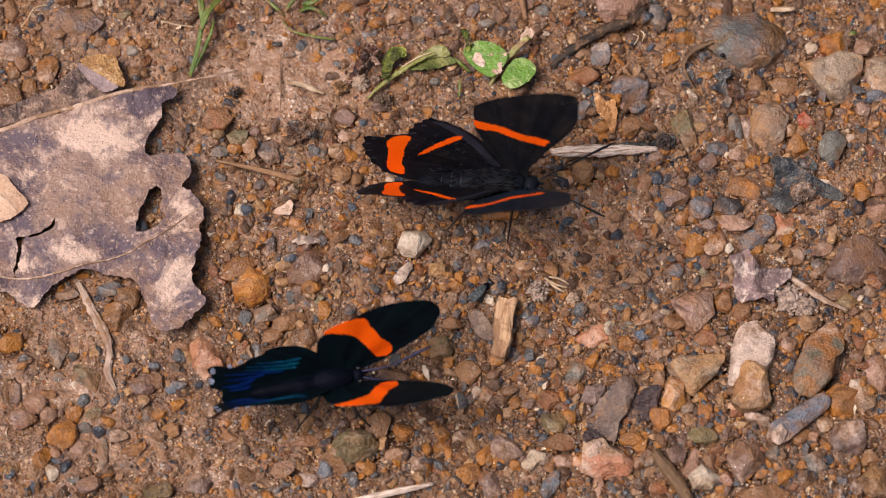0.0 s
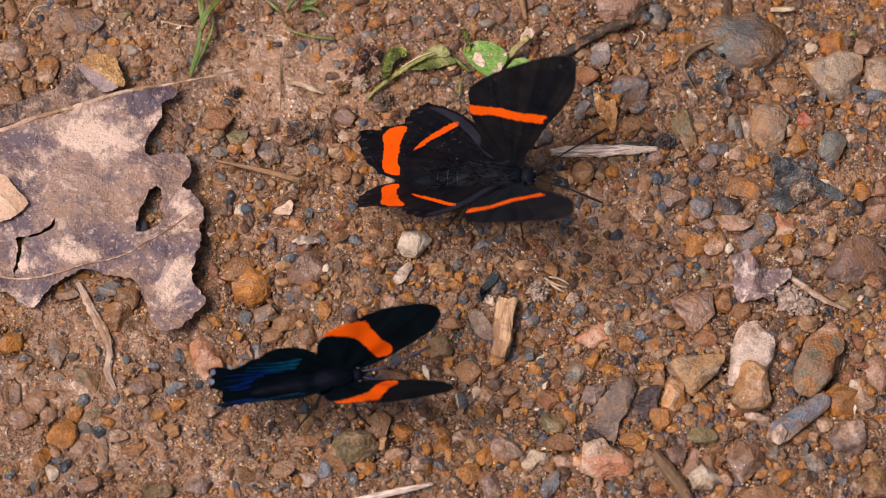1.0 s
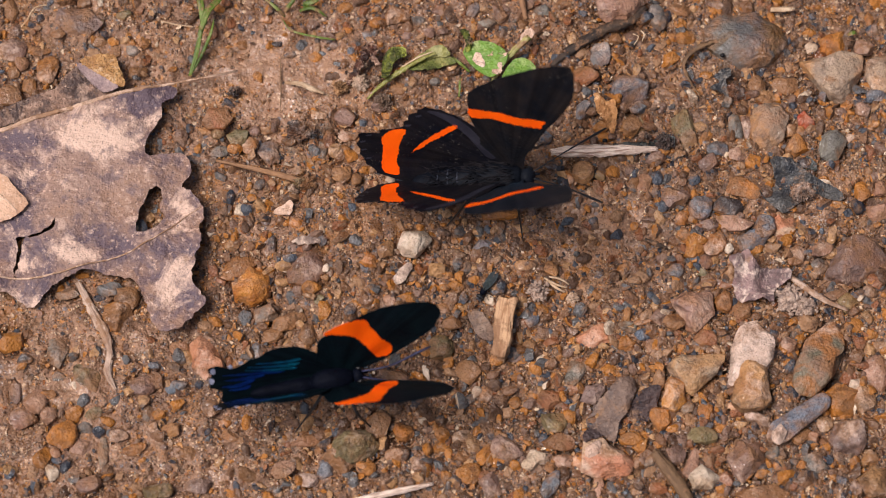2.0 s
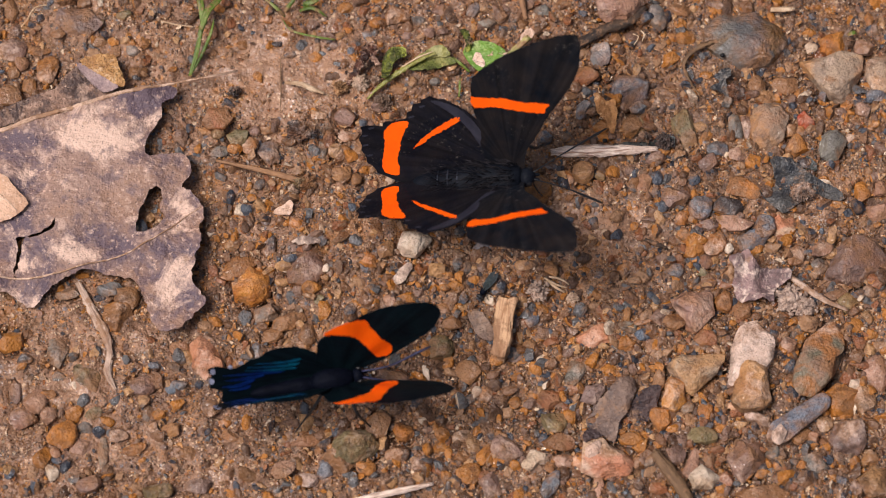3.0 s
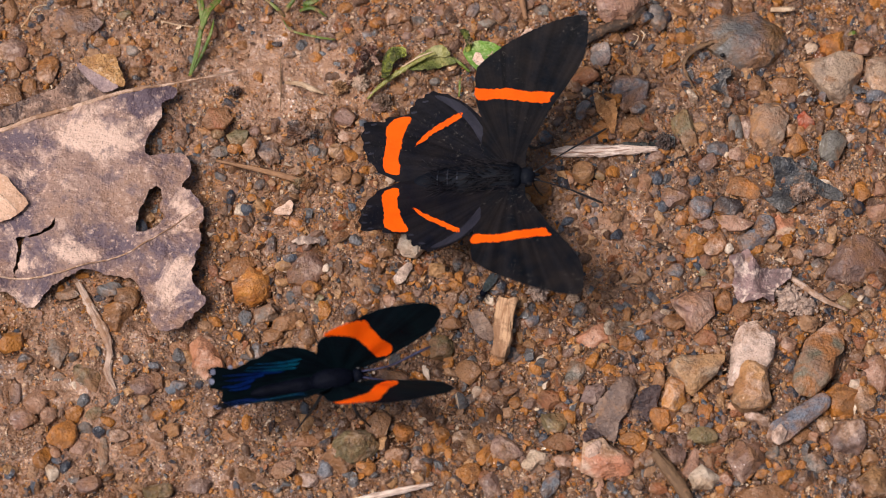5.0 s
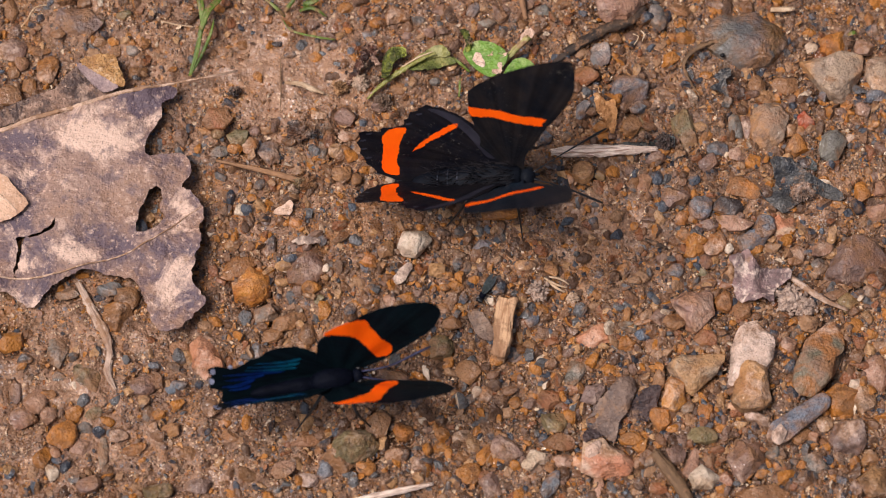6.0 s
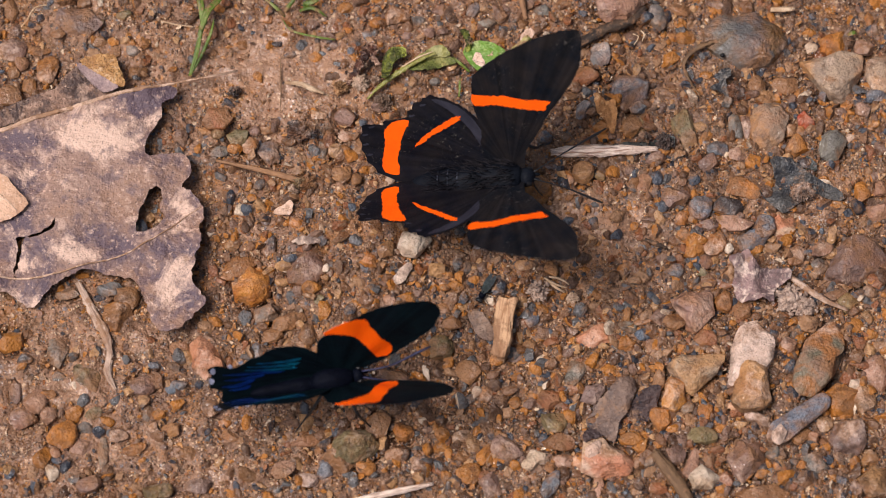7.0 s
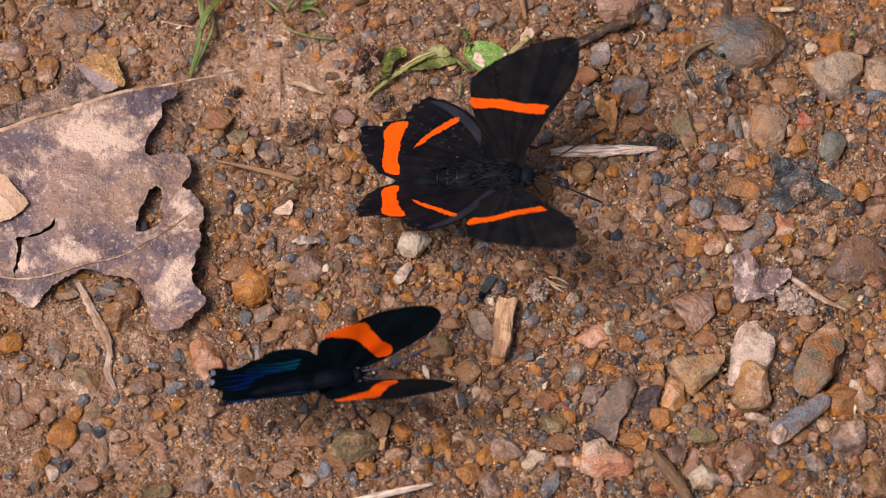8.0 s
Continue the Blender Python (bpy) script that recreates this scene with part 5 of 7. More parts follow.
def build_leaf_pieces():
    fold = new("leaf_fold")
    tagged(fold, "folded brown lobe of dead leaf with mud on it", "leaf")
    sheet("blade", [(-60.5, 17.1), (-60.6, 19.3), (-56.8, 21.2), (-53.0, 22.7), (-52.1, 24.2), (-50.5, 25.8), (-49.5, 24.9), (-46.9, 22.2), (-45.5, 21.6), (-51.3, 19.8), (-57.4, 17.9)], FOLD_LEAF, fold, 0.6, 0.2,
          lambda x, y: 1.7 + 1.3 * (lattice(x, y, 6, 51) - 0.4) + 0.4 * (lattice(x, y, 2, 52) - 0.5), rag=0.06, seed=5)
    piece = new("leaf_piece")
    tagged(piece, "ochre and mauve scrap of decaying leaf", "leaf")
    bent = lambda x, y: 2.3 + 0.9 * (lattice(x, y, 3, 53) - 0.5) + 0.5 * (lattice(x, y, 1.2, 55) - 0.5)
    sheet("blade", [(-49.7, 26.1), (-49.3, 26.9), (-47.3, 27.3), (-45.4, 27.4), (-44.6, 25.9), (-43.5, 22.9), (-44.5, 22.7), (-46.0, 23.7), (-47.9, 24.9)], OCHRE_LEAF, piece, 0.4, 0.3, bent, rag=0.08, seed=6)
    sheet("underside", [(-50.3, 25.7), (-49.7, 26.1), (-47.9, 24.9), (-46.0, 23.7), (-44.5, 22.7), (-44.8, 22.2), (-46.4, 21.7), (-48.4, 23.4)], MAUVE_LEAF, piece, 0.4, 0.2, lambda x, y: bent(x, y) - 0.1, rag=0.03, seed=6, label="smooth mauve-grey underside")
    tan = new("tan_leaf")
    tagged(tan, "small pale tan dry leaf lying over the dead leaf", "leaf")
    line = [(-68.2, 7.6), (-62.9, 7.6), (-59.8, 6.4), (-57.4, 4.2)]
    top = lambda x, y: 3.6 + 0.8 * (lattice(x, y, 6, 54) - 0.5) + 0.18 * np.exp(-(near_line(x, y, line) / 0.3) ** 2)
    sheet("blade", [(-59.9, 9.6), (-58.1, 7.9), (-56.1, 5.8), (-56.2, 5.0), (-57.4, 3.7), (-59.6, 2.7), (-64.1, 2.3), (-68.9, 6.0), (-66.0, 10.0)], TAN_LEAF, tan, 0.5, 0.15, top, rag=0.03, seed=7)
    tube("midrib", [(x, y, float(top(np.array(x), np.array(y))) - 0.02) for x, y in line], [0.22, 0.18, 0.15, 0.08], VEIN, tan, 6)
    for name, outline, mat, base, seed, label in (
            ("leaf_scrap", [(19.8, -25.0), (19.0, -23.7), (20.1, -22.7), (20.0, -21.9), (21.9, -20.2), (23.0, -18.8), (25.1, -18.1), (25.7, -19.4), (25.4, -20.9), (24.6, -22.7), (23.5, -24.2), (23.4, -24.8), (22.7, -27.0), (21.3, -26.2), (20.2, -25.6)], GREY_LEAF, 1.5, 8, "grey-brown dry scrap of leaf on gravel"),
            # next two: thin dark brown sheets beside the grey scrap
            ("leaf_scrap", [(25.1, -21.7), (26.8, -20.0), (28.9, -19.5), (28.7, -21.2), (28.2, -23.5), (27.2, -24.0), (25.2, -23.6), (24.3, -23.1)], DARK_SHEET, 0.9, 9, "thin dark brown sheet lying close on the mud"),
            ("leaf_scrap", [(18.6, -26.2), (19.6, -25.1), (21.4, -26.1), (19.9, -26.7), (18.7, -27.1)], DARK_SHEET, 1.0, 10, "thin dark brown sheet lying close on the mud"),
            ("leaf_scrap", [(3.3, -9.3), (4.9, -9.0), (5.9, -10.1), (7.0, -11.4), (6.5, -13.1), (5.1, -12.6), (4.1, -11.2)], GREY_LEAF, 1.3, 11, "grey-brown dry scrap of leaf on gravel"),
            ("leaf_scrap", [(-6.7, -4.5), (-6.1, -3.4), (-4.7, -2.4), (-4.1, -2.7), (-4.6, -4.0), (-5.6, -5.3), (-6.4, -5.3)], LITTER, 1.9, 12, "pale grey dry scrap of leaf on gravel"),
            ("leaf_scrap", [(37.7, 25.2), (39.3, 25.6), (39.5, 24.4), (38.7, 23.9), (39.1, 22.4), (39.7, 22.1), (39.4, 20.3), (38.2, 20.4), (38.6, 21.9), (36.6, 22.8), (38.0, 23.7), (37.2, 24.4)], SLATE_LEAF, 2.6, 13, "blue-black folded scrap of rotting leaf"),
            ("leaf_scrap", [(44.7, 12.5), (47.2, 12.7), (49.2, 11.1), (51.5, 9.7), (53.8, 8.4), (54.6, 7.0), (53.3, 6.8), (50.8, 7.8), (49.2, 7.0), (46.6, 5.2), (45.4, 5.6), (43.3, 7.6), (43.3, 8.4), (45.4, 9.2)], SLATE_LEAF, 1.2, 14, "dark wet leaf rotting into the mud"),
            ("leaf_scrap", [(-20.5, 0.7), (-19.0, 1.3), (-16.6, 1.2), (-16.8, 0.6), (-19.0, 0.3)], LITTER, 1.6, 20, "narrow grey flake of dry leaf"),
            ("leaf_scrap", [(23.2, 15.0), (25.2, 15.4), (28.3, 15.3), (30.0, 16.2), (31.7, 15.7), (31.3, 14.4), (29.0, 14.4), (25.9, 14.6)], DARK_LEAF, 0.9, 17, "dark green mossy scrap beside a bare twig"),
            ("leaf_scrap", [(47.8, 12.6), (49.1, 13.4), (50.6, 12.4), (51.0, 11.1), (49.6, 10.8), (48.2, 11.5)], DARK_LEAF, 0.8, 18, "dark wet scrap of rotting leaf"),
            ("leaf_scrap", [(-22.4, 5.9), (-20.7, 6.9), (-20.5, 4.9), (-21.9, 4.8), (-23.1, 5.3)], CRUST_LEAF, 1.3, 19, "pale pinkish torn scrap of dry leaf"),
            ("leaf_scrap", [(20.8, 22.0), (22.3, 20.9), (23.5, 20.8), (23.8, 18.7), (23.3, 16.5), (22.1, 18.1), (21.0, 19.6)], AMBER_LEAF, 1.4, 15, "orange-brown curled scrap of dry leaf")):
        scrap = new(name)
        tagged(scrap, label, "leaf", "scraps of leaf")
        sheet("blade", outline, mat, scrap, 0.45, 0.25,
              lambda x, y, b=base, s=seed: ground_height(x * MM, y * MM) / MM + b * 0.6 + 1.4 * (lattice(x, y, 4, 60 + s) - 0.4) + 0.4 * (lattice(x, y, 1.3, 80 + s) - 0.5), rag=0.07, seed=seed)
    curl = new("crumpled_leaf")
    tagged(curl, "crumpled whitish dry leaf piece on gravel", "leaf")
    sheet("blade", [(38.6, -1.9), (40.2, -0.9), (41.1, -0.6), (41.6, -1.5), (42.4, -2.6), (44.6, -3.0), (46.5, -3.3), (46.8, -4.7), (45.5, -5.4), (44.6, -6.3), (44.1, -8.1), (42.9, -7.7), (41.4, -8.1), (39.9, -7.6), (39.0, -5.4), (39.2, -3.8)], PALE_LEAF, curl, 0.45, 0.3,
          lambda x, y: 1.7 + 3.4 * (lattice(x, y, 2.6, 71) - 0.5) + 1.5 * (lattice(x, y, 1.1, 72) - 0.5), rag=0.08, seed=16)


build_dead_leaf()
build_leaf_pieces()


# ---- twigs, wood chips and straws ----
def rod(name, label, points, radii, material, category="twig", flat=0.8, knobs=0.06, seed=1, sides=9):
    thing = tube(name, points, radii, material, None, sides, 6, flat, knobs, seed)
    return tagged(thing, label, category)


rod("twig", "pale bare splintered twig lying on mud", [(14.7, 13.5, 1.0), (17.4, 13.6, 1.2), (21.3, 13.7, 1.2), (25.1, 13.8, 1.2), (29.3, 14.1, 0.8)], [0.45, 0.85, 0.85, 0.75, 0.35], WOOD, knobs=0.1, seed=2)
rod("root", "dark mud-caked root half buried in the ground", [(14.9, 26.4, 0.3), (16.9, 28.1, 0.5), (20.0, 30.4, 0.7), (23.1, 32.0, 0.8), (26.3, 33.2, 0.8), (28.1, 35.0, 0.6)], [0.35, 0.6, 0.7, 0.78, 0.65, 0.4], BARK, "root", 0.6, knobs=0.2, seed=3)
rod("stalk", "thin brown dead stalk on mud", [(-30.9, 12.5, 0.6), (-26.5, 11.4, 0.9), (-22.6, 10.4, 0.9), (-19.5, 9.5, 0.8), (-17.2, 8.8, 0.5)], [0.2, 0.32, 0.42, 0.45, 0.3], STALK, "stalk", seed=4)
rod("twig", "pale weathered twig at the edge of the gravel", [(-13.0, -35.6, 0.8), (-9.2, -34.7, 1.0), (-5.5, -33.8, 1.0), (-1.3, -32.8, 0.6)], [0.45, 0.5, 0.45, 0.25], WOOD, seed=5)
rod("stalk", "flattened grey-brown dead stem on mud", [(-49.2, -5.0, 0.9), (-47.5, -8.2, 0.9), (-45.6, -11.8, 0.9), (-44.6, -14.5, 0.8), (-44.8, -17.6, 0.6), (-43.6, -19.9, 0.4)], [0.35, 0.6, 0.75, 0.5, 0.55, 0.15], GREY_STEM, "stalk", 0.3, 0.14, seed=6)
rod("stick", "thick brown broken stick in the gravel", [(28.0, -28.5, 0.8), (29.6, -30.9, 1.0), (31.3, -33.3, 1.0), (32.5, -35.4, 0.8)], [0.7, 0.95, 0.95, 0.8], STICK, "stick", seed=7)
rod("rootlet", "thin curled brown rootlet on mud", [(35.4, 21.8, 0.5), (33.8, 24.4, 0.7), (33.2, 26.5, 0.9), (34.4, 28.2, 1.2), (36.5, 29.3, 1.4), (38.8, 30.0, 1.2)], [0.1, 0.17, 0.24, 0.32, 0.34, 0.22], STICK, "root", knobs=0.3, seed=8)
rod("straw", "short pale straw scrap", [(45.4, 34.6, 0.9), (47.0, 34.5, 1.2), (48.7, 34.7, 0.9)], [0.35, 0.42, 0.3], STRAW, "straw", 0.5, seed=9)
rod("stalk", "pale thin bent dead stalk", [(-21.8, 23.9, 0.6), (-19.7, 23.6, 0.9), (-18.0, 22.9, 0.8), (-16.3, 22.3, 0.5)], [0.25, 0.35, 0.4, 0.2], STRAW, "stalk", 0.6, seed=10)
rod("stalk", "grey-brown dry stem with a broken end", [(46.3, -4.0, 1.3), (48.3, -5.6, 1.5), (50.9, -7.4, 1.3), (54.4, -8.9, 0.7)], [0.35, 0.45, 0.4, 0.2], GREY_STEM, "stalk", seed=11)
rod("stalk", "short yellowish dead stem", [(10.8, 36.9, 0.8), (11.1, 35.2, 0.9), (11.5, 33.3, 0.5)], [0.45, 0.4, 0.3], STALK, "stalk", seed=12)
rod("rootlet", "fine pale rootlet on the mud", [(-59.7, 31.2, 0.4), (-57.8, 32.8, 0.6), (-56.6, 35.0, 0.5), (-54.1, 35.6, 0.4)], [0.1, 0.12, 0.12, 0.08], STRAW, "root", seed=13)
rod("rootlet", "fine pale rootlet on the mud", [(-39.1, 33.1, 0.4), (-37.1, 32.5, 0.6), (-34.4, 32.2, 0.4)], [0.1, 0.12, 0.08], STRAW, "root", seed=14)
rod("rootlet", "fine dark crack-following rootlet in mud", [(-22.4, 28.4, 0.1), (-22.4, 25.4, 0.1), (-22.3, 22.5, 0.1), (-22.4, 20.0, 0.1)], [0.05, 0.09, 0.09, 0.05], STICK, "root", seed=15)
rod("splinter", "dark grey splinter of wood on mud", [(27.3, 1.1, 0.7), (28.8, 0.5, 0.9), (30.3, -0.1, 0.6)], [0.22, 0.34, 0.18], BARK, "splinter", 0.7, knobs=0.15, seed=16)
for k, pts in enumerate(([(13.6, -4.4, 1.0), (15.3, -5.5, 1.4), (16.8, -5.8, 1.0)], [(13.9, -4.8, 0.9), (15.3, -5.9, 1.2), (16.4, -6.4, 0.8)], [(14.3, -4.3, 1.2), (15.7, -4.7, 1.5), (17.0, -5.4, 1.2)])):
    rod("straw", "pale straw fibre on the gravel", pts, [0.12, 0.2, 0.1], STRAW, "straw", 0.5, seed=20 + k, sides=6)
for k, pts in enumerate(([(26.3, 31.1, 0.6), (27.0, 30.5, 1.0), (26.4, 29.5, 0.5)], [(27.4, 31.6, 0.6), (27.8, 30.8, 1.0), (27.5, 30.0, 0.5)])):
    rod("straw", "tiny curled pale fibre", pts, [0.08, 0.1, 0.06], STRAW, "straw", seed=24 + k, sides=6)


def build_wood_chip():
    """A split, squarish chip of wood."""
    a, b = [(8.8, -7.6, 1.6), (7.5, -15.5, 1.6)]
    bm = bmesh.new()
    bmesh.ops.create_cube(bm, size=1)
    bmesh.ops.subdivide_edges(bm, edges=bm.edges, cuts=5, use_grid_fill=True)
    r = np.random.default_rng(5)
    for v in bm.verts:
        x, y, z = v.co
        w = 1 - 0.25 * x + 0.05 * math.sin(9 * y)
        v.co = ((x * 8.2 + 0.8 * y * (x > 0.3) + 0.16 * r.normal()) * MM, (y * 2.45 * w + 0.2 * math.sin(7 * x) + 0.1 * r.normal()) * MM, (z * 1.7 + 0.35 * math.sin(4 * y) + 0.1 * r.normal()) * MM)
    bmesh.ops.bevel(bm, geom=[q for q in bm.edges if q.calc_face_angle(0) > 0.9], offset=0.00015, segments=2, affect="EDGES")
    chip = part("wood_chip", bm, CHIP)
    keep_grain(chip, [(v.co.x * 0.1, v.co.y, v.co.z) for v in chip.data.vertices])
    mid = [(p + q) / 2 for p, q in zip(a, b)]
    chip.matrix_basis = pose(mid[0] * MM, mid[1] * MM, 1.3 * MM, 4, 2, math.degrees(math.atan2(a[1] - b[1], a[0] - b[0])) + 180)
    tagged(chip, "split tan chip of wood lying on gravel", "wood chip")


build_wood_chip()


def clod(x, y, wide, pieces, kind, seed, label, fine=1.0):
    """A crumbly lump: a rough core with crumbs stuck to it, in one mesh."""
    r = np.random.default_rng(seed)
    z = float(ground_height(x * MM, y * MM)) / MM
    core, f = rock_points(5, r, 6, 0.6, 0.16, 0.16)
    vs, fs = [core * np.array([wide * 0.42, wide * 0.36, 1.4]) + np.array([0, 0, 0.7])], [f]
    at = len(core)
    for _ in range(pieces * 4):
        v, f = rock_points(2, r, 9, 0.45, 0.1)
        s = wide * fine * r.uniform(0.04, 0.13) * (0.4 + 0.6 * r.uniform())
        a, q = r.uniform(0, 6.28), abs(r.normal()) * 0.3
        spin = np.array(Euler(r.uniform(0, 6.28, 3)).to_matrix())
        vs.append((v * s * r.uniform(0.6, 1.25, 3)) @ spin + np.array([math.cos(a) * q * wide, math.sin(a) * q * wide * 0.8, 0.6 + 1.2 * math.exp(-9 * q * q) * r.uniform(0.6, 1.2)]))
        fs.append(f + at)
        at += len(v)
    ob = from_arrays("clod", np.concatenate(vs) * MM, np.concatenate(fs), STONE.get(kind, LITTER), crease=40)
    ob.matrix_basis = pose(x * MM, y * MM, z * MM)
    tagged(ob, label, "soil clod", "crumbly clods")


clod(12.8, -6.4, 4.4, 14, "leaf", 1, "pale crumbly clod of dried soil", 0.8)
clod(-19.7, 9.3, 2.6, 26, "y", 15, "greenish crumbly clod at the end of a stalk", 0.7)
clod(-20.4, 8.5, 1.9, 18, "w", 16, "pale crumbs beside a dead stalk", 0.8)
clod(-11.1, 26.4, 1.9, 20, "w", 17, "crumbly soil on a wilted stem", 0.7)
clod(-9.3, 24.2, 1.6, 20, "w", 18, "pale crumbs stuck to a wilted stem", 0.7)
clod(17.4, -7.3, 2.2, 8, "w", 2, "pale crumbly clod of dried soil")
clod(46.9, -7.1, 5.0, 46, "leaf", 3, "greyish crumbled leaf litter beside a dry leaf")
clod(48.8, -8.3, 3.6, 30, "leaf", 4, "greyish crumbled leaf litter beside a dry leaf", 0.7)
clod(-19.3, 16.8, 5.0, 44, "d", 5, "dark crumbly humus on mud", 0.55)
clod(-11.5, 23.7, 3.4, 30, "D", 6, "crumbly soil on a wilted stem", 0.5)
clod(-14.3, 23.2, 3.4, 30, "D", 7, "crumbly soil on a wilted stem", 0.45)
clod(-10.2, 29.0, 1.6, 22, "w", 8, "crumbly soil on a wilted stem", 0.5)
clod(-8.4, 21.3, 3.4, 34, "M", 19, "dark wet humus under a wilted plant", 0.5)
clod(-28.7, 22.6, 2.2, 10, "d", 9, "dark crumbly humus on mud")
clod(-18.4, 9.4, 3.0, 14, "m", 10, "crumbly soil round a dead stalk")

for x, y in ((38.5, 27.6), (22.1, 15.1)):
    tagged(blob("seed", (x, y, 1.4), (0.75, 0.65, 0.6), EYE_MAT, None, 2), "tiny glossy black seed on mud", "seed", "black seeds")


clod(30.3, 15.1, 3.8, 34, "d", 11, "dark mossy crumbs beside the twig", 0.5)
clod(27.6, 15.9, 2.4, 20, "d", 12, "dark mossy crumbs beside the twig", 0.5)
clod(40.1, 22.5, 3.6, 26, "d", 13, "dark wet humus by a rotting leaf", 0.5)
clod(49.0, 7.8, 4.6, 34, "d", 14, "dark wet humus by a rotting leaf", 0.4)

# ---- living plants ----
def build_seedling():
    plant = new("seedling")
    tagged(plant, "small seedling with two round green leaves on mud", "seedling")
    up = lambda x, y: 3.4 + 0.7 * (lattice(x, y, 4, 91) - 0.5)
    sheet("leaf", [(2.8, 27.5), (3.6, 28.6), (5.1, 29.0), (7.1, 28.5), (8.8, 27.0), (8.5, 25.6), (7.7, 24.3), (6.5, 23.6), (4.8, 24.6), (3.4, 26.0)], GREEN_LEAF, plant, 0.5, 0.25, up, rag=0.03, seed=31)
    sheet("leaf", [(8.0, 23.5), (8.7, 25.1), (9.9, 26.4), (11.3, 26.5), (12.4, 25.6), (12.7, 24.5), (11.7, 23.1), (10.0, 22.2), (8.8, 22.3)], GREEN_LEAF, plant, 0.5, 0.25, lambda x, y: up(x, y) - 0.5, rag=0.03, seed=32)
    tube("stem", [(6.5, 23.7, 0.2), (7.5, 24.9, 1.5), (8.5, 26.3, 2.6), (9.9, 27.8, 3.0), (11.8, 29.6, 3.2)], [0.25, 0.3, 0.35, 0.45, 0.55], STEM_GREEN, plant, flat=0.7, knobs=0.1)
    sheet("dry_tip", [(10.6, 29.0), (10.9, 30.0), (11.5, 30.8), (12.4, 30.6), (12.5, 29.8), (11.9, 29.2)], CRUST_LEAF, plant, 0.4, 0.4, lambda x, y: 3.3 + 0.5 * (lattice(x, y, 1.5, 92) - 0.5), seed=33, label="withered pale tip")
    sheet("withered_patch", [(4.0, 26.3), (4.5, 27.3), (5.1, 27.1), (5.7, 25.8), (5.6, 25.0), (4.8, 25.3)], CRUST_LEAF, plant, 0.4, 0.1, lambda x, y: up(x, y) + 0.1, seed=34, label="dried pale patch on the leaf")
    for k, outline in enumerate(([(7.8, 25.7), (8.3, 25.2), (8.1, 24.4), (7.5, 24.0), (6.9, 24.3), (7.4, 24.8)], [(8.1, 27.2), (8.5, 27.2), (8.5, 26.2), (8.2, 26.3)], [(6.3, 26.9), (6.7, 27.1), (6.8, 26.7), (6.4, 26.6)])):
        sheet("withered_patch", outline, CRUST_LEAF, plant, 0.25, 0.12, lambda x, y: up(x, y) + 0.12, rag=0.2, seed=134 + k, label="dried pale patch on the leaf")
    tube("withered_stub", [(3.3, 27.3, 3.1), (3.6, 28.4, 3.7), (3.3, 29.4, 3.9), (2.9, 30.2, 3.6), (2.4, 30.4, 3.4)], [0.25, 0.5, 0.42, 0.4, 0.15], DARK_OLIVE, plant, flat=0.7, knobs=0.35, seed=9, label="dark shrivelled leaf stub")
    tube("stem", [(1.2, 27.7, 0.3), (2.4, 26.6, 0.9), (3.7, 25.5, 0.4)], [0.2, 0.25, 0.15], GRASS, plant)


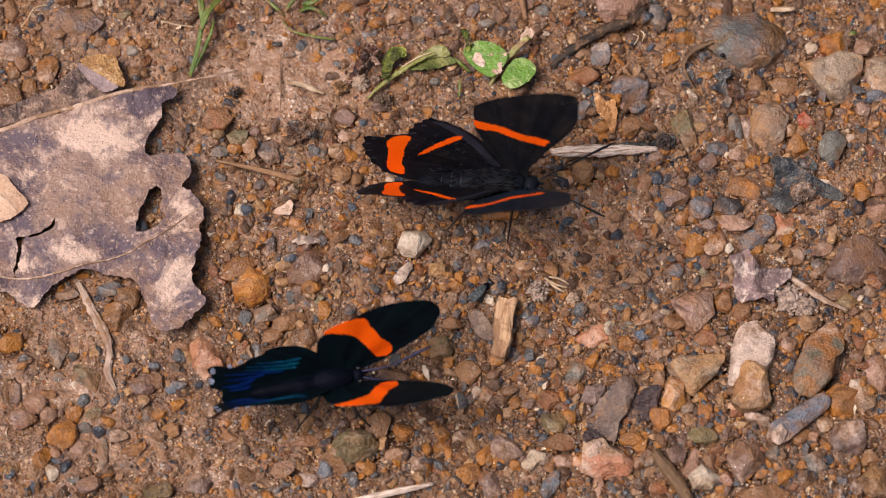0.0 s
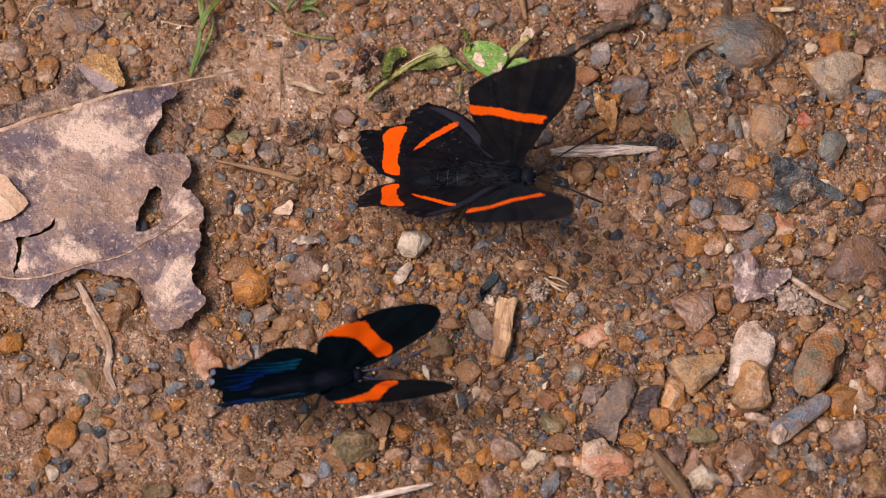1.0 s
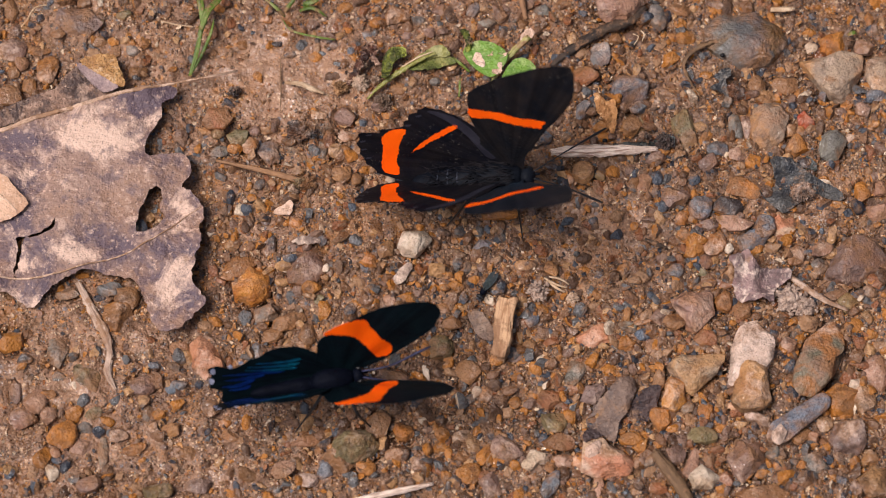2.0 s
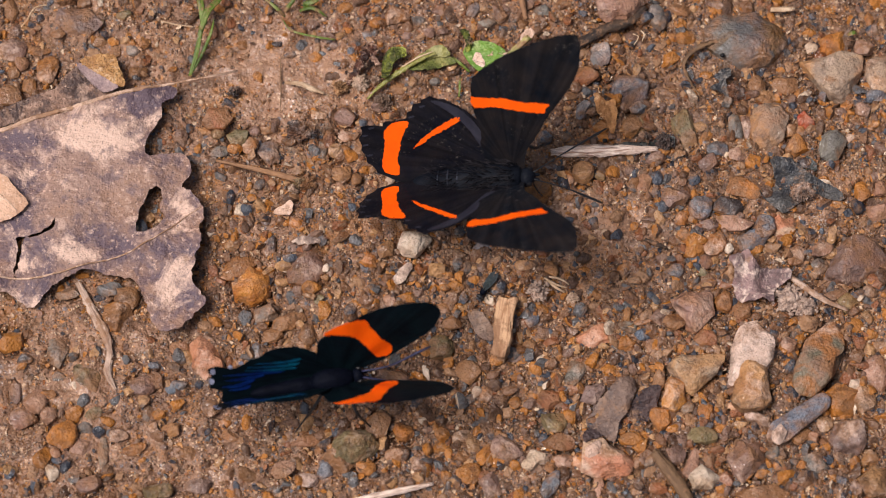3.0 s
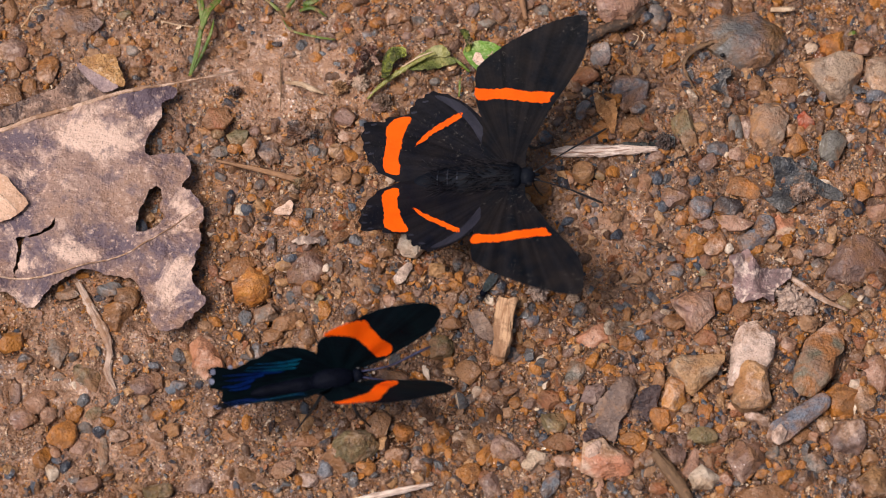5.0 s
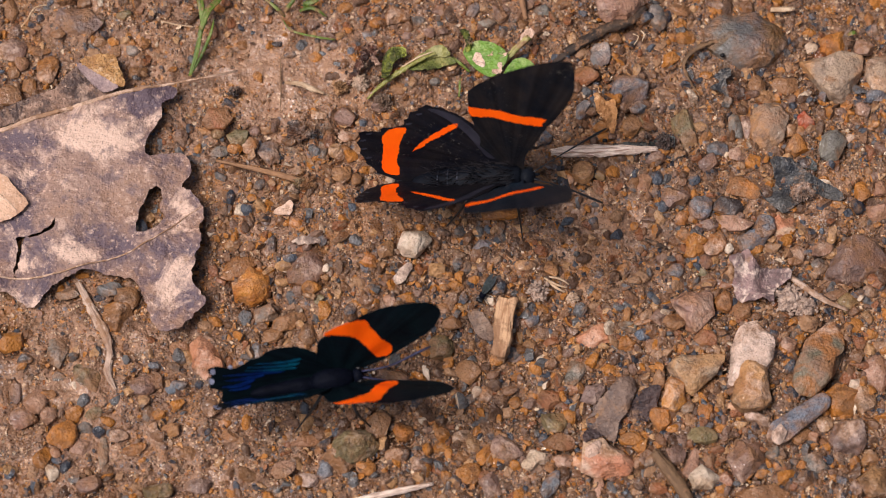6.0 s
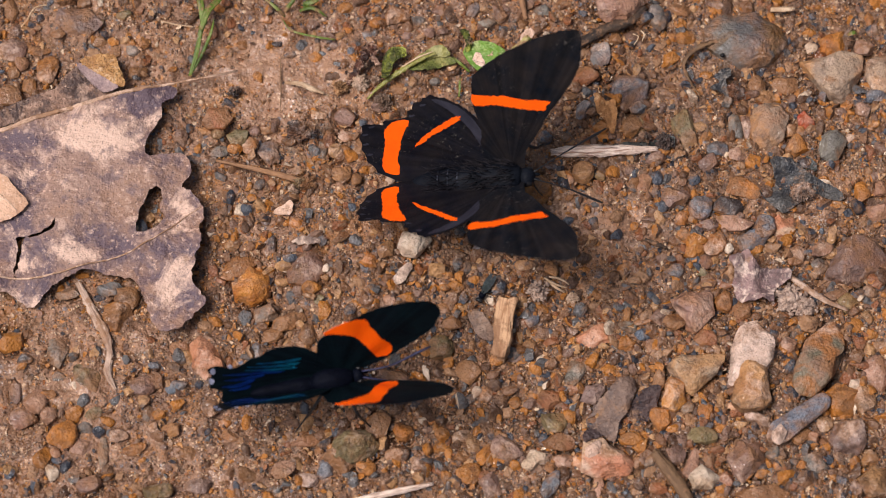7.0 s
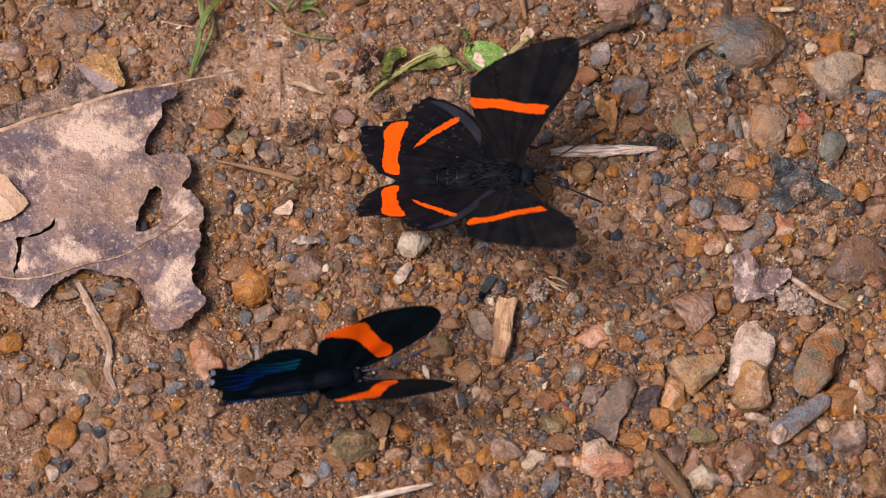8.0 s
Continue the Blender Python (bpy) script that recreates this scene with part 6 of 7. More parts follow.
def build_wilted_plant():
    plant = new("wilted_plant")
    tagged(plant, "wilted olive-green plant lying in mud", "plant")
    up = lambda x, y: 1.6 + 0.9 * (lattice(x, y, 3, 93) - 0.5) + 0.3 * (lattice(x, y, 1, 94) - 0.5)
    sheet("leaf", [(-5.4, 25.6), (-4.2, 26.8), (-2.8, 27.9), (-0.8, 28.8), (0.45, 28.5), (1.0, 27.6), (0.2, 27.3), (-1.2, 27.2), (-3.2, 26.4)], PALE_OLIVE, plant, 0.35, 0.2, lambda x, y: up(x, y) + 0.4, seed=35, label="yellowing upper side of a folded leaf")
    sheet("leaf", [(-4.8, 25.5), (-3.2, 26.5), (-1.2, 27.3), (0.6, 27.6), (1.7, 26.7), (1.0, 26.1), (-0.4, 25.8), (-1.8, 25.4), (-3.2, 25.3)], OLIVE_LEAF, plant, 0.35, 0.2, up, rag=0.08, seed=38)
    sheet("leaf", [(-8.4, 24.0), (-8.4, 26.2), (-7.9, 27.8), (-6.9, 28.6), (-5.4, 28.5), (-5.0, 27.5), (-6.0, 26.9), (-6.7, 26.3), (-7.1, 25.2), (-7.6, 24.0)], DARK_OLIVE, plant, 0.35, 0.25, lambda x, y: up(x, y) + 0.6 + 1.2 * (lattice(x, y, 1.6, 95) - 0.5), seed=36, label="dark curled olive leaf")
    tube("stem", [(-10.4, 21.6, 0.3), (-9.0, 23.0, 0.7), (-7.4, 24.2, 1.2), (-5.4, 25.4, 1.8), (-3.1, 26.6, 2.3), (-0.9, 27.6, 2.3)], [0.15, 0.28, 0.36, 0.36, 0.26, 0.08], PALE_OLIVE, plant, flat=0.5, knobs=0.22, label="pale fleshy leaf stalk")
    tube("stem", [(-5.6, 25.7, 1.9), (-3.4, 26.9, 2.4), (-1.4, 27.7, 2.5)], [0.12, 0.14, 0.05], STRAW, plant, label="pale rib of the stalk")
    tube("stem", [(-13.0, 23.5, 0.6), (-12.1, 25.0, 1.4), (-11.2, 26.3, 2.0), (-10.7, 27.5, 2.2), (-10.8, 28.6, 1.8)], [0.3, 0.5, 0.62, 0.55, 0.3], WET_HUSK, plant, flat=0.7, knobs=0.4, seed=4, label="wet brown stem crusted with soil")
    sheet("shrivelled_leaf", [(-10.9, 28.2), (-10.3, 29.1), (-9.3, 29.0), (-8.9, 28.0), (-9.2, 27.0), (-8.5, 25.9), (-9.6, 26.2), (-10.3, 27.3)], WET_HUSK, plant, 0.25, 0.2, lambda x, y: 2.2 + 1.8 * (lattice(x, y, 1.1, 96) - 0.5), rag=0.12, seed=37, label="brown shrivelled leaf")


def blade_of_grass(parent, pts, wide, seed):
    tube("blade", pts, [wide * 0.7, wide, wide * 0.9, wide * 0.2], GRASS, parent, 8, 6, 0.22, 0.0, seed)


def build_grass():
    tuft = new("grass_tuft")
    tagged(tuft, "tuft of narrow green grass blades", "grass")
    for k, (pts, w) in enumerate((
            ([(-34.9, 24.9, 0.3), (-33.9, 28.2, 1.5), (-33.3, 31.3, 2.5), (-32.9, 33.1, 2.8)], 0.36), ([(-33.3, 30.9, 2.6), (-32.5, 33.4, 3.0), (-31.2, 35.2, 2.5), (-29.6, 36.9, 2.0)], 0.52),
            ([(-33.1, 32.0, 2.6), (-33.4, 34.4, 3.0), (-33.8, 36.5, 3.0), (-34.0, 38.6, 2.5)], 0.48), ([(-34.6, 25.4, 0.5), (-33.1, 28.2, 1.2), (-32.0, 30.7, 2.0), (-31.6, 32.8, 2.0)], 0.24))):
        blade_of_grass(tuft, pts, w, k)
    tuft = new("grass_tuft")
    tagged(tuft, "sprig of short green grass at the mud", "grass")
    for k, (pts, w) in enumerate((
            ([(-21.9, 33.8, 0.3), (-22.5, 34.2, 1.0), (-23.5, 35.0, 1.5), (-25.2, 36.3, 1.5)], 0.28), ([(-15.0, 30.4, 0.2), (-17.5, 30.7, 0.5), (-20.9, 31.5, 0.8), (-22.4, 33.4, 0.9)], 0.16), ([(-21.9, 34.3, 0.6), (-21.3, 35.1, 1.2), (-20.7, 35.8, 1.5), (-20.1, 37.4, 1.0)], 0.3),
            ([(-18.5, 34.7, 0.5), (-19.1, 35.3, 1.2), (-17.8, 35.6, 1.5), (-16.6, 36.7, 1.0)], 0.4), ([(-19.9, 34.5, 0.6), (-18.5, 34.7, 1.3), (-17.4, 34.4, 1.2), (-16.1, 33.6, 0.6)], 0.3))):
        blade_of_grass(tuft, pts, w, 10 + k)
    tuft = new("grass_tuft")
    tagged(tuft, "pale single grass shoots in mud", "grass")
    for k, (pts, w) in enumerate((([(2.2, 21.9, 0.3), (2.3, 22.9, 0.8), (2.3, 23.8, 0.9), (2.5, 24.8, 0.6)], 0.16),
                                  ([(55.9, 30.9, 0.8), (56.3, 30.8, 1.4), (56.8, 31.0, 1.4), (57.3, 31.0, 0.8)], 0.35))):
        blade_of_grass(tuft, pts, w, 20 + k)


build_seedling()
build_wilted_plant()
build_grass()


# ---- butterflies: x along the body to the head, y to its left, z up; millimetres ----
def camber(x, y):
    y = np.abs(y)
    return 0.010 * y * (14 - y) * 0.5 + 0.1 * np.sin(2.2 * np.arctan2(x + 0.01, y + 1.5) * 5)


def mirrored(outline, side):
    return [(x, y * side) for x, y in outline]


def wing(name, parent, outline, side, material, bands, seed, label="", scallop=None):
    """A wing hinged at its own origin; bands are proud scales of another colour."""
    w = sheet(name, mirrored(outline, side), material, parent, 0.5, 0.09, camber, rag=0.03, seed=seed, label=label, scallop=scallop)
    for part_name, shape, mat, words in bands:
        sheet(part_name, mirrored(shape, side), mat, w, 0.35, 0.07, lambda x, y: camber(x, y) + 0.02, rag=0.055 if mat is BAND else 0.02, seed=seed + 7, label=words)
    return w


def legs(parent, feet):
    made = []
    for k, (hip, knee, foot) in enumerate(feet):
        made.append(tube("leg", [hip, knee, ((np.array(knee) + np.array(foot)) / 2).tolist(), foot], [0.24, 0.2, 0.14, 0.09], LEG, parent, 7, 5, seed=k))
    return made


RED_FORE = [(-0.0, 1.2), (-2.6, 3.2), (-3.5, 6.3), (-4.2, 9.1), (-4.3, 11.7), (-4.1, 13.5), (-3.5, 14.4), (-0.1, 16.9), (4.3, 19.1), (8.2, 20.4), (10.5, 20.7), (11.1, 20.0), (11.1, 18.0), (10.7, 15.9), (9.7, 13.7), (7.9, 11.2), (5.8, 8.4), (3.9, 5.2), (2.2, 2.6), (1.1, 1.1)]
RED_FORE_BAND = [(-4.3, 11.1), (-2.5, 11.0), (0.3, 11.1), (2.4, 10.8), (4.2, 10.6), (6.3, 10.5), (5.9, 10.0), (5.3, 9.1), (2.8, 9.3), (0.5, 9.6), (-1.5, 9.7), (-4.0, 9.6)]
RED_HIND = [(-1.7, 1.9), (-2.6, 2.7), (-3.5, 5.7), (-5.1, 8.6), (-7.6, 10.2), (-10.3, 10.9), (-11.5, 10.1), (-12.4, 9.9), (-13.2, 8.7), (-14.1, 7.8), (-16.5, 7.6), (-16.9, 7.0), (-19.4, 7.0), (-20.0, 5.9), (-20.3, 4.7), (-20.1, 3.4), (-19.8, 2.2), (-18.5, 1.0), (-16.9, 0.2), (-15.2, -0.3), (-10.8, -0.1), (-3.5, 0.4), (-1.2, 0.9)]
RED_HIND_BAND = [(-15.6, 7.3), (-13.3, 7.5), (-14.3, 5.5), (-14.9, 3.7), (-15.4, 2.3), (-15.5, -0.2), (-17.3, 0.1), (-17.6, 1.4), (-17.0, 4.1), (-16.8, 6.0)]
RED_HIND_BAR = [(-6.6, 8.0), (-6.2, 7.5), (-8.4, 6.2), (-10.2, 5.3), (-12.0, 4.1), (-13.1, 3.4), (-12.6, 4.1), (-11.4, 5.3), (-9.6, 6.4)]


RED_HIND_EDGE = [(-9.9, 10.2), (-8.7, 10.2), (-6.2, 9.1), (-4.3, 7.1), (-3.1, 4.8), (-1.8, 2.4), (-3.0, 2.2), (-4.3, 4.4), (-5.5, 6.5), (-7.6, 8.6)]
RED_FORE = RED_FORE[:-1] + [(1.6, -0.6), (-1.5, -0.7), (-3.4, -0.4)]
RED_FORE[0:2] = [(-3.2, 0.8), (-3.9, 3.2)]
RED_HIND[0:3] = [(-0.6, 1.9), (-1.5, 3.0), (-2.7, 6.0)]
RED_HIND = RED_HIND[:-6] + [(-18.6, 0.4), (-17.0, -0.7), (-15.0, -1.4), (-12.0, -1.9), (-8.0, -1.9), (-3.0, -1.3), (0.0, -0.3)]


RED_FRINGE = [[(x, y), (x + 0.7, y + 0.12), (x + 0.75, y - 0.1), (x + 0.1, y - 0.22)] for x, y in ((-19.9, 5.6), (-20.0, 4.2), (-19.6, 2.7), (-18.9, 6.7), (-13.2, 8.2), (-11.6, 9.6))]


def fur(parent, count, x0, x1, wide, high, seed):
    """Short dark hairs lying back along the upper side of a body, in one mesh; sizes in mm."""
    r = np.random.default_rng(seed)
    vs, fs = [], []
    for k in range(count):
        x, q = r.uniform(x0, x1), r.uniform(0.1, 3.04)
        out = np.array([0, math.cos(q), math.sin(q)])
        foot = np.array([x, wide * math.cos(q), high * math.sin(q)])
        ahead = np.array([-1.0, 0.35 * r.normal(), 0.0]) + 0.28 * out
        tip = foot + ahead * r.uniform(1.1, 2.3) + np.array([0, 0, -0.12])
        side = np.cross(ahead, out)
        side = side / np.linalg.norm(side) * 0.04
        mid = (foot + tip) / 2 + out * 0.12
        vs += [foot - side, foot + side, mid + side, mid - side, mid + out * 0.06, tip]
        fs += [np.array(f) + 6 * k for f in ((0, 1, 4), (1, 2, 4), (3, 0, 4), (0, 3, 2), (0, 2, 1), (2, 5, 4), (3, 4, 5), (2, 3, 5))]
    return from_arrays("fur", np.array(vs) * MM, np.array(fs), FUR, parent)


def red_barred_butterfly():
    bug = new("red_barred_butterfly")
    tagged(bug, "black butterfly with narrow orange wing bars standing on mud", "butterfly")
    blob("thorax", (-1.8, 0, 0), (6.8, 4.7, 3.9), BODY_DUSK, bug, 4, wave=0.02, barrel=True)
    blob("abdomen", (-8.9, 0, -0.6), (10.4, 4.1, 3.5), BODY_DUSK, bug, 4, 4, 0.015, -0.42, 5, barrel=True)
    for k in range(3):
        x, a, b = -7.2 - 1.4 * k, 2.02 - 0.14 * k, 1.84 - 0.13 * k
        tube("ring", [(x, a * math.cos(q), -0.5 - 0.08 * k + b * math.sin(q)) for q in np.linspace(0.9, 2.24, 9)], [0.05, 0.11, 0.05], BODY_RING, bug, 6, 2)
    fur(bug, 260, -5.6, 1.0, 2.2, 1.85, 61)
    fur(bug, 150, -11.0, -5.0, 1.95, 1.3, 62)
    head = blob("head", (2.0, 0, -0.1), (2.4, 2.8, 2.3), BODY_DUSK, bug, 3)
    for s in (1, -1):
        blob("eye", (2.3, s * 1.0, 0.0), (1.2, 0.8, 1.2), EYE_MAT, head, 3)
        blob("palp", (3.2, s * 0.35, -0.2), (1.3, 0.45, 0.5), BODY_DUSK, head, 2, -15)
    ends = [(11.8, 8.0, -4.3), (11.3, -2.1, -5.7)]
    bent = [(6.8, 3.8, -1.6), (6.8, -1.0, -2.1)]
    for s, end, mid in zip((1, -1), ends, bent):
        tube("antenna", [(2.8, s * 0.4, 0.3), mid, [(0.35 * m + 0.65 * q) for m, q in zip(mid, end)], end], [0.1, 0.09, 0.13, 0.2, 0.1], LEG, bug, 7, 6)
    tube("proboscis", [(2.2, 0.3, -2.0), (2.6, -0.4, -4.7), (2.5, 0.1, -7.8), (2.2, 0.7, -9.5)], [0.14, 0.12, 0.1, 0.08], LEG, bug, 6)
    feet = [(-4.4, -1.6, -0.4), (-6.4, -3.2, -1.1), (-10.3, -4.4, -6.6)], [(-2.4, 5.6, -0.9), (-5.0, 7.5, -1.9), (-7.5, 11.8, -7.3)], [(-0.9, 6.0, -1.2), (2.1, 5.4, -3.6), (2.4, 8.1, -9.6)]
    legs(bug, feet)
    fore_leg = [(-0.1, -0.8, -1.4), (0.3, -2.9, -2.6), (-0.1, -6.1, -9.0)]
    hip = fore_leg[0]
    walker = legs(bug, [[tuple(p - q for p, q in zip(v, hip)) for v in fore_leg]])[0]
    wings = []
    for s in (1, -1):
        hind = wing("hindwing", bug, RED_HIND, s, WING_DUSK, [("orange_bar", RED_HIND_BAND, BAND, "broad orange bar"), ("orange_bar", RED_HIND_BAR, BAND, "slender orange bar"), ("grey_border", RED_HIND_EDGE, WING_GREY, "greyish front border of the wing")] + [("fringe_spot", q, WING_GREY, "pale scale tuft on the wing edge") for q in RED_FRINGE], 51, scallop=(38, 0.4, 10))
        fore = wing("forewing", bug, RED_FORE, s, WING_BLACK, [("orange_bar", RED_FORE_BAND, BAND, "narrow orange bar")], 52)
        wings.append((s, fore, hind))
    return bug, wings, walker, hip


BLUE_FORE = [(-0.1, -0.3), (-2.4, 2.2), (-2.7, 4.5), (-2.4, 6.3), (-0.2, 7.9), (2.8, 9.6), (6.6, 10.7), (10.3, 10.9), (12.6, 10.3), (13.7, 8.7), (13.4, 6.9), (12.2, 5.1), (10.4, 3.7), (7.7, 2.0), (4.6, 0.3), (1.5, -0.9)]
BLUE_FORE_BAND = [(-1.7, 7.3), (-0.0, 8.5), (1.7, 9.1), (3.7, 9.0), (4.8, 7.0), (5.7, 5.4), (7.1, 3.3), (6.9, 1.9), (5.2, 1.5), (4.6, 2.6), (3.7, 4.1), (2.6, 5.7), (1.3, 6.8), (-0.3, 7.1)]
BLUE_HIND = [(-0.1, -1.5), (-2.0, 1.1), (-2.3, 3.5), (-4.1, 5.1), (-5.9, 5.7), (-8.5, 5.8), (-10.8, 4.9), (-12.7, 4.1), (-14.0, 3.5), (-16.0, 4.3), (-16.9, 3.9), (-16.6, 2.7), (-17.3, 2.0), (-17.0, 0.6), (-15.5, -0.3), (-13.5, -1.3), (-9.1, -2.3), (-1.7, -2.8)]
STREAKS = [[(-10.9, 3.8), (-7.9, 3.6), (-5.0, 3.5), (-5.1, 3.2), (-7.9, 3.3)], [(-12.0, 3.3), (-8.7, 3.0), (-5.3, 2.9), (-5.5, 2.5), (-8.7, 2.6)], [(-12.3, 2.7), (-9.5, 2.4), (-5.8, 2.2), (-6.0, 1.8), (-9.5, 2.0)], [(-15.3, 2.4), (-11.8, 2.1), (-7.5, 1.7), (-7.7, 1.3), (-11.8, 1.7)], [(-15.1, 1.4), (-12.6, 1.4), (-9.9, 1.4), (-10.2, 1.0), (-12.6, 0.9)], [(-15.5, 0.3), (-13.4, 0.4), (-11.1, 0.9), (-11.5, 0.3), (-13.4, -0.2)], [(-14.7, -0.5), (-13.2, -0.4), (-11.7, -0.2), (-12.0, -0.7), (-13.4, -0.8)]]
SPOTS = [[(-16.7, 3.8), (-16.3, 4.0), (-16.0, 3.4), (-16.2, 2.9), (-16.7, 3.0)], [(-17.0, 2.0), (-16.7, 2.2), (-16.3, 1.7), (-16.5, 1.2), (-16.9, 1.1)], [(-14.4, 4.0), (-14.0, 4.2), (-13.8, 3.9), (-13.9, 3.5), (-14.3, 3.6)], [(-13.0, 4.5), (-12.6, 4.7), (-12.3, 4.5), (-12.5, 4.1), (-12.9, 4.1)]]


BLUE_FORE[0:2] = [(-0.1, -0.9), (-3.0, 0.8)]
BLUE_HIND[0:2] = [(-0.3, -1.0), (-1.2, 1.3)]
BLUE_HIND = BLUE_HIND[:-3] + [(-15.5, -2.4), (-9.0, -3.0), (-3.0, -1.2), (0.0, -0.3)]


def blue_tailed_butterfly():
    bug = new("blue_tailed_butterfly")
    tagged(bug, "black butterfly with orange forewing bands and blue-streaked hindwings", "butterfly")
    blob("thorax", (-1.0, 0, -0.2), (6.0, 3.5, 3.2), BODY_BLACK, bug, 4, wave=0.02)
    blob("abdomen", (-7.4, 0, -1.0), (9.0, 2.3, 2.2), BODY_BLACK, bug, 4, 2, 0.015, -0.35, 4, barrel=True)
    head = blob("head", (2.4, 0, -0.1), (1.6, 2.2, 1.8), BODY_BLACK, bug, 3)
    for s in (1, -1):
        blob("eye", (2.6, s * 0.85, 0.1), (1.0, 0.75, 1.05), EYE_MAT, head, 3)
        blob("palp", (3.3, s * 0.3, -0.2), (1.1, 0.4, 0.45), BODY_BLACK, head, 2, -15)
    ends = [(12.3, 2.0, 1.7), (11.4, -3.3, -0.3)]
    bent = [(6.7, 0.4, 1.2), (7.1, -1.6, -0.2)]
    for s, end, mid in zip((1, -1), ends, bent):
        tube("antenna", [(3.0, s * 0.4, 0.3), mid, [(0.35 * m + 0.65 * q) for m, q in zip(mid, end)], end], [0.13, 0.12, 0.14, 0.2, 0.12], FEELER, bug, 7, 6)
    tube("proboscis", [(3.7, -0.1, -1.3), (4.6, -0.4, -3.7), (5.1, -0.4, -6.2), (5.4, -0.3, -7.5)], [0.14, 0.12, 0.1, 0.08], LEG, bug, 6)
    feet = [(-2.1, -0.8, -1.5), (-3.8, -2.7, -3.2), (-6.5, -4.6, -8.2)], [(0.8, -1.3, -1.4), (1.6, -4.4, -2.4), (3.8, -6.1, -7.6)], [(-0.4, 2.8, -1.4), (-1.5, 4.7, -3.1), (-1.8, 7.4, -7.9)], [(2.2, 2.4, -1.3), (4.6, 3.2, -2.7), (6.5, 5.3, -7.4)]
    legs(bug, feet)
    wings = []
    for s in (1, -1):
        hind = wing("hindwing", bug, BLUE_HIND, s, WING_NIGHT,
                    [("blue_streak", q, TEAL if k < 3 else BLUE, "iridescent teal streak" if k < 3 else "iridescent blue streak") for k, q in enumerate(STREAKS)] + [("fringe_spot", q, FRINGE, "white marginal spot") for q in SPOTS], 61, scallop=(16, 0.7, 10))
        fore = wing("forewing", bug, BLUE_FORE, s, WING_NIGHT, [("orange_band", BLUE_FORE_BAND, BAND, "broad orange band")], 62)
        wings.append((s, fore, hind))
    return bug, wings


def fly():
    bug = new("fly")
    tagged(bug, "tiny dark fly with smoky iridescent wings on mud", "fly")
    blob("thorax", (0.4, 0, 1.0), (1.3, 0.9, 0.9), BODY_BLACK, bug, 3)
    blob("abdomen", (-0.7, 0, 0.9), (1.6, 0.8, 0.75), BODY_BLACK, bug, 3, 0, 0.02, -0.25, 3)
    head = blob("head", (1.3, 0, 0.95), (0.65, 0.9, 0.75), LEG, bug, 3)
    for s in (1, -1):
        blob("eye", (1.4, s * 0.32, 1.05), (0.45, 0.4, 0.5), EYE_MAT, head, 2)
        sheet("wing", mirrored([(0.4, 0.1), (-0.8, 0.0), (-2.3, 0.05), (-2.7, 0.3), (-1.8, 0.62), (-0.3, 0.5)], s), FLY_WING, bug, 0.3, 0.03, lambda x, y: 1.5 + 0.05 * x, rag=0.01, seed=3)
        for k in range(3):
            tube("leg", [(0.7 - 0.4 * k, s * 0.3, 0.8), (0.9 - 0.7 * k, s * 0.9, 0.9), (1.1 - 1.1 * k, s * 1.4, 0.0)], [0.06, 0.05, 0.03], LEG, bug, 6, 3)
    return bug


RED, RED_WINGS, RED_LEG, RED_HIP = red_barred_butterfly()
BLUE_BUG, BLUE_WINGS = blue_tailed_butterfly()
FLY = fly()


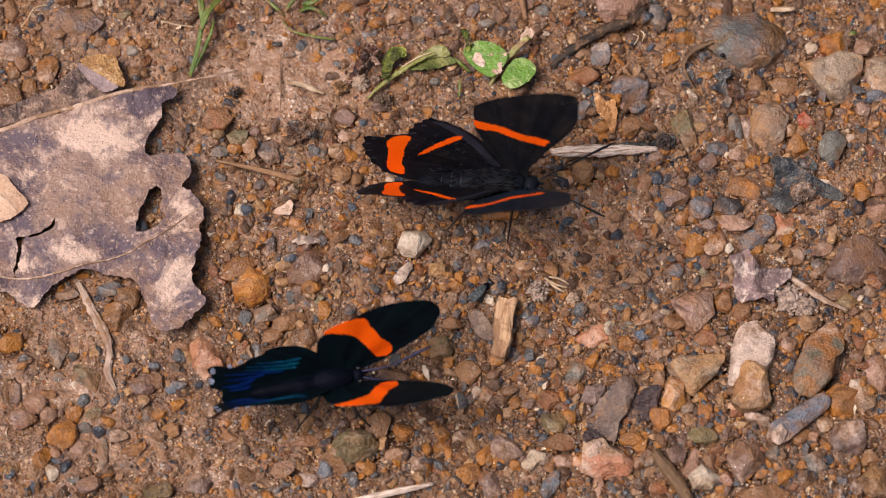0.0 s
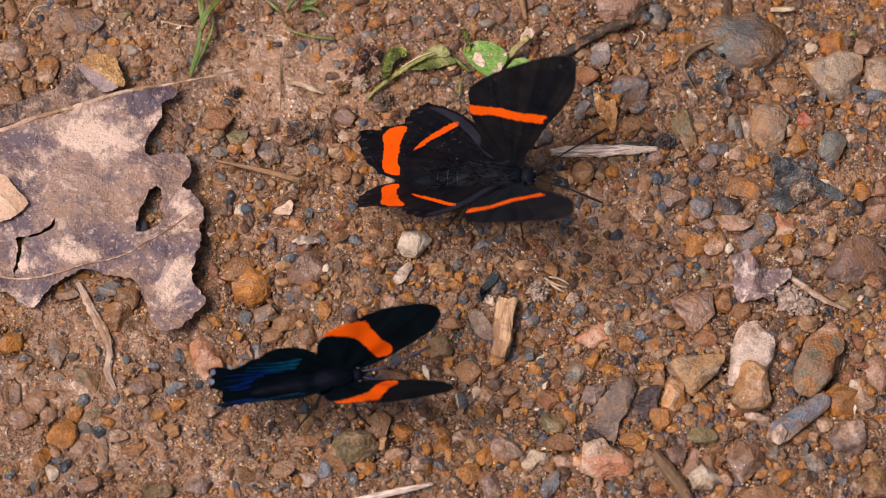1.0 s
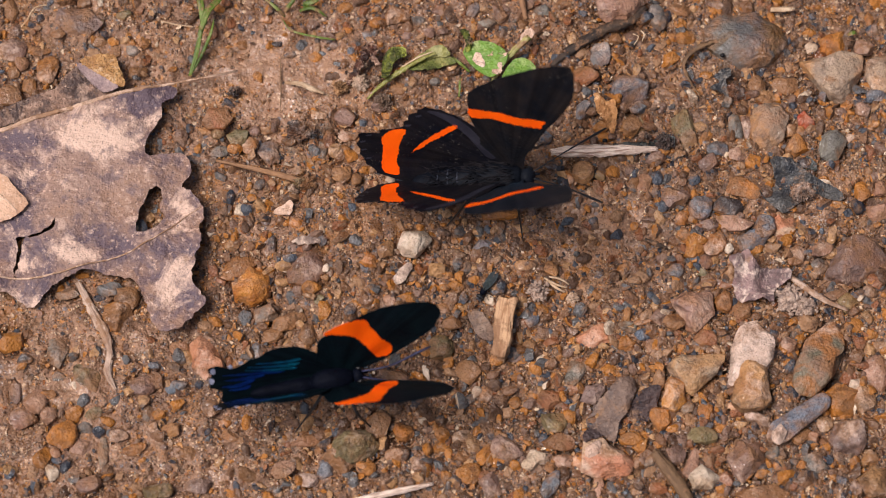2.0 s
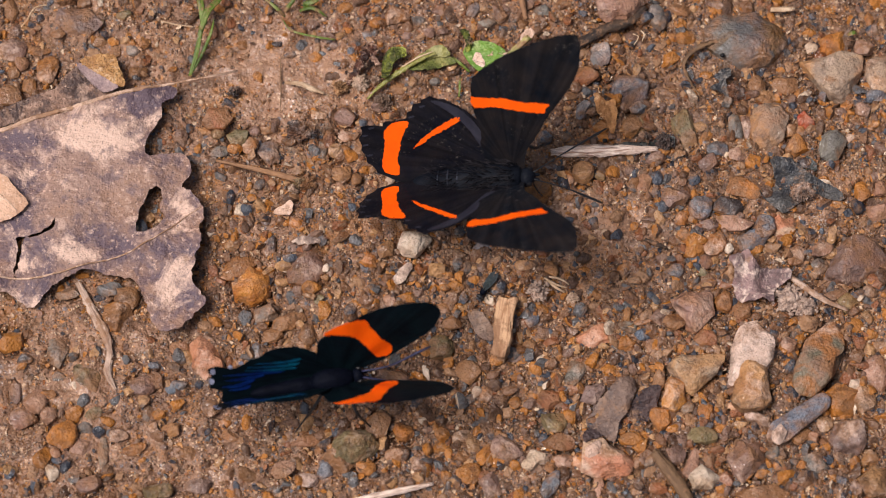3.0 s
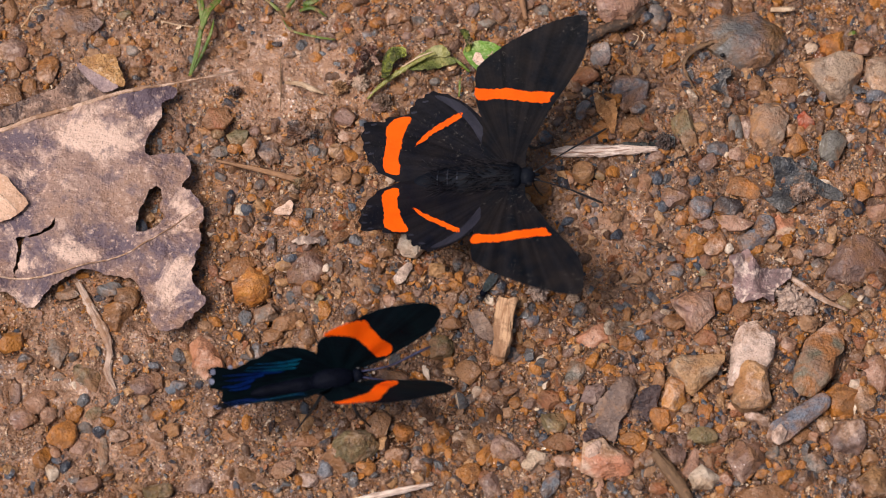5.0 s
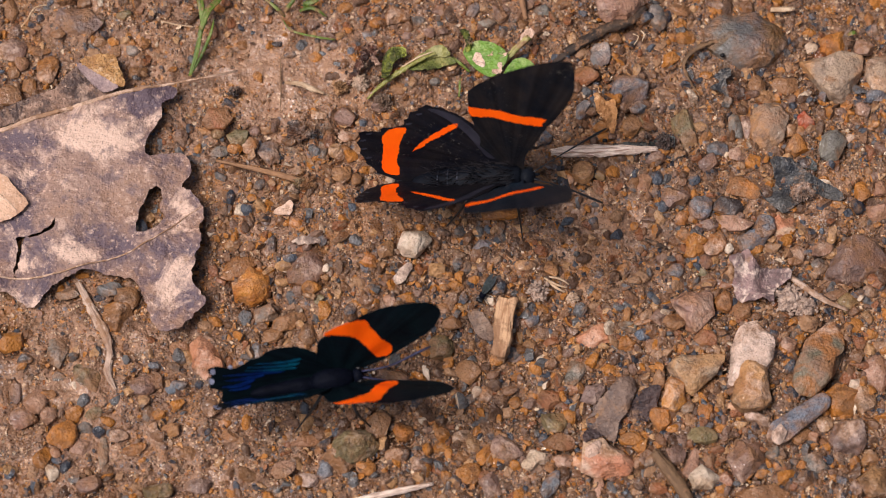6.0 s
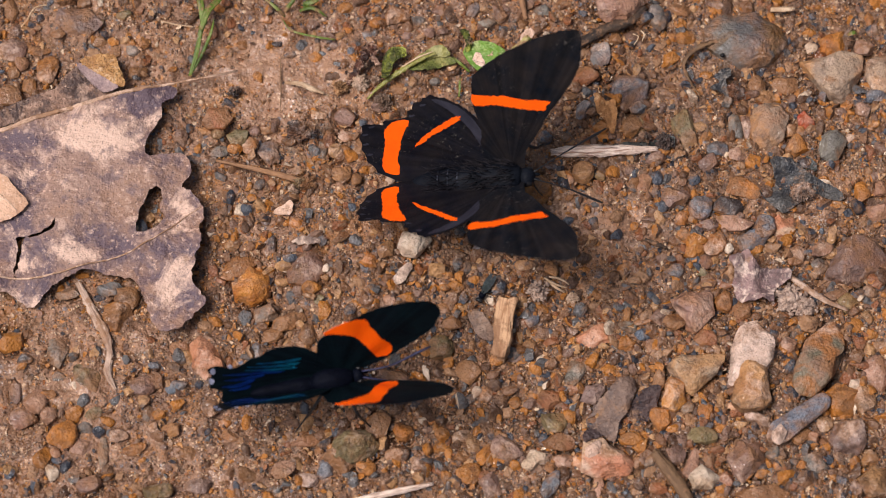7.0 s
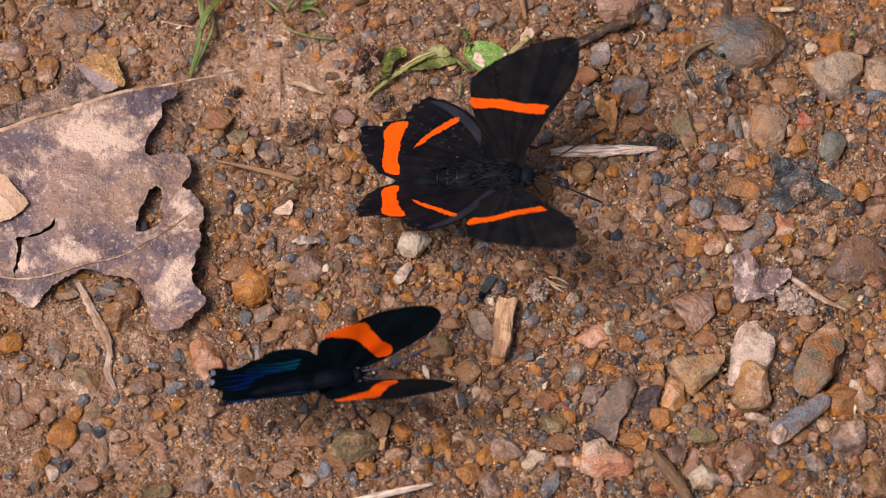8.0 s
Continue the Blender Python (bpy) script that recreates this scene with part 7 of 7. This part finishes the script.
# ---- what moves ----
def motions():
    # the red-barred butterfly shuffles forward a little, then stays
    rows = [(0.0, 0.5, -1.0, -4.5), (0.2, 0.45, -0.9, -3.5), (0.4, 0.25, -0.7, -2.2), (0.6, 0.1, -0.4, -1), (0.8, 0.05, -0.2, -0.5), (1.0, 0.05, 0.0, 0), (1.5, 0.0, 0.1, 0), (3.0, 0.0, 0.0, 0), (8.0, 0.0, 0.05, 0)]
    walk(RED, [(t, pose((9.19 + dx) * MM, (7.13 + dy) * MM, 9.0 * MM, 0, -13, -2.3 + turn)) for t, dx, dy, turn in rows])
    walk(RED_LEG, [(t, Matrix.Translation(Vector(RED_HIP) * MM) @ pose(0, 0, 0, 0, 0, a)) for t, a in ((0, -26), (0.4, -22), (0.7, -8), (0.9, 0), (8, 0))])
    flap = [(0, 71), (0.1, 69), (0.2, 62), (0.3, 53.5), (0.4, 44.5), (0.5, 34), (0.6, 25.5), (0.7, 26), (0.8, 36), (0.9, 47), (1.0, 59), (1.2, 63), (1.3, 64.5),
            (1.4, 69), (1.5, 71), (1.7, 70), (2.0, 64), (2.4, 44), (2.7, 32), (2.8, 32.5), (2.9, 39), (3.0, 48), (3.2, 56), (3.4, 63.5), (3.6, 65.5), (3.8, 64.5),
            (4.0, 61.5), (4.2, 57.5), (4.5, 50.5), (4.7, 42), (5.0, 30), (5.3, 32), (5.6, 49), (5.8, 57), (6.1, 62.5), (6.3, 60.5), (6.6, 56.5), (6.8, 50.5),
            (7.0, 45), (7.2, 36), (7.4, 31), (7.6, 36), (7.8, 43.5), (8.0, 49.5)]
    for s, fore, hind in RED_WINGS:
        # the wings cup as they close: the front edge leads, and the hind pair opens less than the front pair
        front, back = [], []
        for t, a in flap:
            if s > 0:
                up, low = a + 3.5, a + np.interp(a, (28, 40, 52, 62, 72), (0.5, -3, -6, -6.5, -2.5))
            else:
                lean = np.interp(t, (0, 0.2, 0.4, 1, 1.2, 1.5, 3.1, 3.4, 3.7, 4.0, 4.7, 5.8, 6.2, 6.6), (-2.5, -4, -2, 1, -1, 1, 0, 4, 4, 0.5, 0, 3, 3, 0)) * (a > 52)
                up = a - np.interp(a, (26, 45, 62, 72), (2.5, 4.5, 5.5, 7.5)) + lean
                low = a - np.interp(a, (26, 45, 62, 72), (9, 12, 14, 16)) + max(0, lean)
            front.append((t, pose(0, s * MM, 0.3 * MM, s * up) @ pose(0, 0, 0, 0, -min(13, max(-3, 0.33 * (a - 28))), -2 * s)))
            root = 1.0 if s > 0 else np.interp(a, (40, 58), (1.0, 0.4))
            back.append((t, pose(0, s * root * MM, 0.1 * MM, s * low) @ pose(0, 0, 0, 0, 0, -s)))
        walk(fore, front)
        walk(hind, back)
    # the blue-tailed one barely moves its raised wings
    walk(BLUE_BUG, [(t, pose(-13.5 * MM, -20.4 * MM, 8.0 * MM, 4, 3.3, 10)) for t in (0, 8)])
    sway = [(0, 58), (0.5, 59), (1.0, 61), (1.5, 58), (2.2, 60), (3.0, 60), (3.5, 55), (4.0, 59), (4.5, 62), (5.2, 60), (6.0, 60), (6.5, 61), (7.0, 59), (7.5, 58.5), (8.0, 63)]
    for s, fore, hind in BLUE_WINGS:
        walk(fore, [(t, pose(0, s * 1.0 * MM, 0.3 * MM, s * a)) for t, a in sway])
        walk(hind, [(t, pose(0, s * 1.0 * MM, 0.1 * MM, s * (a - 2 if s > 0 else a + 6 + max(0, a - 58.5)))) for t, a in sway])
    spots = [(0.0, 0, 0, 45), (0.5, -0.1, -0.3, 48), (0.6, -0.2, -0.4, 60), (0.667, 0, -0.3, 110), (0.733, 0.2, -0.2, 175), (0.8, 0.3, 0, 232), (1.6, 0.3, 0.0, 236),
             (4.7, 0.3, -0.1, 236), (5.8, 0.2, -0.5, 240), (8.0, 0.1, -0.4, 240)]
    x, y = 5.4, -5.9
    z = float(ground_height(x * MM, y * MM)) + 0.3 * MM
    walk(FLY, [(t, pose((x + dx) * MM, (y + dy) * MM, z, 0, 0, a)) for t, dx, dy, a in spots])


motions()
